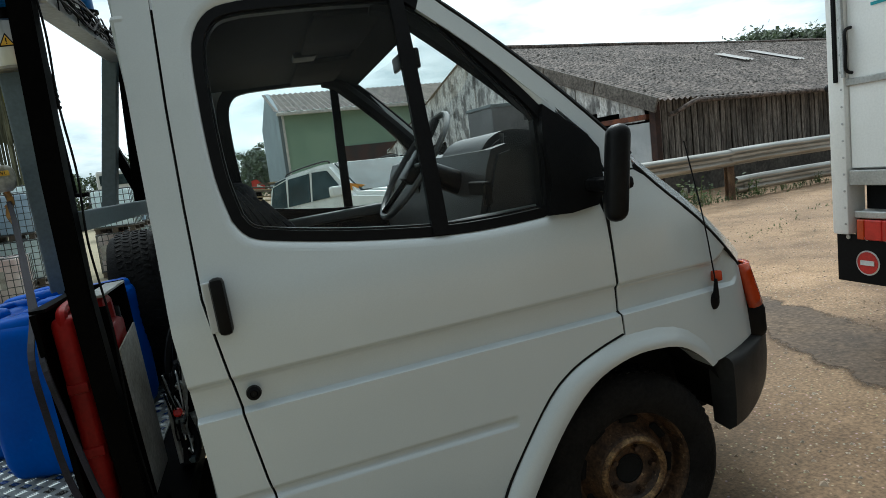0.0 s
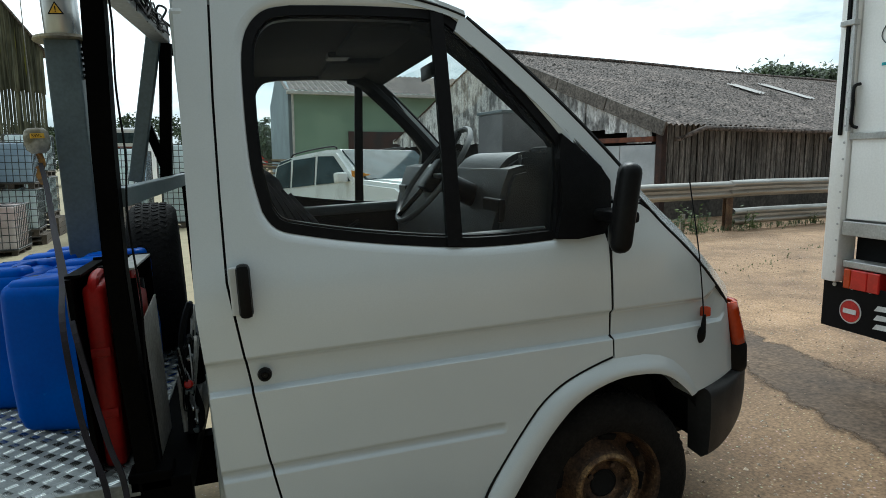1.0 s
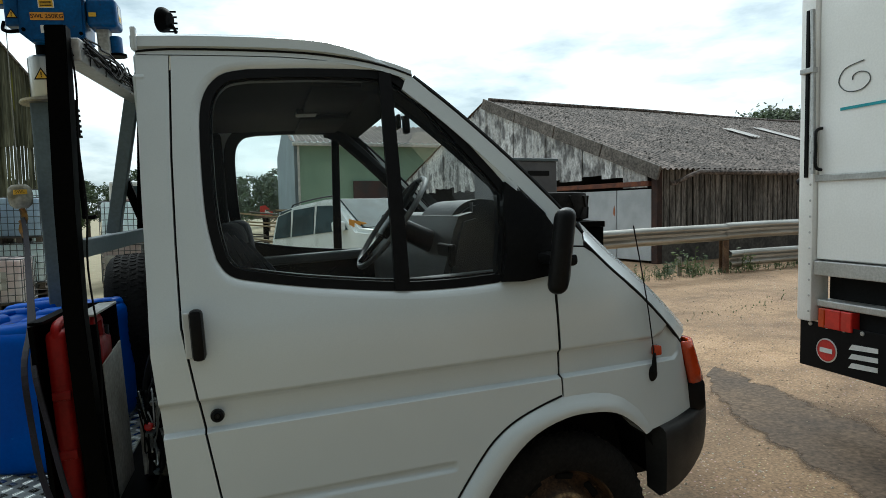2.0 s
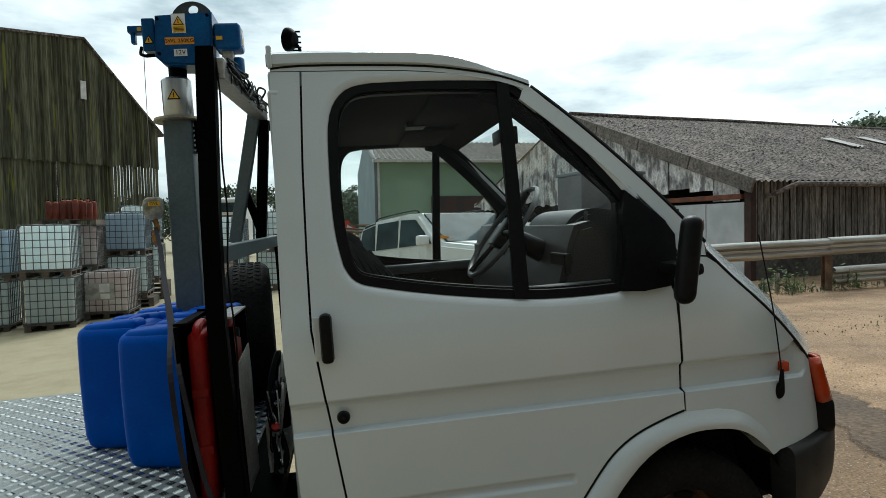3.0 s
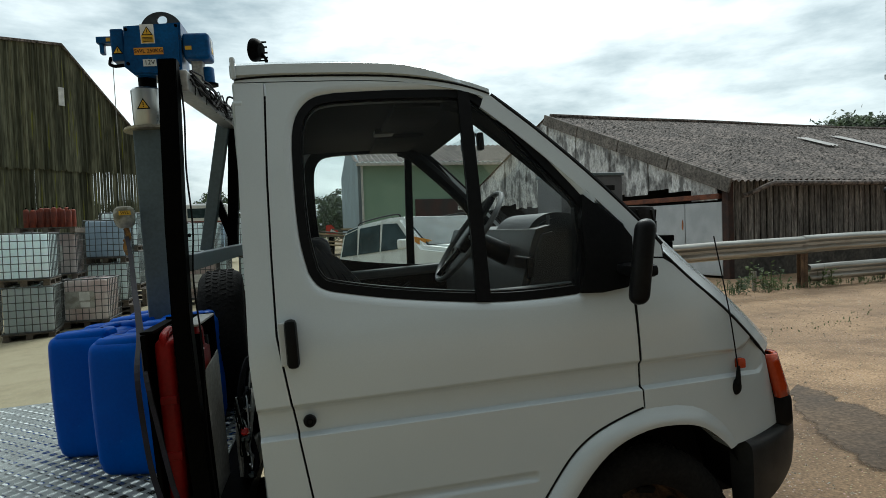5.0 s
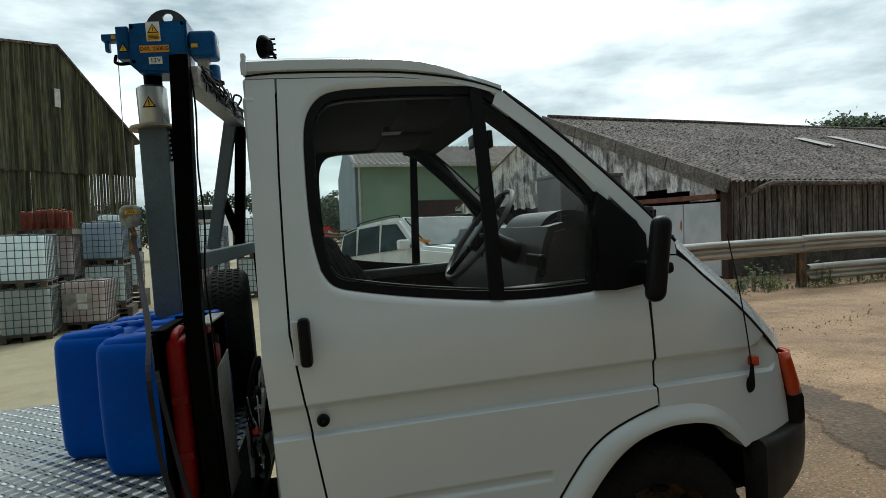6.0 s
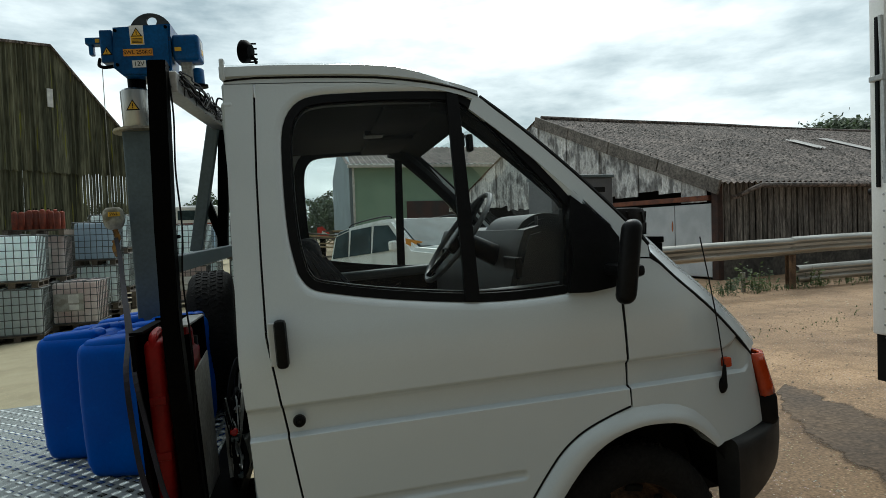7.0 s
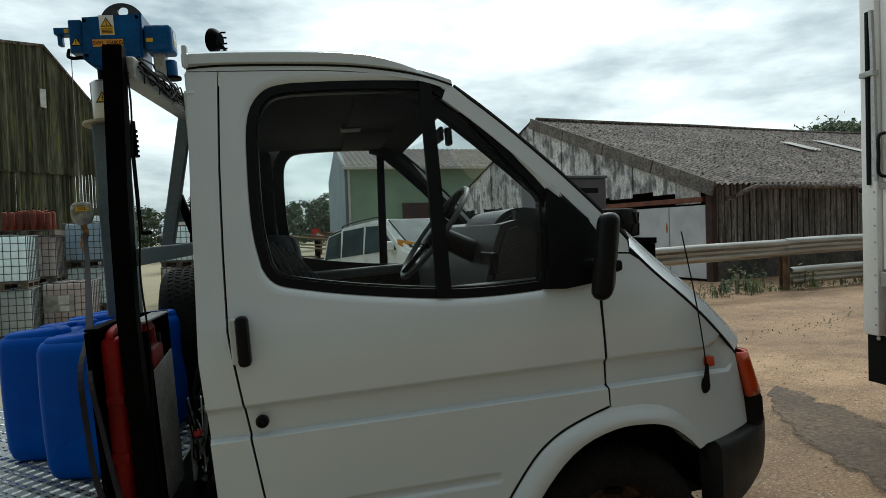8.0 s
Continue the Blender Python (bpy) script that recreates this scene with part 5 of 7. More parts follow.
        hose(bm, pts, 0.033, 8, 2)
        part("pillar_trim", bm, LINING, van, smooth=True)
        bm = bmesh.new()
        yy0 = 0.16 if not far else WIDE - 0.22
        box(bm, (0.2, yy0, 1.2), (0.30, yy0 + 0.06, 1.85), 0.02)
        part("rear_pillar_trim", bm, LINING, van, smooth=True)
    # seats
    for y, name in ((0.24, "driver_seat"), (0.98, "passenger_seat")):
        st = new(name)
        st.parent = van
        st.matrix_basis = Matrix.Translation((0.415, y, 0.665))
        bm = bmesh.new()
        box(bm, (0.02, 0, 0.0), (0.50, 0.48, 0.18), 0.05, seg=3)
        part("cushion", bm, SEATCLOTH, st, smooth=True)
        bm = bmesh.new()
        box(bm, (-0.05, 0.0, 0.05), (0.075, 0.48, 0.77), 0.05, m=pose(0, 0, 0, 0, -7, 0), seg=3)
        part("backrest", bm, SEATCLOTH, st, "dark cloth backrest", smooth=True)
    for k in range(5):
        bm = bmesh.new()
        x0 = 0.365 + 0.02 * k
        hose(bm, [(x0 - 0.035, 0.205 + 0.008 * k, 1.415 - 0.012 * k), (x0, 0.19 + 0.008 * k, 1.36 - 0.01 * k), (x0 + 0.035, 0.2, 1.27), (x0 + 0.05, 0.21, 1.16)], 0.014, 7, 5)
        part("cloth_fold", bm, SEATCLOTH, van, smooth=True)
    bm = bmesh.new()
    hose(bm, [(0.29, 0.2, 1.5), (0.30, 0.19, 1.4), (0.34, 0.22, 1.3), (0.38, 0.26, 1.2)], 0.02, 6, 4)
    part("seat_belt", bm, SEATCLOTH, van)
    # inner mirror
    bm = bmesh.new()
    box(bm, (0.99, 0.70, 1.745), (1.005, 0.92, 1.80), 0.006)
    rod(bm, (1.0, 0.8, 1.785), (1.035, 0.8, 1.80), 0.007, 6)
    box(bm, (1.005, 0.66, 1.72), (1.03, 0.70, 1.79), 0.008)
    part("inner_mirror", bm, PLASTIC, van, "black rear view mirror", smooth=True)
    bm = bx((0.62, 0.8, 1.825), (0.70, 0.9, 1.846), 0.006)
    part("roof_lamp", bm, PLASTIC, van)
cabin()

# ---- the flatbed and what stands on it (van's frame) ----
DECK = 0.72
def on_van(name, label, category, x, y, z, turn=0.0, group=""):
    return thing(name, label, category, SLOPE @ pose(x, y, z, 0, 0, turn), group)

def flatbed():
    bm = bx((-2.2, 0.0, DECK - 0.035), (-0.005, WIDE, DECK), 0.003)
    part("deck_plate", bm, CHEQUER, van, "bright aluminium chequer plate deck")
    def tread(bm, c, a):
        d = pose(0, 0, 0, 0, 0, a)
        v = [bm.verts.new(c + d @ Vector(q)) for q in ((-0.0135, 0, 0.0002), (0, -0.0023, 0.0002), (0.0135, 0, 0.0002), (0, 0.0023, 0.0002), (-0.007, 0, 0.0024), (0.007, 0, 0.0024))]
        for f in ((0, 1, 4), (4, 1, 5), (1, 2, 5), (2, 3, 5), (5, 3, 4), (3, 0, 4)):
            bm.faces.new([v[q] for q in f])
    shared = []
    for a in (45, -45):
        bm = bmesh.new()
        tread(bm, Vector(), a)
        me = bpy.data.meshes.new("tread_bar")
        bm.to_mesh(me)
        bm.free()
        me.materials.append(TREADBAR)
        shared.append(me)
    bm = bmesh.new()
    for i in range(44):
        for j in range(44):
            x, y, odd = -1.745 + i * 0.040, 0.02 + j * 0.038, (i + j) % 2
            for k in (-2, -1, 0, 1, 2):
                c = pose(x, y, DECK, 0, 0, 45 if odd else -45) @ Vector((0, k * 0.0056, 0))
                if -0.40 < x < -0.1 and y < 0.28:
                    ob = new("tread_bar", shared[0 if odd else 1])
                    ob.parent, ob.location = van, c
                else:
                    tread(bm, c, 45 if odd else -45)
    tagged(part("tread_pattern", bm, TREADBAR, van, "raised tread bars of the deck"), kind="stuff")
    for y in (0.004, WIDE - 0.044):
        bm = bx((-2.2, y, DECK - 0.15), (0.11, y + 0.04, DECK - 0.037), 0.004)
        part("side_rail", bm, BLACKSTEEL, van)
    for y in (0.45, WIDE - 0.52):
        bm = bx((-2.2, y, 0.46), (0.9, y + 0.07, 0.62), 0.005)
        part("chassis_rail", bm, BLACKSTEEL, van)
    bm = bx((-0.004, 0.0, DECK - 0.06), (0.11, WIDE, DECK - 0.001), 0.004)
    part("front_rail", bm, BLACKSTEEL, van)
    for x in (-1.9, -1.2, -0.5):
        bm = bx((x, 0.05, 0.62), (x + 0.06, WIDE - 0.05, DECK - 0.036), 0.004)
        part("cross_member", bm, BLACKSTEEL, van)
flatbed()

def headboard():
    bm = bmesh.new()
    line = [(0.016, DECK - 0.12), (0.004, 1.0), (0.0, 1.24), (0.008, 1.50), (0.022, 1.76), (0.031, 1.935)]
    rows = [[bm.verts.new((x + a, 0.03 + b, z)) for a, b in ((-0.023, -0.023), (0.023, -0.023), (0.023, 0.023), (-0.023, 0.023))] for x, z in line]
    for a, b in zip(rows, rows[1:]):
        for k in range(4):
            bm.faces.new((a[k], a[(k + 1) % 4], b[(k + 1) % 4], b[k]))
    bm.faces.new(rows[0][::-1]), bm.faces.new(rows[-1])
    bmesh.ops.bevel(bm, geom=[e for e in bm.edges if abs((e.verts[0].co - e.verts[1].co).normalized().z) > 0.9], offset=0.004, segments=2, affect="EDGES")
    rack = thing("headboard", "black and grey steel goalpost frame behind the cab", "frame", SLOPE)
    part("post", bm, BLACKSTEEL, rack, "black steel post")
    bm = bmesh.new()
    bar(bm, (0.045, 0.05, 1.888), (0.056, 0.92, 1.925), 0.052, 0.056, bevel=0.004)
    part("top_beam", bm, ALU, rack, "pale grey top beam carrying wires")
    bm = bmesh.new()
    bar(bm, (0.02, 0.05, 1.40), (0.05, 1.3, 1.415), 0.035, 0.045, bevel=0.003)
    part("cross_bar", bm, GREYSTEEL, rack, "grey cross bar")
    bm = bmesh.new()
    bar(bm, (0.035, 0.89, 1.92), (-0.085, 0.93, 1.42), 0.045, 0.045, up=(0, 1, 0), bevel=0.003)
    part("brace", bm, GREYSTEEL, rack, "slanting steel brace")
    bm = bmesh.new()
    bar(bm, (0.065, 0.93, 1.90), (0.01, 0.98, 1.42), 0.04, 0.04, up=(0, 1, 0), bevel=0.003)
    part("brace", bm, BLACKSTEEL, rack)
    bm = bmesh.new()
    bar(bm, (-0.03, 0.95, 1.62), (0.02, 1.0, 1.42), 0.03, 0.03, up=(0, 1, 0))
    part("brace", bm, BLACKSTEEL, rack)
    bm = bmesh.new()
    bar(bm, (0.05, 1.3, DECK - 0.1), (0.05, 1.3, 1.44), 0.045, 0.045, up=(0, 1, 0))
    part("post", bm, BLACKSTEEL, rack)
    # wiring
    rnd = random.Random(4)
    for k in range(7):
        bm = bmesh.new()
        pts = [(0.074 + 0.01 * rnd.random(), 0.05 + 0.8 * (q + rnd.random() * 0.6) / 8, 1.885 + 0.04 * q / 8 + rnd.uniform(-0.02, 0.045)) for q in range(8)]
        hose(bm, pts, rnd.choice((0.002, 0.0026, 0.0034)), 5, 5)
        part("cable", bm, RUBBER, rack)
    for k in range(5):
        y = 0.12 + 0.17 * k
        bm = bmesh.new()
        ribbon(bm, [(0.074, y, 1.862 + 0.007 * k), (0.076, y, 1.89 + 0.007 * k), (0.072, y, 1.922 + 0.007 * k), (0.03, y, 1.924 + 0.007 * k)], 0.006, wide=(0, 1, 0), thick=0.001, n=3)
        part("cable_tie", bm, INK, rack)
    for k in range(5):
        bm = bmesh.new()
        pts = [(0.078 + 0.012 * rnd.random() - (0.03 if k > 2 else 0), 0.05 + 0.85 * q / 7, (1.866 if k > 2 else 1.872 + 0.014 * k) + 0.04 * q / 7 + 0.012 * rnd.random()) for q in range(8)]
        hose(bm, pts, 0.0028, 5, 4)
        part("cable", bm, RUBBER, rack)
    bm = bmesh.new()
    hose(bm, [(0.05, 0.04, 1.93), (0.055, 0.04, 1.8), (0.046, 0.04, 1.65), (0.048, 0.04, 1.5), (0.036, 0.04, 1.35), (0.042, 0.04, 1.15), (0.032, 0.04, 0.95), (0.04, 0.04, 0.74)], 0.0026, 5, 6)
    part("cable", bm, RUBBER, rack)
    bm = bmesh.new()
    hose(bm, [(0.055, 0.86, 1.95), (0.085, 0.88, 2.0), (0.06, 0.9, 2.02), (0.05, 0.92, 1.99), (0.09, 0.95, 1.95), (0.08, 0.96, 1.86)], 0.004, 5, 6)
    part("cable", bm, RUBBER, rack)
headboard()

def text_on(body, size, m, parent, material, name="lettering"):
    cu = bpy.data.curves.new(name, "FONT")
    cu.body, cu.size, cu.align_x, cu.align_y, cu.extrude = body, size, "CENTER", "CENTER", 0.0004
    ob = new(name, cu)
    cu.materials.append(material)
    ob.parent = parent
    ob.matrix_basis = m
    return ob

FACE = pose(0, 0, 0, 90, 0, 0)      # lies in x and z, read from -y
def warning_triangle(parent, x, y, z, s):
    bm = slab([(x - s, z - s * 0.85), (x + s, z - s * 0.85), (x, z + s * 0.85)], y - 0.0012, y, bevel=0.0)
    t = part("warning_sign", bm, INK, parent)
    q = s * 0.72
    bm = slab([(x - q, z - s * 0.68), (x + q, z - s * 0.68), (x, z + q * 0.78)], y - 0.0022, y - 0.001)
    part("warning_sign", bm, YELLOW, parent, "black and yellow warning triangle")
    bm = bx((x - s * 0.07, y - 0.003, z - s * 0.3), (x + s * 0.07, y - 0.002, z + s * 0.22))
    box(bm, (x - s * 0.07, y - 0.003, z - s * 0.55), (x + s * 0.07, y - 0.002, z - s * 0.4))
    part("warning_mark", bm, INK, parent)

def crane():
    X, Y = -0.283, 1.05
    ob = thing("crane", "small electric crane with grey mast and blue winch head", "crane", SLOPE)
    bm = bmesh.new()
    bar(bm, (X - 0.02, Y, DECK), (X, Y, 1.93), 0.107, 0.107, up=(0, 1, 0), bevel=0.006)
    part("mast", bm, GREYSTEEL, ob, "grey painted square mast")
    bm = bx((X - 0.12, Y - 0.12, DECK), (X + 0.1, Y + 0.12, DECK + 0.015), 0.003)
    part("base_plate", bm, GREYSTEEL, ob)
    bm = lathe([(0.06, 0), (0.09, 0.0), (0.094, 0.006), (0.09, 0.016), (0.06, 0.018)], 32, Matrix.Translation((X - 0.005, Y, 1.925)))
    part("flange", bm, mat("grimy_yellowed_flange", (0.28, 0.24, 0.14), 0.6, 0.3, (0.15, 0.13, 0.09), 12, fine=0.2), ob, "grimy round flange", smooth=True)
    bm = lathe([(0.056, 0), (0.058, 0.004), (0.058, 0.15), (0.05, 0.158), (0.045, 0.158)], 32, Matrix.Translation((X, Y, 1.943)))
    part("slewing_column", bm, STEEL, ob, "bare metal slewing column", smooth=True)
    warning_triangle(ob, X, Y - 0.0595, 2.03, 0.026)
    bm = lathe([(0.035, 0), (0.035, 0.06)], 20, Matrix.Translation((X + 0.01, Y, 2.095)))
    part("neck", bm, BLACKSTEEL, ob, smooth=True)
    y0, y1 = 0.97, 1.13
    bm = slab([(-0.335, 2.175), (-0.30, 2.142), (-0.15, 2.135), (-0.118, 2.16), (-0.108, 2.345), (-0.325, 2.335)], y0, y1, bevel=0.008)
    head = part("winch_body", bm, BLUEPAINT, ob, "blue winch housing with labels")
    for (x, z) in ((-0.315, 2.32), (-0.125, 2.33), (-0.318, 2.185), (-0.13, 2.17)):
        bm = lathe([(0.0005, -0.006), (0.006, -0.006), (0.007, 0.0)], 8, Matrix.Translation((x, y0, z)) @ pose(0, 0, 0, -90, 0, 0))
        part("bolt", bm, BLACKSTEEL, head)
    # lifting lug with a hole
    bm = bmesh.new()
    c, R, r, n = Vector((-0.195, 0, 2.345)), 0.085, 0.02, 28
    outer = [(c.x + R * math.cos(math.pi * k / n), c.z - 0.02 + R * math.sin(math.pi * k / n)) for k in range(n + 1)]
    hole = [(c.x + 0.005 + r * math.cos(2 * math.pi * k / 20), c.z + 0.032 + r * math.sin(2 * math.pi * k / 20)) for k in range(20)]
    edges = []
    for loop in (outer, hole):
        vs = [bm.verts.new((p[0], 1.04, p[1])) for p in loop]
        edges += [bm.edges.new((vs[i], vs[(i + 1) % len(vs)])) for i in range(len(vs))]
    bmesh.ops.triangle_fill(bm, use_beauty=True, edges=edges)
    r2 = bmesh.ops.extrude_face_region(bm, geom=bm.faces[:])
    bmesh.ops.translate(bm, vec=(0, 0.015, 0), verts=[e for e in r2["geom"] if isinstance(e, bmesh.types.BMVert)])
    bmesh.ops.recalc_face_normals(bm, faces=bm.faces)
    part("lifting_lug", bm, mat("dark_grey_lug_paint", (0.035, 0.045, 0.048), 0.5, 0, (0.02, 0.026, 0.028), 12, fine=0.2), head, "dark lifting lug with a round hole")
    # labels
    bm = bx((-0.262, y0 - 0.002, 2.262), (-0.21, y0 - 0.0002, 2.338))
    part("label", bm, LABELW, head, "white warning label")
    warning_triangle(head, -0.236, y0 - 0.002, 2.312, 0.021)
    bm = bx((-0.259, y0 - 0.003, 2.265), (-0.213, y0 - 0.0015, 2.296))
    part("label", bm, YELLOW, head)
    for k in range(4):
        bm = bx((-0.255, y0 - 0.0036, 2.269 + k * 0.005), (-0.217, y0 - 0.0028, 2.2712 + k * 0.005))
        part("print", bm, INK, head)
    bm = bx((-0.292, y0 - 0.002, 2.218), (-0.182, y0 - 0.0002, 2.246))
    part("label", bm, ORANGE, head, "orange safe load label")
    text_on("SWL 250KG", 0.021, Matrix.Translation((-0.237, y0 - 0.0026, 2.232)) @ FACE, head, INK)
    bm = bx((-0.262, y0 - 0.002, 2.172), (-0.212, y0 - 0.0002, 2.2))
    part("label", bm, LABELW, head, "white voltage label")
    text_on("12V", 0.025, Matrix.Translation((-0.237, y0 - 0.0026, 2.186)) @ FACE, head, INK)
    # rope guide on the outer side
    bm = bx((-0.385, 1.0, 2.205), (-0.335, 1.1, 2.335), 0.006)
    part("rope_drum_cover", bm, BLUEPAINT, head)
    warning_triangle(head, -0.36, 0.999, 2.25, 0.02)
    bm = bx((-0.445, 1.02, 2.285), (-0.383, 1.07, 2.312), 0.004)
    box(bm, (-0.437, 1.03, 2.245), (-0.42, 1.06, 2.29), 0.004)
    part("guide_arm", bm, BLUEPAINT, head)
    bm = bx((-0.406, 1.018, 2.29), (-0.39, 1.0195, 2.305))
    part("label", bm, YELLOW, head)
    bm = bmesh.new()
    hose(bm, [(-0.40, 1.04, 2.23), (-0.40, 1.02, 2.2), (-0.38, 1.01, 2.188), (-0.345, 1.01, 2.19)], 0.007, 6, 5)
    part("rope_hook", bm, BLACKSTEEL, head, smooth=True)
    # motor on the inner side
    bm = bmesh.new()
    box(bm, (-0.11, 0.98, 2.20), (-0.005, 1.09, 2.305), 0.014, seg=3)
    part("motor", bm, BLUEPAINT, head, "blue motor housing", smooth=True)
    part("label", bx((-0.0052, 1.012, 2.225), (-0.0035, 1.055, 2.285)), LABELW, head, "white label on the motor")
    part("label", bx((-0.0042, 1.018, 2.229), (-0.0028, 1.049, 2.25)), YELLOW, head)
    bm = bx((-0.10, 0.977, 2.235), (-0.075, 0.981, 2.25))
    part("label", bm, YELLOW, head)
    bm = lathe([(0.024, 0), (0.024, 0.06), (0.02, 0.066), (0.0005, 0.066)], 20, Matrix.Translation((-0.03, 1.05, 2.112)))
    part("gear_case", bm, BLUEPAINT, head, smooth=True)
    bm = lathe([(0.034, 0), (0.034, 0.01), (0.0005, 0.01)], 20, Matrix.Translation((-0.028, 1.05, 2.101)))
    part("gear_case", bm, BLACKSTEEL, head, smooth=True)
    bm = bx((-0.09, 1.02, 2.10), (-0.045, 1.08, 2.21), 0.006)
    part("bracket", bm, GALV, head)
    # slewing crank beside the mast
    bm = bmesh.new()
    rod(bm, (X + 0.075, Y, 1.80), (X + 0.075, Y, 1.94), 0.02, 12)
    hose(bm, [(X + 0.075, Y, 1.80), (X + 0.075, Y, 1.52), (X + 0.08, Y - 0.01, 1.49), (X + 0.12, Y - 0.02, 1.487)], 0.008, 8, 4)
    for k in range(6):
        bmesh.ops.create_cone(bm, segments=12, radius1=0.026, radius2=0.026, depth=0.007, cap_ends=True, matrix=Matrix.Translation((X + 0.075, Y, 1.80 + k * 0.02)))
    part("crank", bm, BLACKSTEEL, ob, "black slewing crank with spring", smooth=True)
    # rope
    bm = bmesh.new()
    hose(bm, [(-0.388, 1.02, 2.24), (-0.392, 1.0, 1.95), (-0.388, 0.96, 1.61)], 0.0016, 5, 3)
    part("rope", bm, GALV, ob)
crane()

def hook_weight():
    ob = on_van("hook_weight", "grimy yellow and grey hook weight on the winch rope", "weight", -0.386, 0.95, 1.535)
    bm = lathe([(0.0005, 0), (0.02, 0.0), (0.034, 0.012), (0.039, 0.03), (0.04, 0.055), (0.036, 0.075), (0.024, 0.086), (0.0005, 0.088)], 28)
    part("body", bm, mat("grimy_weight_paint", (0.33, 0.31, 0.24), 0.55, 0, (0.12, 0.1, 0.05), 14, 0.42, 0.52, fine=0.2), ob, smooth=True)
    bm = bmesh.new()
    rows = [[bm.verts.new((r * math.sin(a), -r * math.cos(a), z)) for r, z in ((0.0408, 0.05), (0.0402, 0.058), (0.0386, 0.067))] for a in [radians(-12 + 8 * k) for k in range(9)]]
    for a, b in zip(rows, rows[1:]):
        for k in range(2):
            bm.faces.new((a[k], b[k], b[k + 1], a[k + 1]))
    part("sticker", bm, YELLOW, ob, "yellow load sticker", smooth=True)
    text_on("SWL", 0.016, Matrix.Translation((0.013, -0.0412, 0.0585)) @ pose(0, 0, 0, 0, 0, 16) @ FACE, ob, INK)
    bm = bmesh.new()
    hose(bm, [(0, 0, 0.0), (0.008, 0, -0.02), (0.012, 0, -0.04), (0.0, 0, -0.055), (-0.012, 0, -0.045)], 0.006, 6, 5)
    part("hook", bm, mat("orange_brown_hook", (0.3, 0.13, 0.03), 0.6, 0.2), ob, "orange hook", smooth=True)
hook_weight()

def straps():
    ob = thing("ratchet_strap", "dark purple webbing strap hanging from the hook", "strap", SLOPE)
    bm = bmesh.new()
    ribbon(bm, [(-0.386, 0.95, 1.50), (-0.336, 0.8, 1.425), (-0.278, 0.6, 1.31), (-0.19, 0.3, 1.192), (-0.135, 0.06, 1.117), (-0.124, 0.03, 0.988), (-0.105, 0.0, 0.862), (-0.075, -0.015, 0.735), (-0.07, -0.02, 0.62)], 0.0135, wide=(1, 0.2, 0), n=6)
    part("webbing", bm, WEBBING, ob)
    bm = bmesh.new()
    ribbon(bm, [(-0.383, 0.945, 1.50), (-0.33, 0.79, 1.42), (-0.270, 0.59, 1.305), (-0.178, 0.29, 1.188), (-0.112, 0.055, 1.11), (-0.09, 0.03, 0.985), (-0.059, 0.0, 0.827), (-0.035, -0.015, 0.738), (-0.03, -0.02, 0.60)], 0.012, wide=(1, -0.2, 0), n=6)
    part("webbing", bm, WEBBING, ob)
    bm = bmesh.new()
    ribbon(bm, [(-0.386, 0.95, 1.535), (-0.378, 0.945, 1.50), (-0.39, 0.94, 1.46), (-0.375, 0.92, 1.43)], 0.02, wide=(1, 0, 0), n=4)
    part("frayed_end", bm, mat("frayed_orange_webbing", (0.3, 0.15, 0.03), 0.9, 0, (0.12, 0.07, 0.03), 40), ob, "frayed orange webbing")
straps()

def drum_mesh(ob, w, d, h):
    """A blue stacking drum: body with rounded, slightly tapered walls, a sunk handle and a cap."""
    bm = bmesh.new()
    box(bm, (-w / 2, -d / 2, 0), (w / 2, d / 2, h - 0.016), 0.036, seg=4)
    for f in (0.12, 0.3, 0.55, 0.8):
        bmesh.ops.bisect_plane(bm, geom=bm.verts[:] + bm.edges[:] + bm.faces[:], plane_co=(0, 0, h * f), plane_no=(0, 0, 1))
    for v in bm.verts:
        t = v.co.z / h
        s = 0.955 + 0.05 * math.sin(min(1, t * 1.05) * math.pi) ** 0.6 - (0.03 if t < 0.11 else 0)
        v.co.x *= s
        v.co.y *= s
    part("body", bm, BLUEPLASTIC, ob, smooth=True)
    # the top is moulded into two raised shoulders with a sunk grip between them
    for sg in (-1, 1):
        bm = bmesh.new()
        y0, y1 = sorted((sg * d * 0.14, sg * d * 0.445))
        box(bm, (-w * 0.40, y0, h - 0.06), (w * 0.44, y1, h), 0.022, seg=4)
        for v in bm.verts:
            if v.co.z > h - 0.03:
                v.co.z -= 0.03 * max(0.0, -v.co.x / w - 0.05)
        part("shoulder", bm, BLUEPLASTIC, ob, smooth=True)
        for x in (-w * 0.3, w * 0.3):
            bm = lathe([(0.0005, 0), (0.0055, 0), (0.0065, 0.004)], 10, Matrix.Translation((x, sg * d * 0.33, h - 0.0035 - 0.03 * max(0.0, -x / w - 0.05))))
            part("stacking_pit", bm, DARK, ob, smooth=True)
    bm = bmesh.new()
    hose(bm, [(w * 0.2, -d * 0.26, h - 0.016), (w * 0.2, -d * 0.1, h - 0.012), (w * 0.2, d * 0.1, h - 0.012), (w * 0.2, d * 0.26, h - 0.016)], 0.015, 10, 5)
    part("handle", bm, BLUEPLASTIC, ob, smooth=True)
    bm = lathe([(0.026, 0), (0.028, 0.004), (0.028, 0.024), (0.024, 0.028), (0.0005, 0.028)], 20, Matrix.Translation((-w * 0.33, 0, h - 0.044)))
    part("cap", bm, PLASTIC, ob, "black screw cap", smooth=True)
first = on_van("plastic_drum", "blue plastic stacking drum with moulded handle on the deck", "drum", -0.246, 0.525, DECK, -18, "blue drums on the deck")
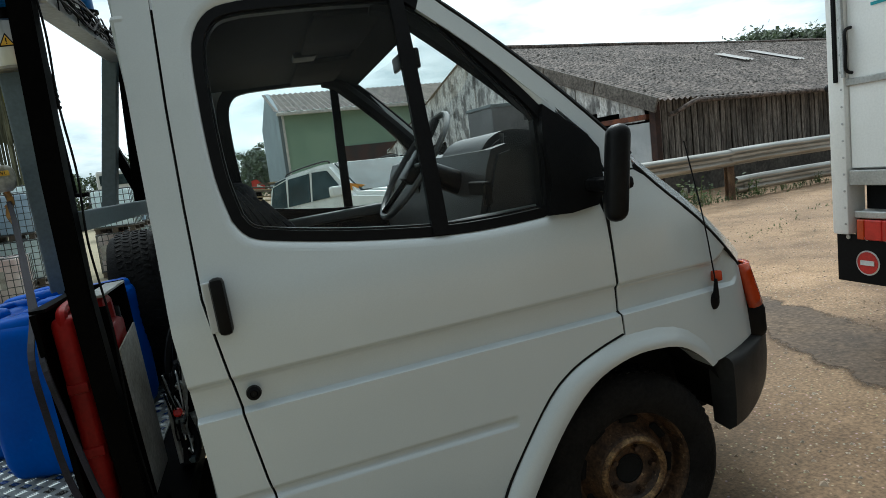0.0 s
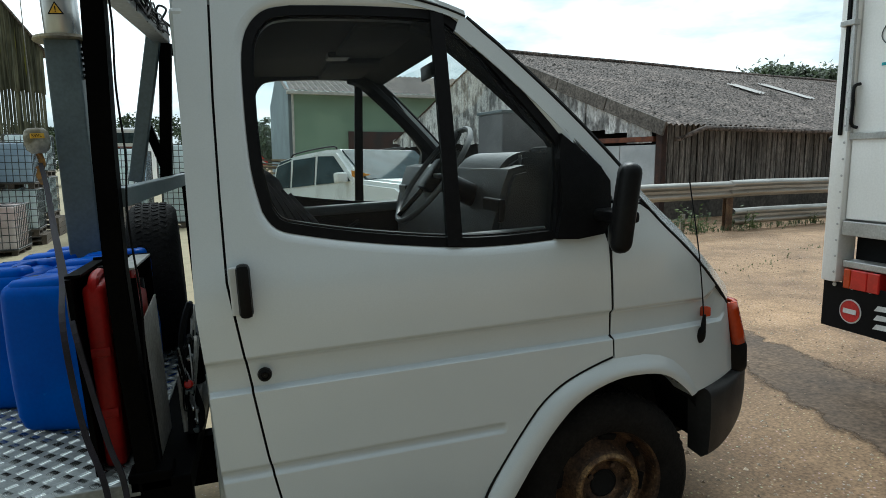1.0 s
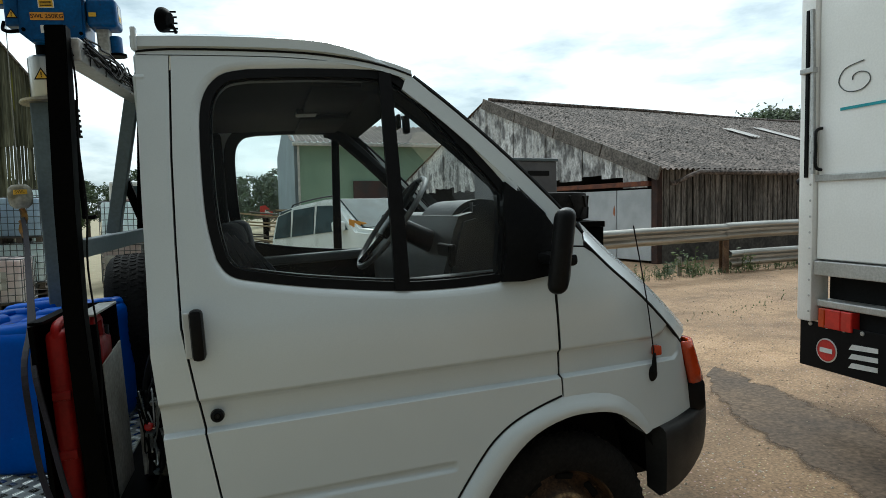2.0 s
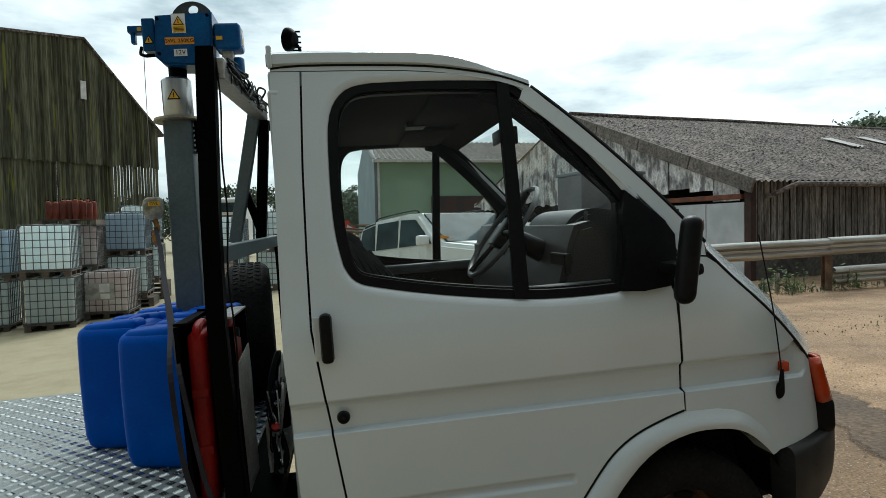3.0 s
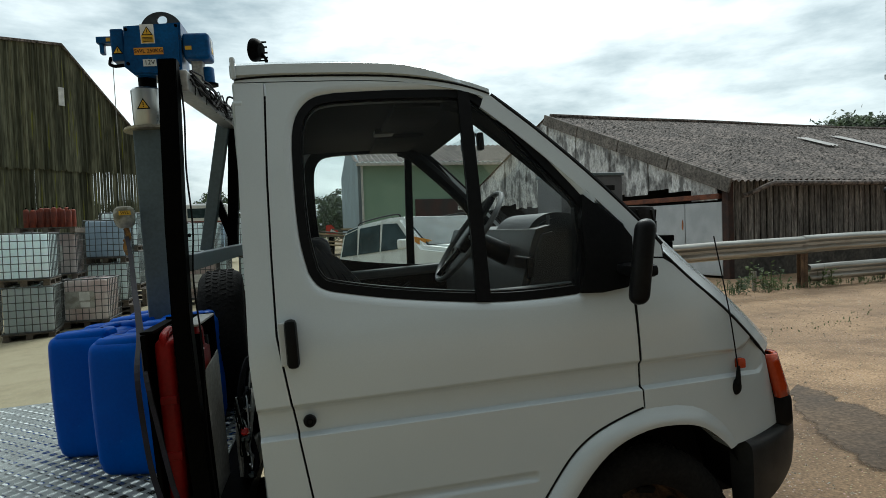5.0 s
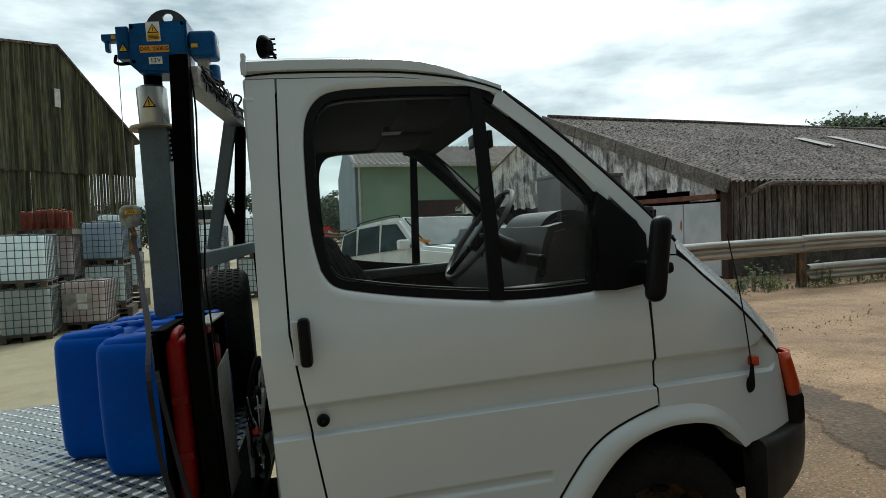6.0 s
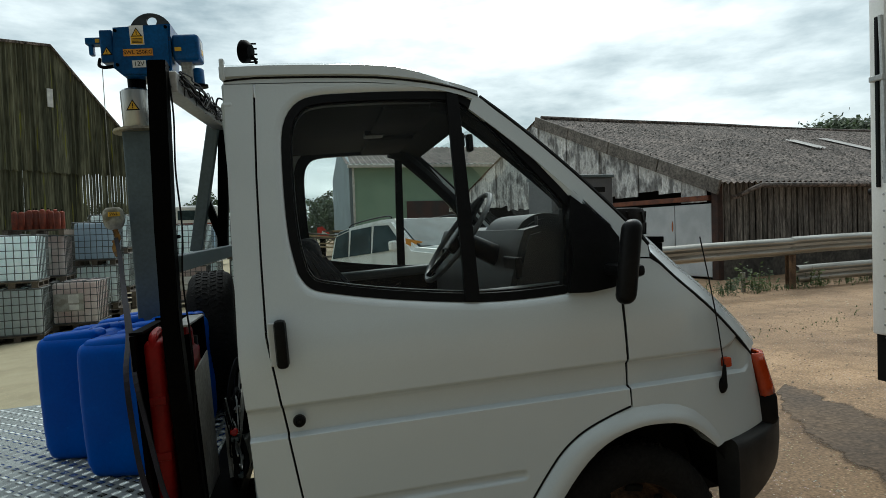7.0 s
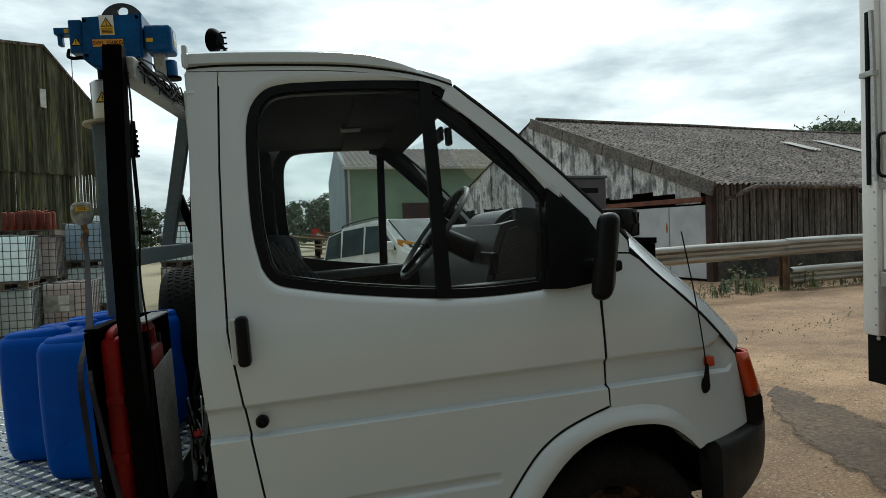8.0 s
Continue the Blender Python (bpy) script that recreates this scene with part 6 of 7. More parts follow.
drum_mesh(first, 0.25, 0.27, 0.46)
for x, y, a in ((-0.472, 0.79, -15), (-0.215, 0.87, -17), (-0.40, 1.13, -12)):
    copy_thing(first, SLOPE @ pose(x, y, DECK, 0, 0, a))

def jerrycan(label, x, y, w, d, h, grip):
    """A flat fuel can with a moulded grip at its top edge; grip: how far the grip stands up."""
    ob = on_van("jerrycan", label, "jerrycan", x, y, DECK, 3)
    bm = bmesh.new()
    box(bm, (0, 0, 0), (w, d, h - grip), 0.017, seg=3)
    part("body", bm, REDPLASTIC, ob, smooth=True)
    for z in (h * 0.30, h * 0.62):
        bm = bmesh.new()
        box(bm, (0.004, -0.0035, z - 0.012), (w - 0.004, 0.004, z + 0.012), 0.003)
        part("moulded_rib", bm, REDPLASTIC, ob, smooth=True)
    bm = bmesh.new()
    hose(bm, [(w / 2, d * 0.05, h - grip - 0.02), (w / 2, d * 0.1, h - 0.012), (w / 2, d * 0.4, h - 0.004), (w / 2, d * 0.62, h - 0.012), (w / 2, d * 0.66, h - grip - 0.02)], 0.013, 8, 5)
    part("handle", bm, REDPLASTIC, ob, smooth=True)
    bm = lathe([(0.02, 0), (0.02, 0.03), (0.0005, 0.03)], 16, Matrix.Translation((w / 2, d * 0.84, h - grip - 0.01)))
    part("cap", bm, PLASTIC, ob, smooth=True)
    return ob
jerrycan("red plastic fuel can in a black steel holder", -0.099, 0.10, 0.052, 0.22, 0.49, 0.018)
jerrycan("red plastic fuel can in a galvanised sheet holder", -0.022, 0.14, 0.042, 0.17, 0.485, 0.055)

def holders():
    ob = thing("can_holder", "black steel holder for a fuel can", "holder", SLOPE)
    bm = bmesh.new()
    bar(bm, (-0.106, 0.08, DECK), (-0.114, 0.08, 1.215), 0.012, 0.03, up=(0, 1, 0))
    part("upright", bm, BLACKSTEEL, ob)
    bm = bx((-0.120, 0.09, DECK), (-0.114, 0.34, 1.215), 0.002)
    part("side_plate", bm, BLACKSTEEL, ob)
    bm = bx((-0.12, 0.342, DECK), (0.024, 0.348, 1.23), 0.002)
    part("back_plate", bm, BLACKSTEEL, ob)
    bm = bx((-0.030, 0.09, DECK), (-0.026, 0.335, 1.2), 0.001)
    part("side_plate", bm, BLACKSTEEL, ob)
    bm = slab([(-0.124, 0.08), (-0.09, 0.08), (-0.092, 0.34), (-0.12, 0.34)], 1.216, 1.223, axis="z")
    part("top_flange", bm, BLACKSTEEL, ob)
    ob = thing("can_holder", "grey galvanised sheet holder for a fuel can", "holder", SLOPE)
    bm = slab([(-0.024, DECK), (0.034, DECK), (0.026, 1.2), (-0.024, 1.2)], 0.10, 0.106)
    part("front_plate", bm, BLACKSTEEL, ob)
    bm = slab([(0.108, DECK), (0.32, DECK), (0.32, 1.115), (0.108, 1.09)], 0.026, 0.03, axis="x")
    part("side_plate", bm, GALV, ob, "grey sheet with slanted top")
    bm = bx((-0.022, 0.09, 1.222), (0.026, 0.34, 1.228), 0.001)
    part("top_flange", bm, GALV, ob)
    bm = bx((-0.03, 0.0, DECK - 0.03), (0.07, 0.07, DECK + 0.02), 0.006)
    part("foot", bm, BLACKSTEEL, ob)
holders()

def spare_wheel():
    m = SLOPE @ pose(-0.09, 1.22, DECK + 0.302, 0, 0, 6) @ pose(0, 0, 0, 0, 90, 0)
    w = wheel(None, m, "spare_wheel")
    tagged(w, "spare wheel with worn tyre standing behind the cab", "wheel")
spare_wheel()

def clutter():
    # pump and hoses tucked behind the cab
    ob = on_van("pump", "small metal pump with hoses behind the cab", "pump", 0.088, 0.32, DECK)
    bm = bx((-0.02, 0.0, 0.0), (0.035, 0.16, 0.10), 0.008)
    part("body", bm, GALV, ob)
    bm = lathe([(0.0005, 0), (0.03, 0), (0.03, 0.1), (0.02, 0.11), (0.0005, 0.11)], 16, Matrix.Translation((0.01, 0.08, 0.10)))
    part("motor", bm, BLACKSTEEL, ob, smooth=True)
    rnd = random.Random(8)
    for k in range(6):
        bm = bmesh.new()
        pts = [(0.02 * rnd.uniform(-1, 1.6), -0.1 + 0.06 * q + 0.03 * rnd.random(), 0.05 + 0.3 * rnd.random()) for q in range(6)]
        pts[0] = (pts[0][0], pts[0][1], 0.01)
        pts[-1] = (pts[-1][0], pts[-1][1], 0.01)
        hose(bm, pts, 0.006 + 0.004 * rnd.random(), 6, 5)
        part("hose", bm, RUBBER if k % 2 else GALV, ob, smooth=True)
    for k in range(9):
        bm = bmesh.new()
        pts = [(0.035 * rnd.random() - 0.01, -0.16 + 0.05 * q + 0.04 * rnd.random(), 0.02 + 0.26 * rnd.random()) for q in range(5)]
        hose(bm, pts, 0.0025, 5, 6)
        part("wire", bm, RUBBER if k % 3 else STEEL, ob, smooth=True)
    for k, (y, z) in enumerate(((-0.12, 0.13), (-0.06, 0.05), (-0.1, 0.01), (-0.02, 0.19))):
        part("bracket", bx((0.004, y, z), (0.026, y + 0.05, z + 0.014), 0.003), STEEL if k % 2 else GREYSTEEL, ob)
    part("connector", lathe([(0.0005, 0), (0.012, 0), (0.012, 0.03), (0.008, 0.034), (0.0005, 0.034)], 12, Matrix.Translation((0.015, -0.09, 0.15)) @ pose(0, 0, 0, 70, 0, 0)), REDLENS, ob, smooth=True)
    # work lamp on the cab roof
    ob = thing("work_lamp", "round black work lamp on the cab roof", "lamp", SLOPE @ pose(0.212, 0.5, 2.02) @ Matrix.Diagonal((0.8, 0.8, 0.8, 1)))
    bm = bmesh.new()
    hose(bm, [(0.03, 0, -0.05), (0.045, 0, 0.03), (0.03, 0, 0.07)], 0.006, 6, 4)
    box(bm, (-0.02, -0.02, -0.02), (0.05, 0.02, -0.005), 0.003)
    part("bracket", bm, BLACKSTEEL, ob)
    bm = lathe([(0.0005, -0.028), (0.03, -0.026), (0.045, -0.008), (0.048, 0.0), (0.048, 0.012), (0.042, 0.014), (0.040, 0.006), (0.0005, 0.004)], 28, Matrix.Translation((0.005, 0, 0.085)) @ pose(0, 0, 0, 0, -80, -25))
    part("housing", bm, BLACKSTEEL, ob, smooth=True)
    bm = bmesh.new()
    for k in range(5):
        a = math.radians(-60 + 30 * k)
        rod(bm, (0.05, 0.045 * math.cos(a), 0.085 + 0.045 * math.sin(a)), (-0.01, 0.045 * math.cos(a), 0.085 + 0.045 * math.sin(a)), 0.004, 6)
    part("cooling_fin", bm, BLACKSTEEL, ob)
clutter()

# ---- tank containers in cages ----
def tank_container(m, tank, label, plate=False):
    k = 0.87
    ob = thing("tank_container", label, "tank", m @ Matrix.Diagonal((k, k, k, 1)), "caged tanks in the yard")
    bm = bmesh.new()
    box(bm, (-0.46, -0.56, 0.16), (0.46, 0.56, 1.12), 0.06, seg=3)
    part("tank", bm, tank, ob, smooth=True)
    bm = lathe([(0.09, 0), (0.09, 0.035), (0.0005, 0.035)], 16, Matrix.Translation((0, 0, 1.12)))
    part("cap", bm, tank, ob)
    bm = bmesh.new()
    ring = [(x, y, 0.17) for x, y in ((0, -0.59), (0.47, -0.59), (0.49, -0.57), (0.49, 0.57), (0.47, 0.59), (-0.47, 0.59), (-0.49, 0.57), (-0.49, -0.57), (-0.47, -0.59), (0, -0.59))]
    hose(bm, ring, 0.016, 5, 1)
    cage = part("cage", bm, CAGE, ob, "galvanised tube cage")
    bm = bmesh.new()
    hose(bm, [(x, y, 1.13) for x, y, z in ring], 0.016, 5, 1)
    part("top_rail", bm, CAGE, cage)
    def cage_bar(p, q, r):
        bm = bmesh.new()
        rod(bm, p, q, r, 5)
        part("bar", bm, CAGE, cage)
    for s in (-1, 1):
        for z in (0.33, 0.49, 0.65, 0.81, 0.97):
            cage_bar((-0.49, s * 0.59, z), (0.49, s * 0.59, z), 0.0095)
            cage_bar((s * 0.49, -0.59, z), (s * 0.49, 0.59, z), 0.0095)
        for i in range(8):
            x = -0.49 + 0.98 * i / 7
            cage_bar((x, s * 0.595, 0.15), (x, s * 0.595, 1.13), 0.0095)
        for i in range(1, 8):
            y = -0.59 + 1.18 * i / 8
            cage_bar((s * 0.495, y, 0.15), (s * 0.495, y, 1.13), 0.0095)
    for x in (-0.2, 0.2):
        cage_bar((x, -0.59, 1.145), (x, 0.59, 1.145), 0.013)
    bm = bmesh.new()
    for x in (-0.42, 0.0, 0.42):
        box(bm, (x - 0.07, -0.58, 0), (x + 0.07, 0.58, 0.02))
        for y in (-0.53, 0, 0.53):
            box(bm, (x - 0.06, y - 0.05, 0.02), (x + 0.06, y + 0.05, 0.12))
    box(bm, (-0.5, -0.6, 0.12), (0.5, 0.6, 0.145))
    part("pallet", bm, PALLET, ob)
    if plate:
        bm = bx((-0.42, -0.612, 0.45), (0.2, -0.607, 0.86), 0.002)
        part("label_plate", bm, GALV, ob, "bare metal label plate")
        bm = bx((-0.12, -0.616, 0.64), (0.1, -0.613, 0.84))
        box(bm, (-0.1, -0.616, 0.48), (0.1, -0.613, 0.6))
        part("label", bm, LABELW, ob)
    return ob
HT = 1.15 * 0.87
protos = {}
def tank_at(x, y, level, kind, turn, dz=0.0):
    z = ground_z(x, y) + level * HT + dz
    m = pose(x, y, z, 0, 0, turn)
    if kind in protos:
        copy_thing(protos[kind], m @ Matrix.Diagonal((1, 1, 1, 1)))
    else:
        protos[kind] = tank_container(m, *{"clear": (POLY, "white translucent tank in a galvanised cage on a pallet"), "blue": (POLYBLUE, "blue tinted tank in a galvanised cage on a pallet"), "pink": (POLYPINK, "stained tank with metal label plate in a steel cage", True)}[kind])
def pallet(m, label="dirty wooden pallet under a caged tank", group="pallets"):
    ob = thing("pallet", label, "pallet", m, group)
    for k in range(6):
        part("deck_board", bx((-0.55, -0.48 + k * 0.17, 0.1), (0.55, -0.37 + k * 0.17, 0.122)), PALLET, ob)
    for x in (-0.5, 0, 0.5):
        part("bearer", bx((x - 0.05, -0.48, 0), (x + 0.05, 0.48, 0.1)), PALLET, ob)
    return ob
for x, y, lv, kind, a, dz in [
        (-5.34, 11.63, 0, "clear", 13, 0), (-5.37, 11.63, 1, "clear", 11, 0), (-6.66, 12.0, 0, "clear", 12, 0), (-6.63, 12.0, 1, "blue", 14, 0),
        (-4.65, 12.72, 0, "pink", 4, 0), (-5.45, 13.2, 1, "pink", 10, 0), (-5.48, 13.2, 0, "clear", 10, 0),
        (-4.8, 14.4, 0, "clear", 8, 0.244), (-4.8, 14.4, 1, "blue", 6, 0.244), (-5.0, 16.2, 0, "clear", 5, 0.488), (-5.02, 16.2, 1, "clear", 5, 0.488),
        (-2.9, 15.0, 0, "pink", 4, 0), (-2.85, 15.0, 1, "clear", -3, 0), (-1.5, 15.2, 0, "clear", 2, 0), (-1.55, 15.2, 1, "clear", 0, 0), (-3.0, 17.5, 1, "blue", 0, 0), (-3.0, 17.5, 0, "clear", 0, 0),
        (-8.0, 12.4, 0, "clear", 0, 0), (-8.0, 12.4, 1, "clear", -4, 0)]:
    tank_at(x, y, lv, kind, a, dz)
    if dz and not lv:
        for k in range(int(dz / 0.122 + 0.5)):
            pallet(pose(x, y, ground_z(x, y) + k * 0.122, 0, 0, a))

TOP = ground_z(-5.45, 13.2) + 2 * HT
pallet(pose(-5.53, 13.1, TOP + 0.002, 0, 0, 8), "dirty wooden pallet carrying red bottles on a caged tank")
rnd = random.Random(3)
def red_bottle(x, y, z, h):
    ob = thing("gas_bottle", "red painted steel bottle standing on a pallet", "bottle", pose(x, y, z), "red bottles on a pallet")
    part("body", lathe([(0.0005, 0), (0.05, 0), (0.055, 0.02), (0.055, h * 0.84), (0.045, h * 0.92), (0.02, h * 0.95), (0.0005, h * 0.95)], 14), REDPAINT, ob, smooth=True)
    part("valve", lathe([(0.012, 0), (0.014, h * 0.1), (0.0005, h * 0.1)], 8, Matrix.Translation((0, 0, h * 0.93))), BLACKSTEEL, ob)
for i in range(7):
    for j in range(2):
        red_bottle(-5.93 + i * 0.128 + 0.03 * rnd.random(), 12.88 + 0.02 * i + 0.25 * j + 0.05 * rnd.random(), TOP + 0.124, 0.38 + 0.08 * rnd.random())

# ---- white off-road car ----
def car():
    ob = thing("car", "white off-road car with roof rails parked in the yard", "car", pose(2.07, 8.57, ground_z(2.07, 8.57), 0, -4.7, -65.8) @ Matrix.Diagonal((0.935, 0.935, 0.935, 1)))
    prof = [(-2.1, 0.45), (-2.15, 0.95), (-2.1, 1.12), (-2.0, 1.55), (-1.88, 1.66), (-1.2, 1.705), (-0.2, 1.71), (0.25, 1.68), (0.95, 1.14), (1.9, 1.02), (2.1, 0.9), (2.12, 0.45)]
    def narrow(bm):
        for v in bm.verts:
            if v.co.z > 1.14:
                v.co.y *= 1 - 0.2 * (v.co.z - 1.14)
        return bm
    part("body", narrow(slab([(x, z) for x, z in prof], -0.88, 0.88, bevel=0.06)), CARWHITE, ob, smooth=True)
    for s in (-1, 1):
        y0, y1 = (0.872, 0.888) if s > 0 else (-0.888, -0.872)
        for pts in ([(-1.95, 1.14), (-1.87, 1.56), (-1.35, 1.62), (-1.3, 1.14)], [(-1.22, 1.14), (-1.25, 1.63), (-0.45, 1.62), (-0.42, 1.14)], [(-0.34, 1.14), (-0.36, 1.62), (0.15, 1.58), (0.72, 1.14)]):
            part("side_window", narrow(slab(pts, y0, y1)), TINTGLASS, ob)
        part("roof_window", narrow(slab([(-1.82, 1.585), (-1.76, 1.64), (-1.36, 1.665), (-1.34, 1.645)], y0, y1)), TINTGLASS, ob)
        bm = bmesh.new()
        hose(bm, [(-1.5, s * 0.7, 1.68), (-1.4, s * 0.7, 1.745), (-0.7, s * 0.7, 1.765), (0.0, s * 0.7, 1.75), (0.1, s * 0.7, 1.69)], 0.014, 6, 4)
        part("roof_rail", bm, PLASTIC, ob, smooth=True)
        part("wing_mirror", bx((0.55, s * 0.98 - 0.1, 1.12), (0.68, s * 0.98 + 0.1, 1.28), 0.03), CARWHITE, ob)
        for x in (-1.35, 1.35):
            part("tyre", lathe([(0.2, -0.11), (0.33, -0.11), (0.36, -0.08), (0.36, 0.08), (0.33, 0.11), (0.2, 0.11)], 28, Matrix.Translation((x, s * 0.8, 0.36)) @ pose(0, 0, 0, 90, 0, 0)), TYRE, ob, smooth=True)
            part("rim", lathe([(0.21, -0.1), (0.2, 0.1), (0.0005, 0.1)], 20, Matrix.Translation((x, s * 0.81, 0.36)) @ pose(0, 0, 0, 90 if s < 0 else -90, 0, 0)), ALU, ob)
    part("windscreen", slab([(0.30, 1.655), (0.33, 1.668), (0.97, 1.16), (0.93, 1.15)], -0.74, 0.74), TINTGLASS, ob)
    part("bonnet", slab([(0.98, 1.13), (1.2, 1.14), (1.9, 1.05), (2.0, 0.98), (1.9, 0.95), (1.0, 1.05)], -0.72, 0.72, bevel=0.03), CARWHITE, ob, smooth=True)
    part("grille", bx((2.08, -0.55, 0.62), (2.14, 0.55, 0.86), 0.02), PLASTIC, ob)
    for s in (-1, 1):
        part("headlight", bx((2.06, s * 0.7 - 0.13, 0.66), (2.135, s * 0.7 + 0.13, 0.84), 0.03), ALU, ob)
    part("bumper", bx((2.02, -0.86, 0.38), (2.2, 0.86, 0.6), 0.05), PLASTIC, ob)
    for x in (-1.3, -0.9):
        part("roof_fitting", bx((x - 0.025, -0.3, 1.69), (x + 0.025, -0.25, 1.79), 0.01), PLASTIC, ob)
    bm = slab([(0, -0.085), (0.3, 0), (0, 0.085)], -0.004, 0.004)
    bmesh.ops.transform(bm, matrix=Matrix.Translation((0.75, -0.86, 1.22)) @ pose(0, 0, 0, 0, 0, 40), verts=bm.verts)
    part("pennant", bm, ORANGE, ob, "orange triangular pennant")
car()

# ---- box truck ----
def box_truck():
    tx, ty = 3.4, 1.25
    ob = thing("box_truck", "white box truck seen from behind with mud flaps", "truck", pose(tx, ty, ground_z(4, 0)))
    g = ground_z(4, 0)
    def y(v):
        return v - ty
    def z(v):
        return v - g
    W = 2.3
    part("box_body", bx((0.06, y(ty - W), z(1.07)), (5.2, y(ty - 0.02), z(3.1)), 0.01), BOXWHITE, ob, "white panelled box body")
    bm = bx((-0.03, y(1.175), z(0.8)), (0.10, y(1.275), z(3.12)), 0.012)
    part("corner_post", bm, BOXWHITE, ob, "white corner post with rivets", smooth=True)
    bm = bx((-0.03, y(ty - W - 0.03), z(0.8)), (0.10, y(ty - W + 0.07), z(3.12)), 0.012)
    part("corner_post", bm, BOXWHITE, ob)
    bm = bx((-0.045, y(1.205), z(1.62)), (-0.03, y(1.225), z(2.55)), 0.003)
    part("door_seal", bm, PLASTIC, ob)
    for zz, hh in ((1.16, 1.60), (1.63, 3.05)):
        part("rear_door", bx((0.0, y(ty - W + 0.08), z(zz)), (0.05, y(1.17), z(hh)), 0.006), BOXWHITE, ob, "white tailboard panel")
    part("door_rail", bx((-0.015, y(ty - W + 0.08), z(1.595)), (0.03, y(1.185), z(1.632)), 0.004), ALU, ob)
    part("sill", bx((-0.02, y(ty - W + 0.08), z(1.07)), (0.06, y(1.17), z(1.15)), 0.004), ALU, ob, "grey sill rail")
    # near-black sheet in place of the shaded hollow below the sill
    part("recess", bx((0.10, y(ty - W + 0.08), z(0.82)), (0.14, y(1.17), z(1.07))), DARK, ob)
    part("lamp_shelf", bx((0.0, y(0.6), z(0.89)), (0.10, y(1.165), z(0.93)), 0.006), ALU, ob)
    for k, (a, b, m) in enumerate(((1.10, 1.145, AMBER), (1.0, 1.10, REDLENS), (0.93, 1.0, REDLENS))):
        part("tail_lamp", bx((-0.01, y(a), z(0.775)), (0.05, y(b), z(0.885)), 0.006), m, ob, "orange and red tail lamp")
    part("bracket", bx((0.05, y(0.5), z(0.77)), (0.09, y(1.2), z(0.89))), DARK, ob)
    flap = part("mud_flap", bx((0.0, y(0.3), z(0.535)), (0.012, y(1.275), z(0.80)), 0.002), RUBBER, ob, "black rubber mud flap with road signs")
    def disc(r, off, m):
        bm = lathe([(0.0005, 0), (r, 0), (r, 0.002)], 32, Matrix.Translation((-off, y(1.09), z(0.65))) @ pose(0, 0, 0, 0, -90, 0))
        return part("no_entry_disc", bm, m, flap)
    disc(0.068, 0.001, LABELW)
    disc(0.06, 0.0035, mat("sign_red", (0.55, 0.025, 0.02), 0.5))
    part("no_entry_bar", bx((-0.0085, y(1.05), z(0.637)), (-0.0055, y(1.13), z(0.663))), LABELW, flap)
    for k in range(3):
        bm = slab([(y(0.95), z(0.585 + k * 0.05)), (y(0.93), z(0.615 + k * 0.05)), (y(0.78), z(0.622 + k * 0.05)), (y(0.78), z(0.597 + k * 0.05))], -0.004, -0.001, axis="x")
        part("chevron", bm, LABELW, flap)
    for k in range(4):
        part("bolt", lathe([(0.0005, -0.006), (0.012, -0.005), (0.013, 0)], 10, Matrix.Translation((-0.002, y(1.2 - k * 0.11), z(0.785))) @ pose(0, 0, 0, 0, 90, 0)), ALU, flap)
    for k in range(14):
        part("rivet", lathe([(0.0005, -0.003), (0.006, -0.002), (0.007, 0)], 8, Matrix.Translation((-0.031, y(1.19), z(0.86 + k * 0.09))) @ pose(0, 0, 0, 0, 90, 0)), ALU, ob)
    bm = bmesh.new()
    hose(bm, [(-0.01, y(1.14), z(1.66)), (-0.05, y(1.14), z(1.68)), (-0.055, y(1.135), z(1.78)), (-0.05, y(1.14), z(1.87)), (-0.01, y(1.14), z(1.89))], 0.009, 8, 4)
    part("grab_handle", bm, PLASTIC, ob, "black grab handle", smooth=True)
    bm = bmesh.new()
    hose(bm, [(-0.038, y(1.19), z(2.55)), (-0.04, y(1.175), z(2.2)), (-0.04, y(1.165), z(1.64))], 0.012, 8, 4)
    part("lock_rod", bm, ALU, ob, smooth=True)
    part("latch", bx((-0.06, y(1.16), z(2.2)), (-0.02, y(1.25), z(2.23)), 0.004), ALU, ob)
    part("buffer", lathe([(0.0005, -0.03), (0.02, -0.028), (0.025, 0)], 14, Matrix.Translation((0.0, y(1.275), z(1.60))) @ pose(0, 0, 0, 90, 0, 0)), RUBBER, ob, smooth=True)
    part("painted_stripe", bx((-0.0055, y(0.4), z(1.97)), (0.0, y(1.03), z(1.985))), mat("teal_paint", (0.02, 0.33, 0.38), 0.5), ob, "thin teal painted line")
    bm = bmesh.new()
    for k in range(1):
        spiral = [(-0.004, y(0.93 + (0.03 + 0.012 * a) * math.cos(a * 0.9)), z(2.12 + (0.02 + 0.008 * a) * math.sin(a * 0.9))) for a in range(10)]
        hose(bm, spiral, 0.003, 5, 4)
    part("painted_scroll", bm, CAGE, ob)
    for x, s in ((0.9, 1), (0.9, -1), (3.8, 1), (3.8, -1)):
        part("tyre", lathe([(0.2, -0.1), (0.36, -0.1), (0.4, -0.06), (0.4, 0.06), (0.36, 0.1), (0.2, 0.1)], 28, Matrix.Translation((x, y(ty - 0.2 if s > 0 else ty - W + 0.2), 0.4)) @ pose(0, 0, 0, 90, 0, 0)), TYRE, ob, smooth=True)
    part("chassis", bx((0.15, y(ty - W + 0.5), z(0.75)), (6.4, y(ty - 0.5), z(1.07))), DARK, ob)
    part("cab", bx((5.25, y(ty - W + 0.1), z(0.75)), (6.7, y(ty - 0.1), z(2.5)), 0.1), BOXWHITE, ob)
box_truck()

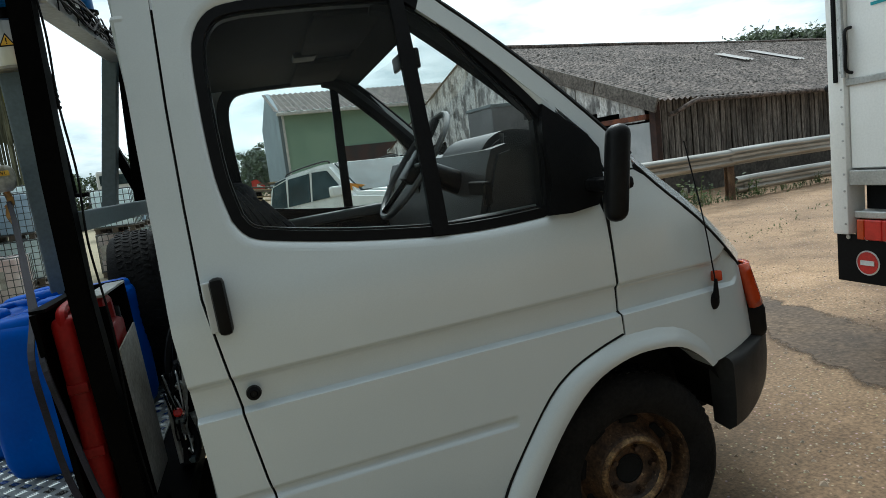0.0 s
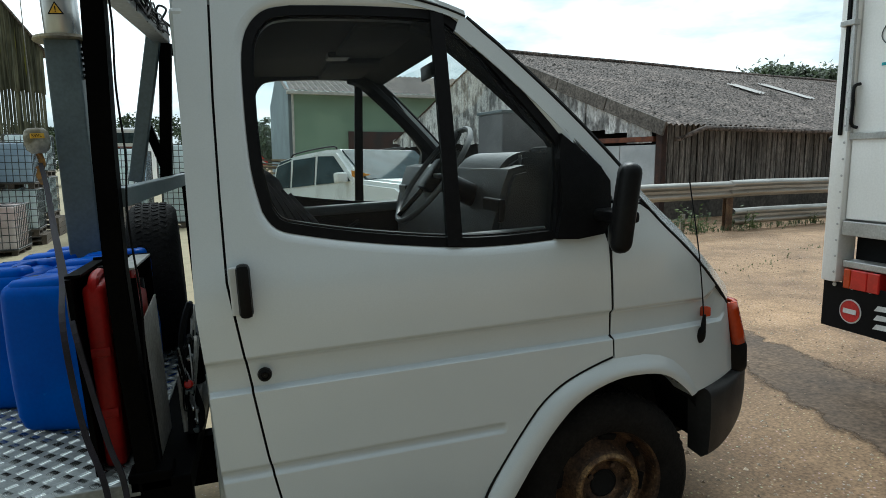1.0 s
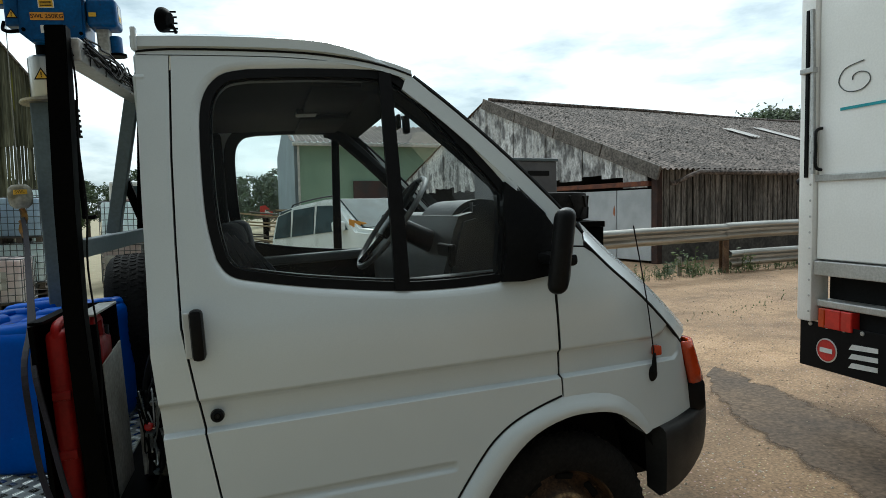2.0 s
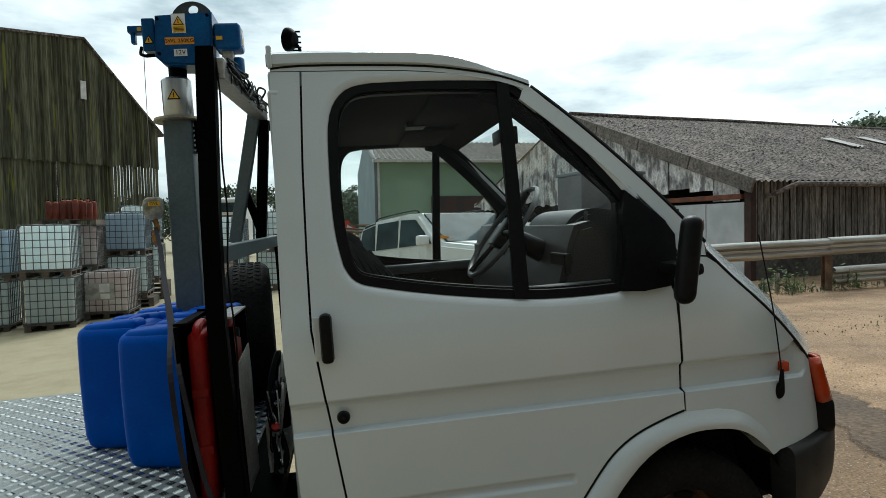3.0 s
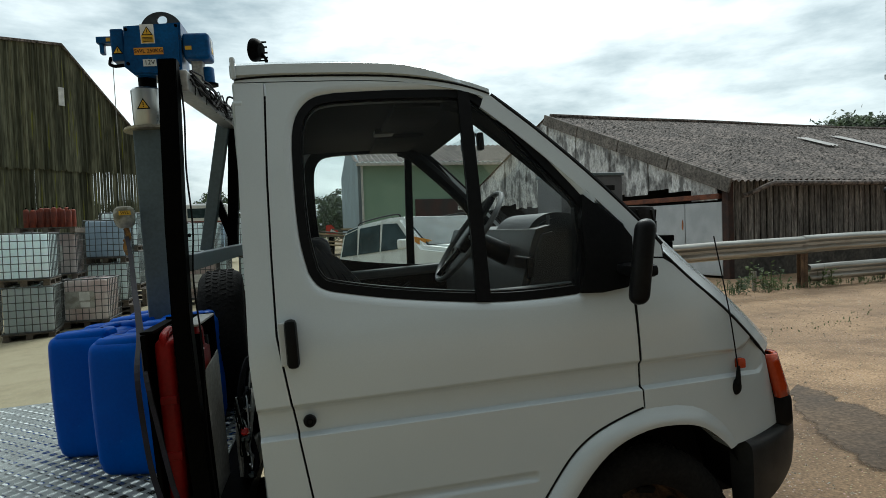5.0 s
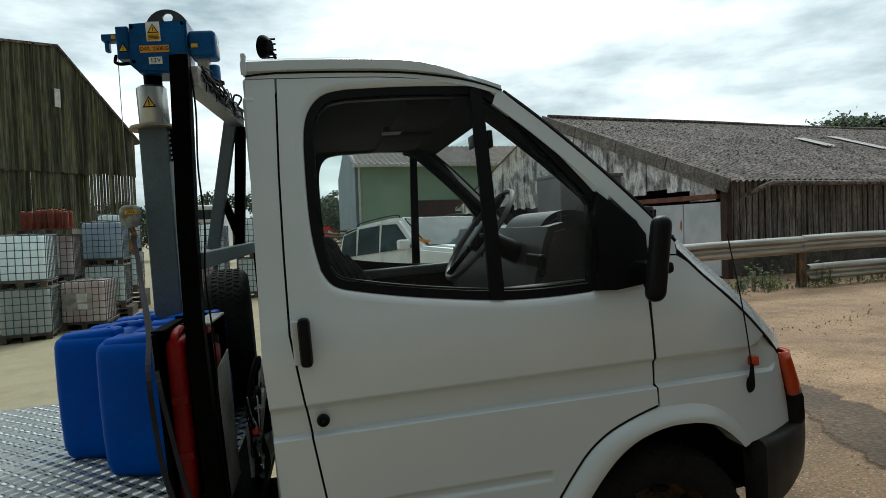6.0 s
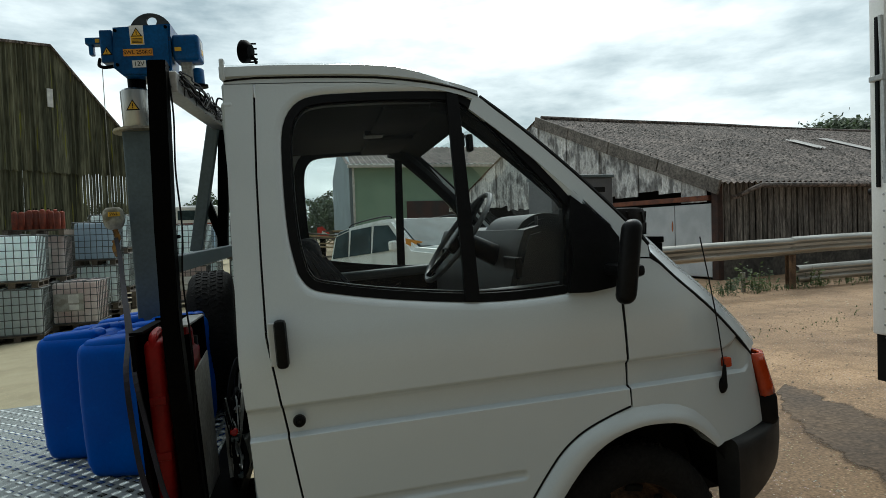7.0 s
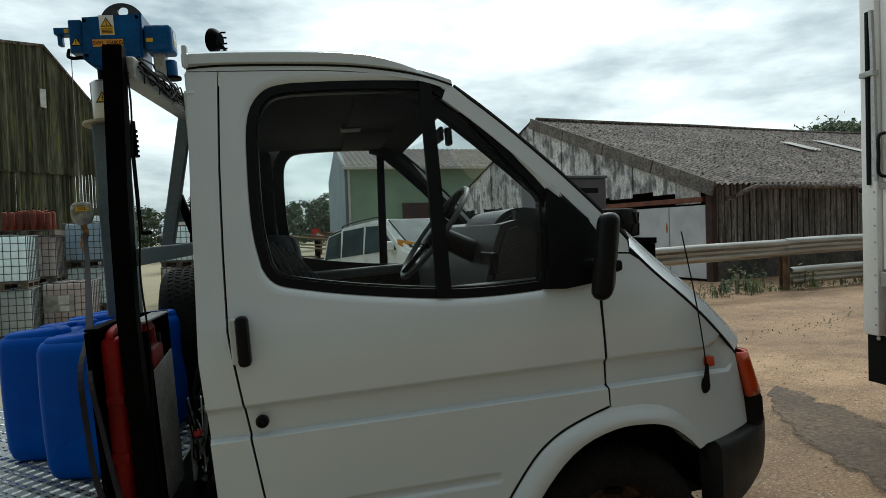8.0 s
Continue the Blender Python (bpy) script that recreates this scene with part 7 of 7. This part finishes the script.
# ---- far vehicle and junk ----
def bus():
    ob = thing("minibus", "white and red minibus far behind the tanks", "bus", pose(-7.6, 40.5, ground_z(-7.6, 40)))
    part("body", bx((-1.0, -0.2, 0.4), (1.6, 5, 3.6 + 0.4), 0.15), CARWHITE, ob)
    part("window", bx((-0.8, -0.22, 3.1), (1.4, -0.19, 3.7), 0.02), TINTGLASS, ob)
    part("red_panel", bx((-0.95, -0.23, 1.6), (1.55, -0.2, 2.9), 0.02), REDPAINT, ob)
    for x in (-0.7, 1.3):
        part("tyre", lathe([(0.2, -0.1), (0.4, -0.1), (0.4, 0.1), (0.2, 0.1)], 20, Matrix.Translation((x, 0.6, 0.4)) @ pose(0, 0, 0, 0, 90, 0)), TYRE, ob)
bus()

def junk():
    # stacked timber behind the car, a red digger arm, tyres and a crate by the shed
    rnd = random.Random(5)
    ob = thing("timber_pile", "untidy pile of old boards and branches", "timber pile", pose(0.7, 17.5, ground_z(0.7, 17.5)))
    for k in range(26):
        a = rnd.uniform(-40, 40)
        p = Vector((rnd.uniform(-1.4, 1.4), rnd.uniform(-0.8, 0.8), 0.1 + 0.055 * k))
        d = Vector((math.cos(math.radians(a)), math.sin(math.radians(a)), rnd.uniform(-0.12, 0.12))) * rnd.uniform(0.5, 1.1)
        bm = bmesh.new()
        bar(bm, p - d, p + d, 0.12, 0.04)
        part("plank", bm, PALLET if k % 3 else mat("pale_new_timber", (0.4, 0.3, 0.17), 0.8, 0, each=0.2), ob)
    ob = thing("red_machine", "small red machine with white panel behind the timber", "machine", pose(0.4, 22, ground_z(0.4, 22)))
    part("hood", slab([(-0.2, 1.3), (-0.18, 1.62), (0.0, 1.66), (0.26, 1.4), (0.22, 1.25)], -0.2, 0.2, bevel=0.03), mat("bright_red_machine", (0.6, 0.05, 0.03), 0.5), ob)
    part("panel", slab([(-0.05, 1.35), (0.0, 1.5), (0.18, 1.38)], -0.22, -0.2), LABELW, ob)
    part("mast", bx((-0.1, -0.1, 0), (0.1, 0.1, 1.3), 0.02), BLACKSTEEL, ob)
    # tyres lying on a dark trailer beyond the bonnet
    ob = thing("trailer", "low dark steel trailer beside the shed", "trailer", pose(4.36, 6.6, ground_z(4.36, 6.6), 0, 0, -6))
    part("bed", bx((-0.6, -0.65, 0.94), (0.5, 0.65, 1.02), 0.01), BLACKSTEEL, ob)
    part("axle_frame", bx((-0.5, -0.5, 0.3), (0.55, 0.5, 0.94), 0.02), BLACKSTEEL, ob)
    for x in (-0.3, 0.33):
        for s in (-1, 1):
            part("tyre", lathe([(0.15, -0.08), (0.3, -0.08), (0.3, 0.08), (0.15, 0.08)], 20, Matrix.Translation((x, s * 0.6, 0.3)) @ pose(0, 0, 0, 90, 0, 0)), TYRE, ob, smooth=True)
    t = thing("tyre", "large worn tractor tyre lying on a trailer", "tyre", pose(4.39, 6.6, ground_z(4.36, 6.6) + 1.022))
    part("carcass", lathe([(0.22, 0.03), (0.36, 0.0), (0.425, 0.02), (0.445, 0.06), (0.445, 0.34), (0.425, 0.385), (0.36, 0.4), (0.22, 0.37), (0.2, 0.2), (0.22, 0.03)], 40, cap=False), TYRE, t, smooth=True)
    for k in range(22):
        a = 2 * math.pi * k / 22
        part("lug", bx((-0.02, -0.012, -0.02), (0.02, 0.012, 0.15), m=Matrix.Rotation(a, 4, "Z") @ Matrix.Translation((0.447, 0, 0.05 + 0.16 * (k % 2))) @ pose(0, 0, 0, 25 if k % 2 else -25, 0, 0)), TYRE, t)
    crate = thing("crate", "tall grey plastic crate beside the shed", "crate", pose(4.35, 8.0, ground_z(4.35, 8.0), 0, 0, 8))
    part("body", bx((-0.55, -0.4, 0.05), (0.55, 0.4, 1.95), 0.02), mat("dark_grey_crate", (0.1, 0.1, 0.105), 0.7, 0, (0.07, 0.07, 0.075), 3, fine=0.1), crate)
    part("lid", bx((-0.57, -0.42, 1.95), (0.57, 0.42, 2.0), 0.01), GREYSTEEL, crate)
    part("slot", bx((0.0, -0.405, 1.72), (0.4, -0.4, 1.8)), DARK, crate)
    part("foot", bx((-0.5, -0.35, 0), (0.5, 0.35, 0.05)), DARK, crate)
    # short pipes standing at the barrier
    for x, yy, h in ((6.9, 7.2, 0.36),):
        ob = thing("bollard", "short pale pipe standing by the barrier", "post", pose(x, yy, ground_z(x, yy) - 0.05), "short pipes")
        part("pipe", lathe([(0.035, 0), (0.035, h), (0.028, h), (0.028, 0.0)], 12), GALV, ob, smooth=True)
junk()

# ---- weeds ----
def weeds():
    rnd = random.Random(21)
    bm = bmesh.new()
    def leaf(p, u, w):
        bm.faces.new([bm.verts.new(q) for q in (p, p + u * 0.5 + w, p + u, p + u * 0.5 - w)])
    def plant(x, y, h, n):
        z = ground_z(x, y)
        for k in range(n):
            a = rnd.uniform(0, 6.28)
            stem = Vector((math.cos(a) * 0.16 * h, math.sin(a) * 0.16 * h, h * rnd.uniform(0.6, 1)))
            base = Vector((x + rnd.gauss(0, 0.05), y + rnd.gauss(0, 0.05), z))
            w = Vector((-math.sin(a), math.cos(a), 0)) * 0.006
            leaf(base, stem, w)
            for q in range(9):
                t = 0.15 + 0.85 * q / 9
                d = Vector((rnd.gauss(0, 1), rnd.gauss(0, 1), rnd.gauss(0.3, 0.5))).normalized() * rnd.uniform(0.045, 0.1) * min(1, 0.1 + h * 2)
                leaf(base + stem * t, d, d.orthogonal().normalized() * d.length * 0.2)
    bd, bb = Vector((0.985, 0.17, 0)), Vector((7.72, 7.2, 0))
    for s, h, n in ((-1.35, 0.3, 4), (-1.2, 0.4, 5), (-0.85, 0.55, 4), (-0.7, 0.35, 5), (-0.55, 0.25, 5), (-0.38, 0.5, 3), (0.25, 0.4, 5), (0.4, 0.5, 4), (0.55, 0.22, 6), (1.7, 0.22, 5), (2.1, 0.25, 5), (3.2, 0.2, 5), (4.4, 0.2, 5), (6, 0.2, 5), (-1.7, 0.3, 4)):
        p = bb + bd * s
        for q in range(3):
            plant(p.x + rnd.gauss(0, 0.1), p.y - 0.05 + rnd.uniform(-0.12, 0.25), h * rnd.uniform(0.6, 1.0), n)
    for k in range(170):
        s = rnd.uniform(-3, 9)
        p = bb + bd * s
        plant(p.x, p.y + rnd.gauss(-0.1, 0.1), rnd.uniform(0.05, 0.16), 3)
    for k in range(70):
        x = rnd.uniform(4.6, 8.5)
        y = 3.88 + (x - 4.65) * 0.44 + rnd.gauss(0, 0.06) + 0.1 * math.sin(x * 3)
        plant(x, y, rnd.uniform(0.015, 0.04), 1)
    tagged(part("weeds", bm, WEED), "green weeds and tufts along the barrier", "weeds", kind="stuff")
    bm = bmesh.new()
    for k in range(6000):
        x, y = rnd.uniform(1.8, 9), rnd.uniform(-0.6, 7.2)
        s = rnd.uniform(0.004, 0.013) * (1 + 0.5 * (rnd.random() > 0.93))
        z = ground_z(x, y)
        vs = [bm.verts.new((x + s * a * rnd.uniform(0.6, 1.2), y + s * b * rnd.uniform(0.6, 1.2), z + s * c * rnd.uniform(0.4, 0.8))) for a, b, c in ((1, 0, 0), (0, 1, 0), (-1, 0, 0), (0, -1, 0), (0, 0, 1), (0, 0, -0.5))]
        for f in ((0, 1, 4), (1, 2, 4), (2, 3, 4), (3, 0, 4)):
            bm.faces.new([vs[q] for q in f])
    tagged(part("loose_stones", bm, mat("pale_loose_stones", (0.5, 0.42, 0.32), 0.9, 0, (0.24, 0.17, 0.11), 1.3, fine=0.3, fscale=15)), "loose stones scattered on the gravel", "stones", kind="stuff")
weeds()
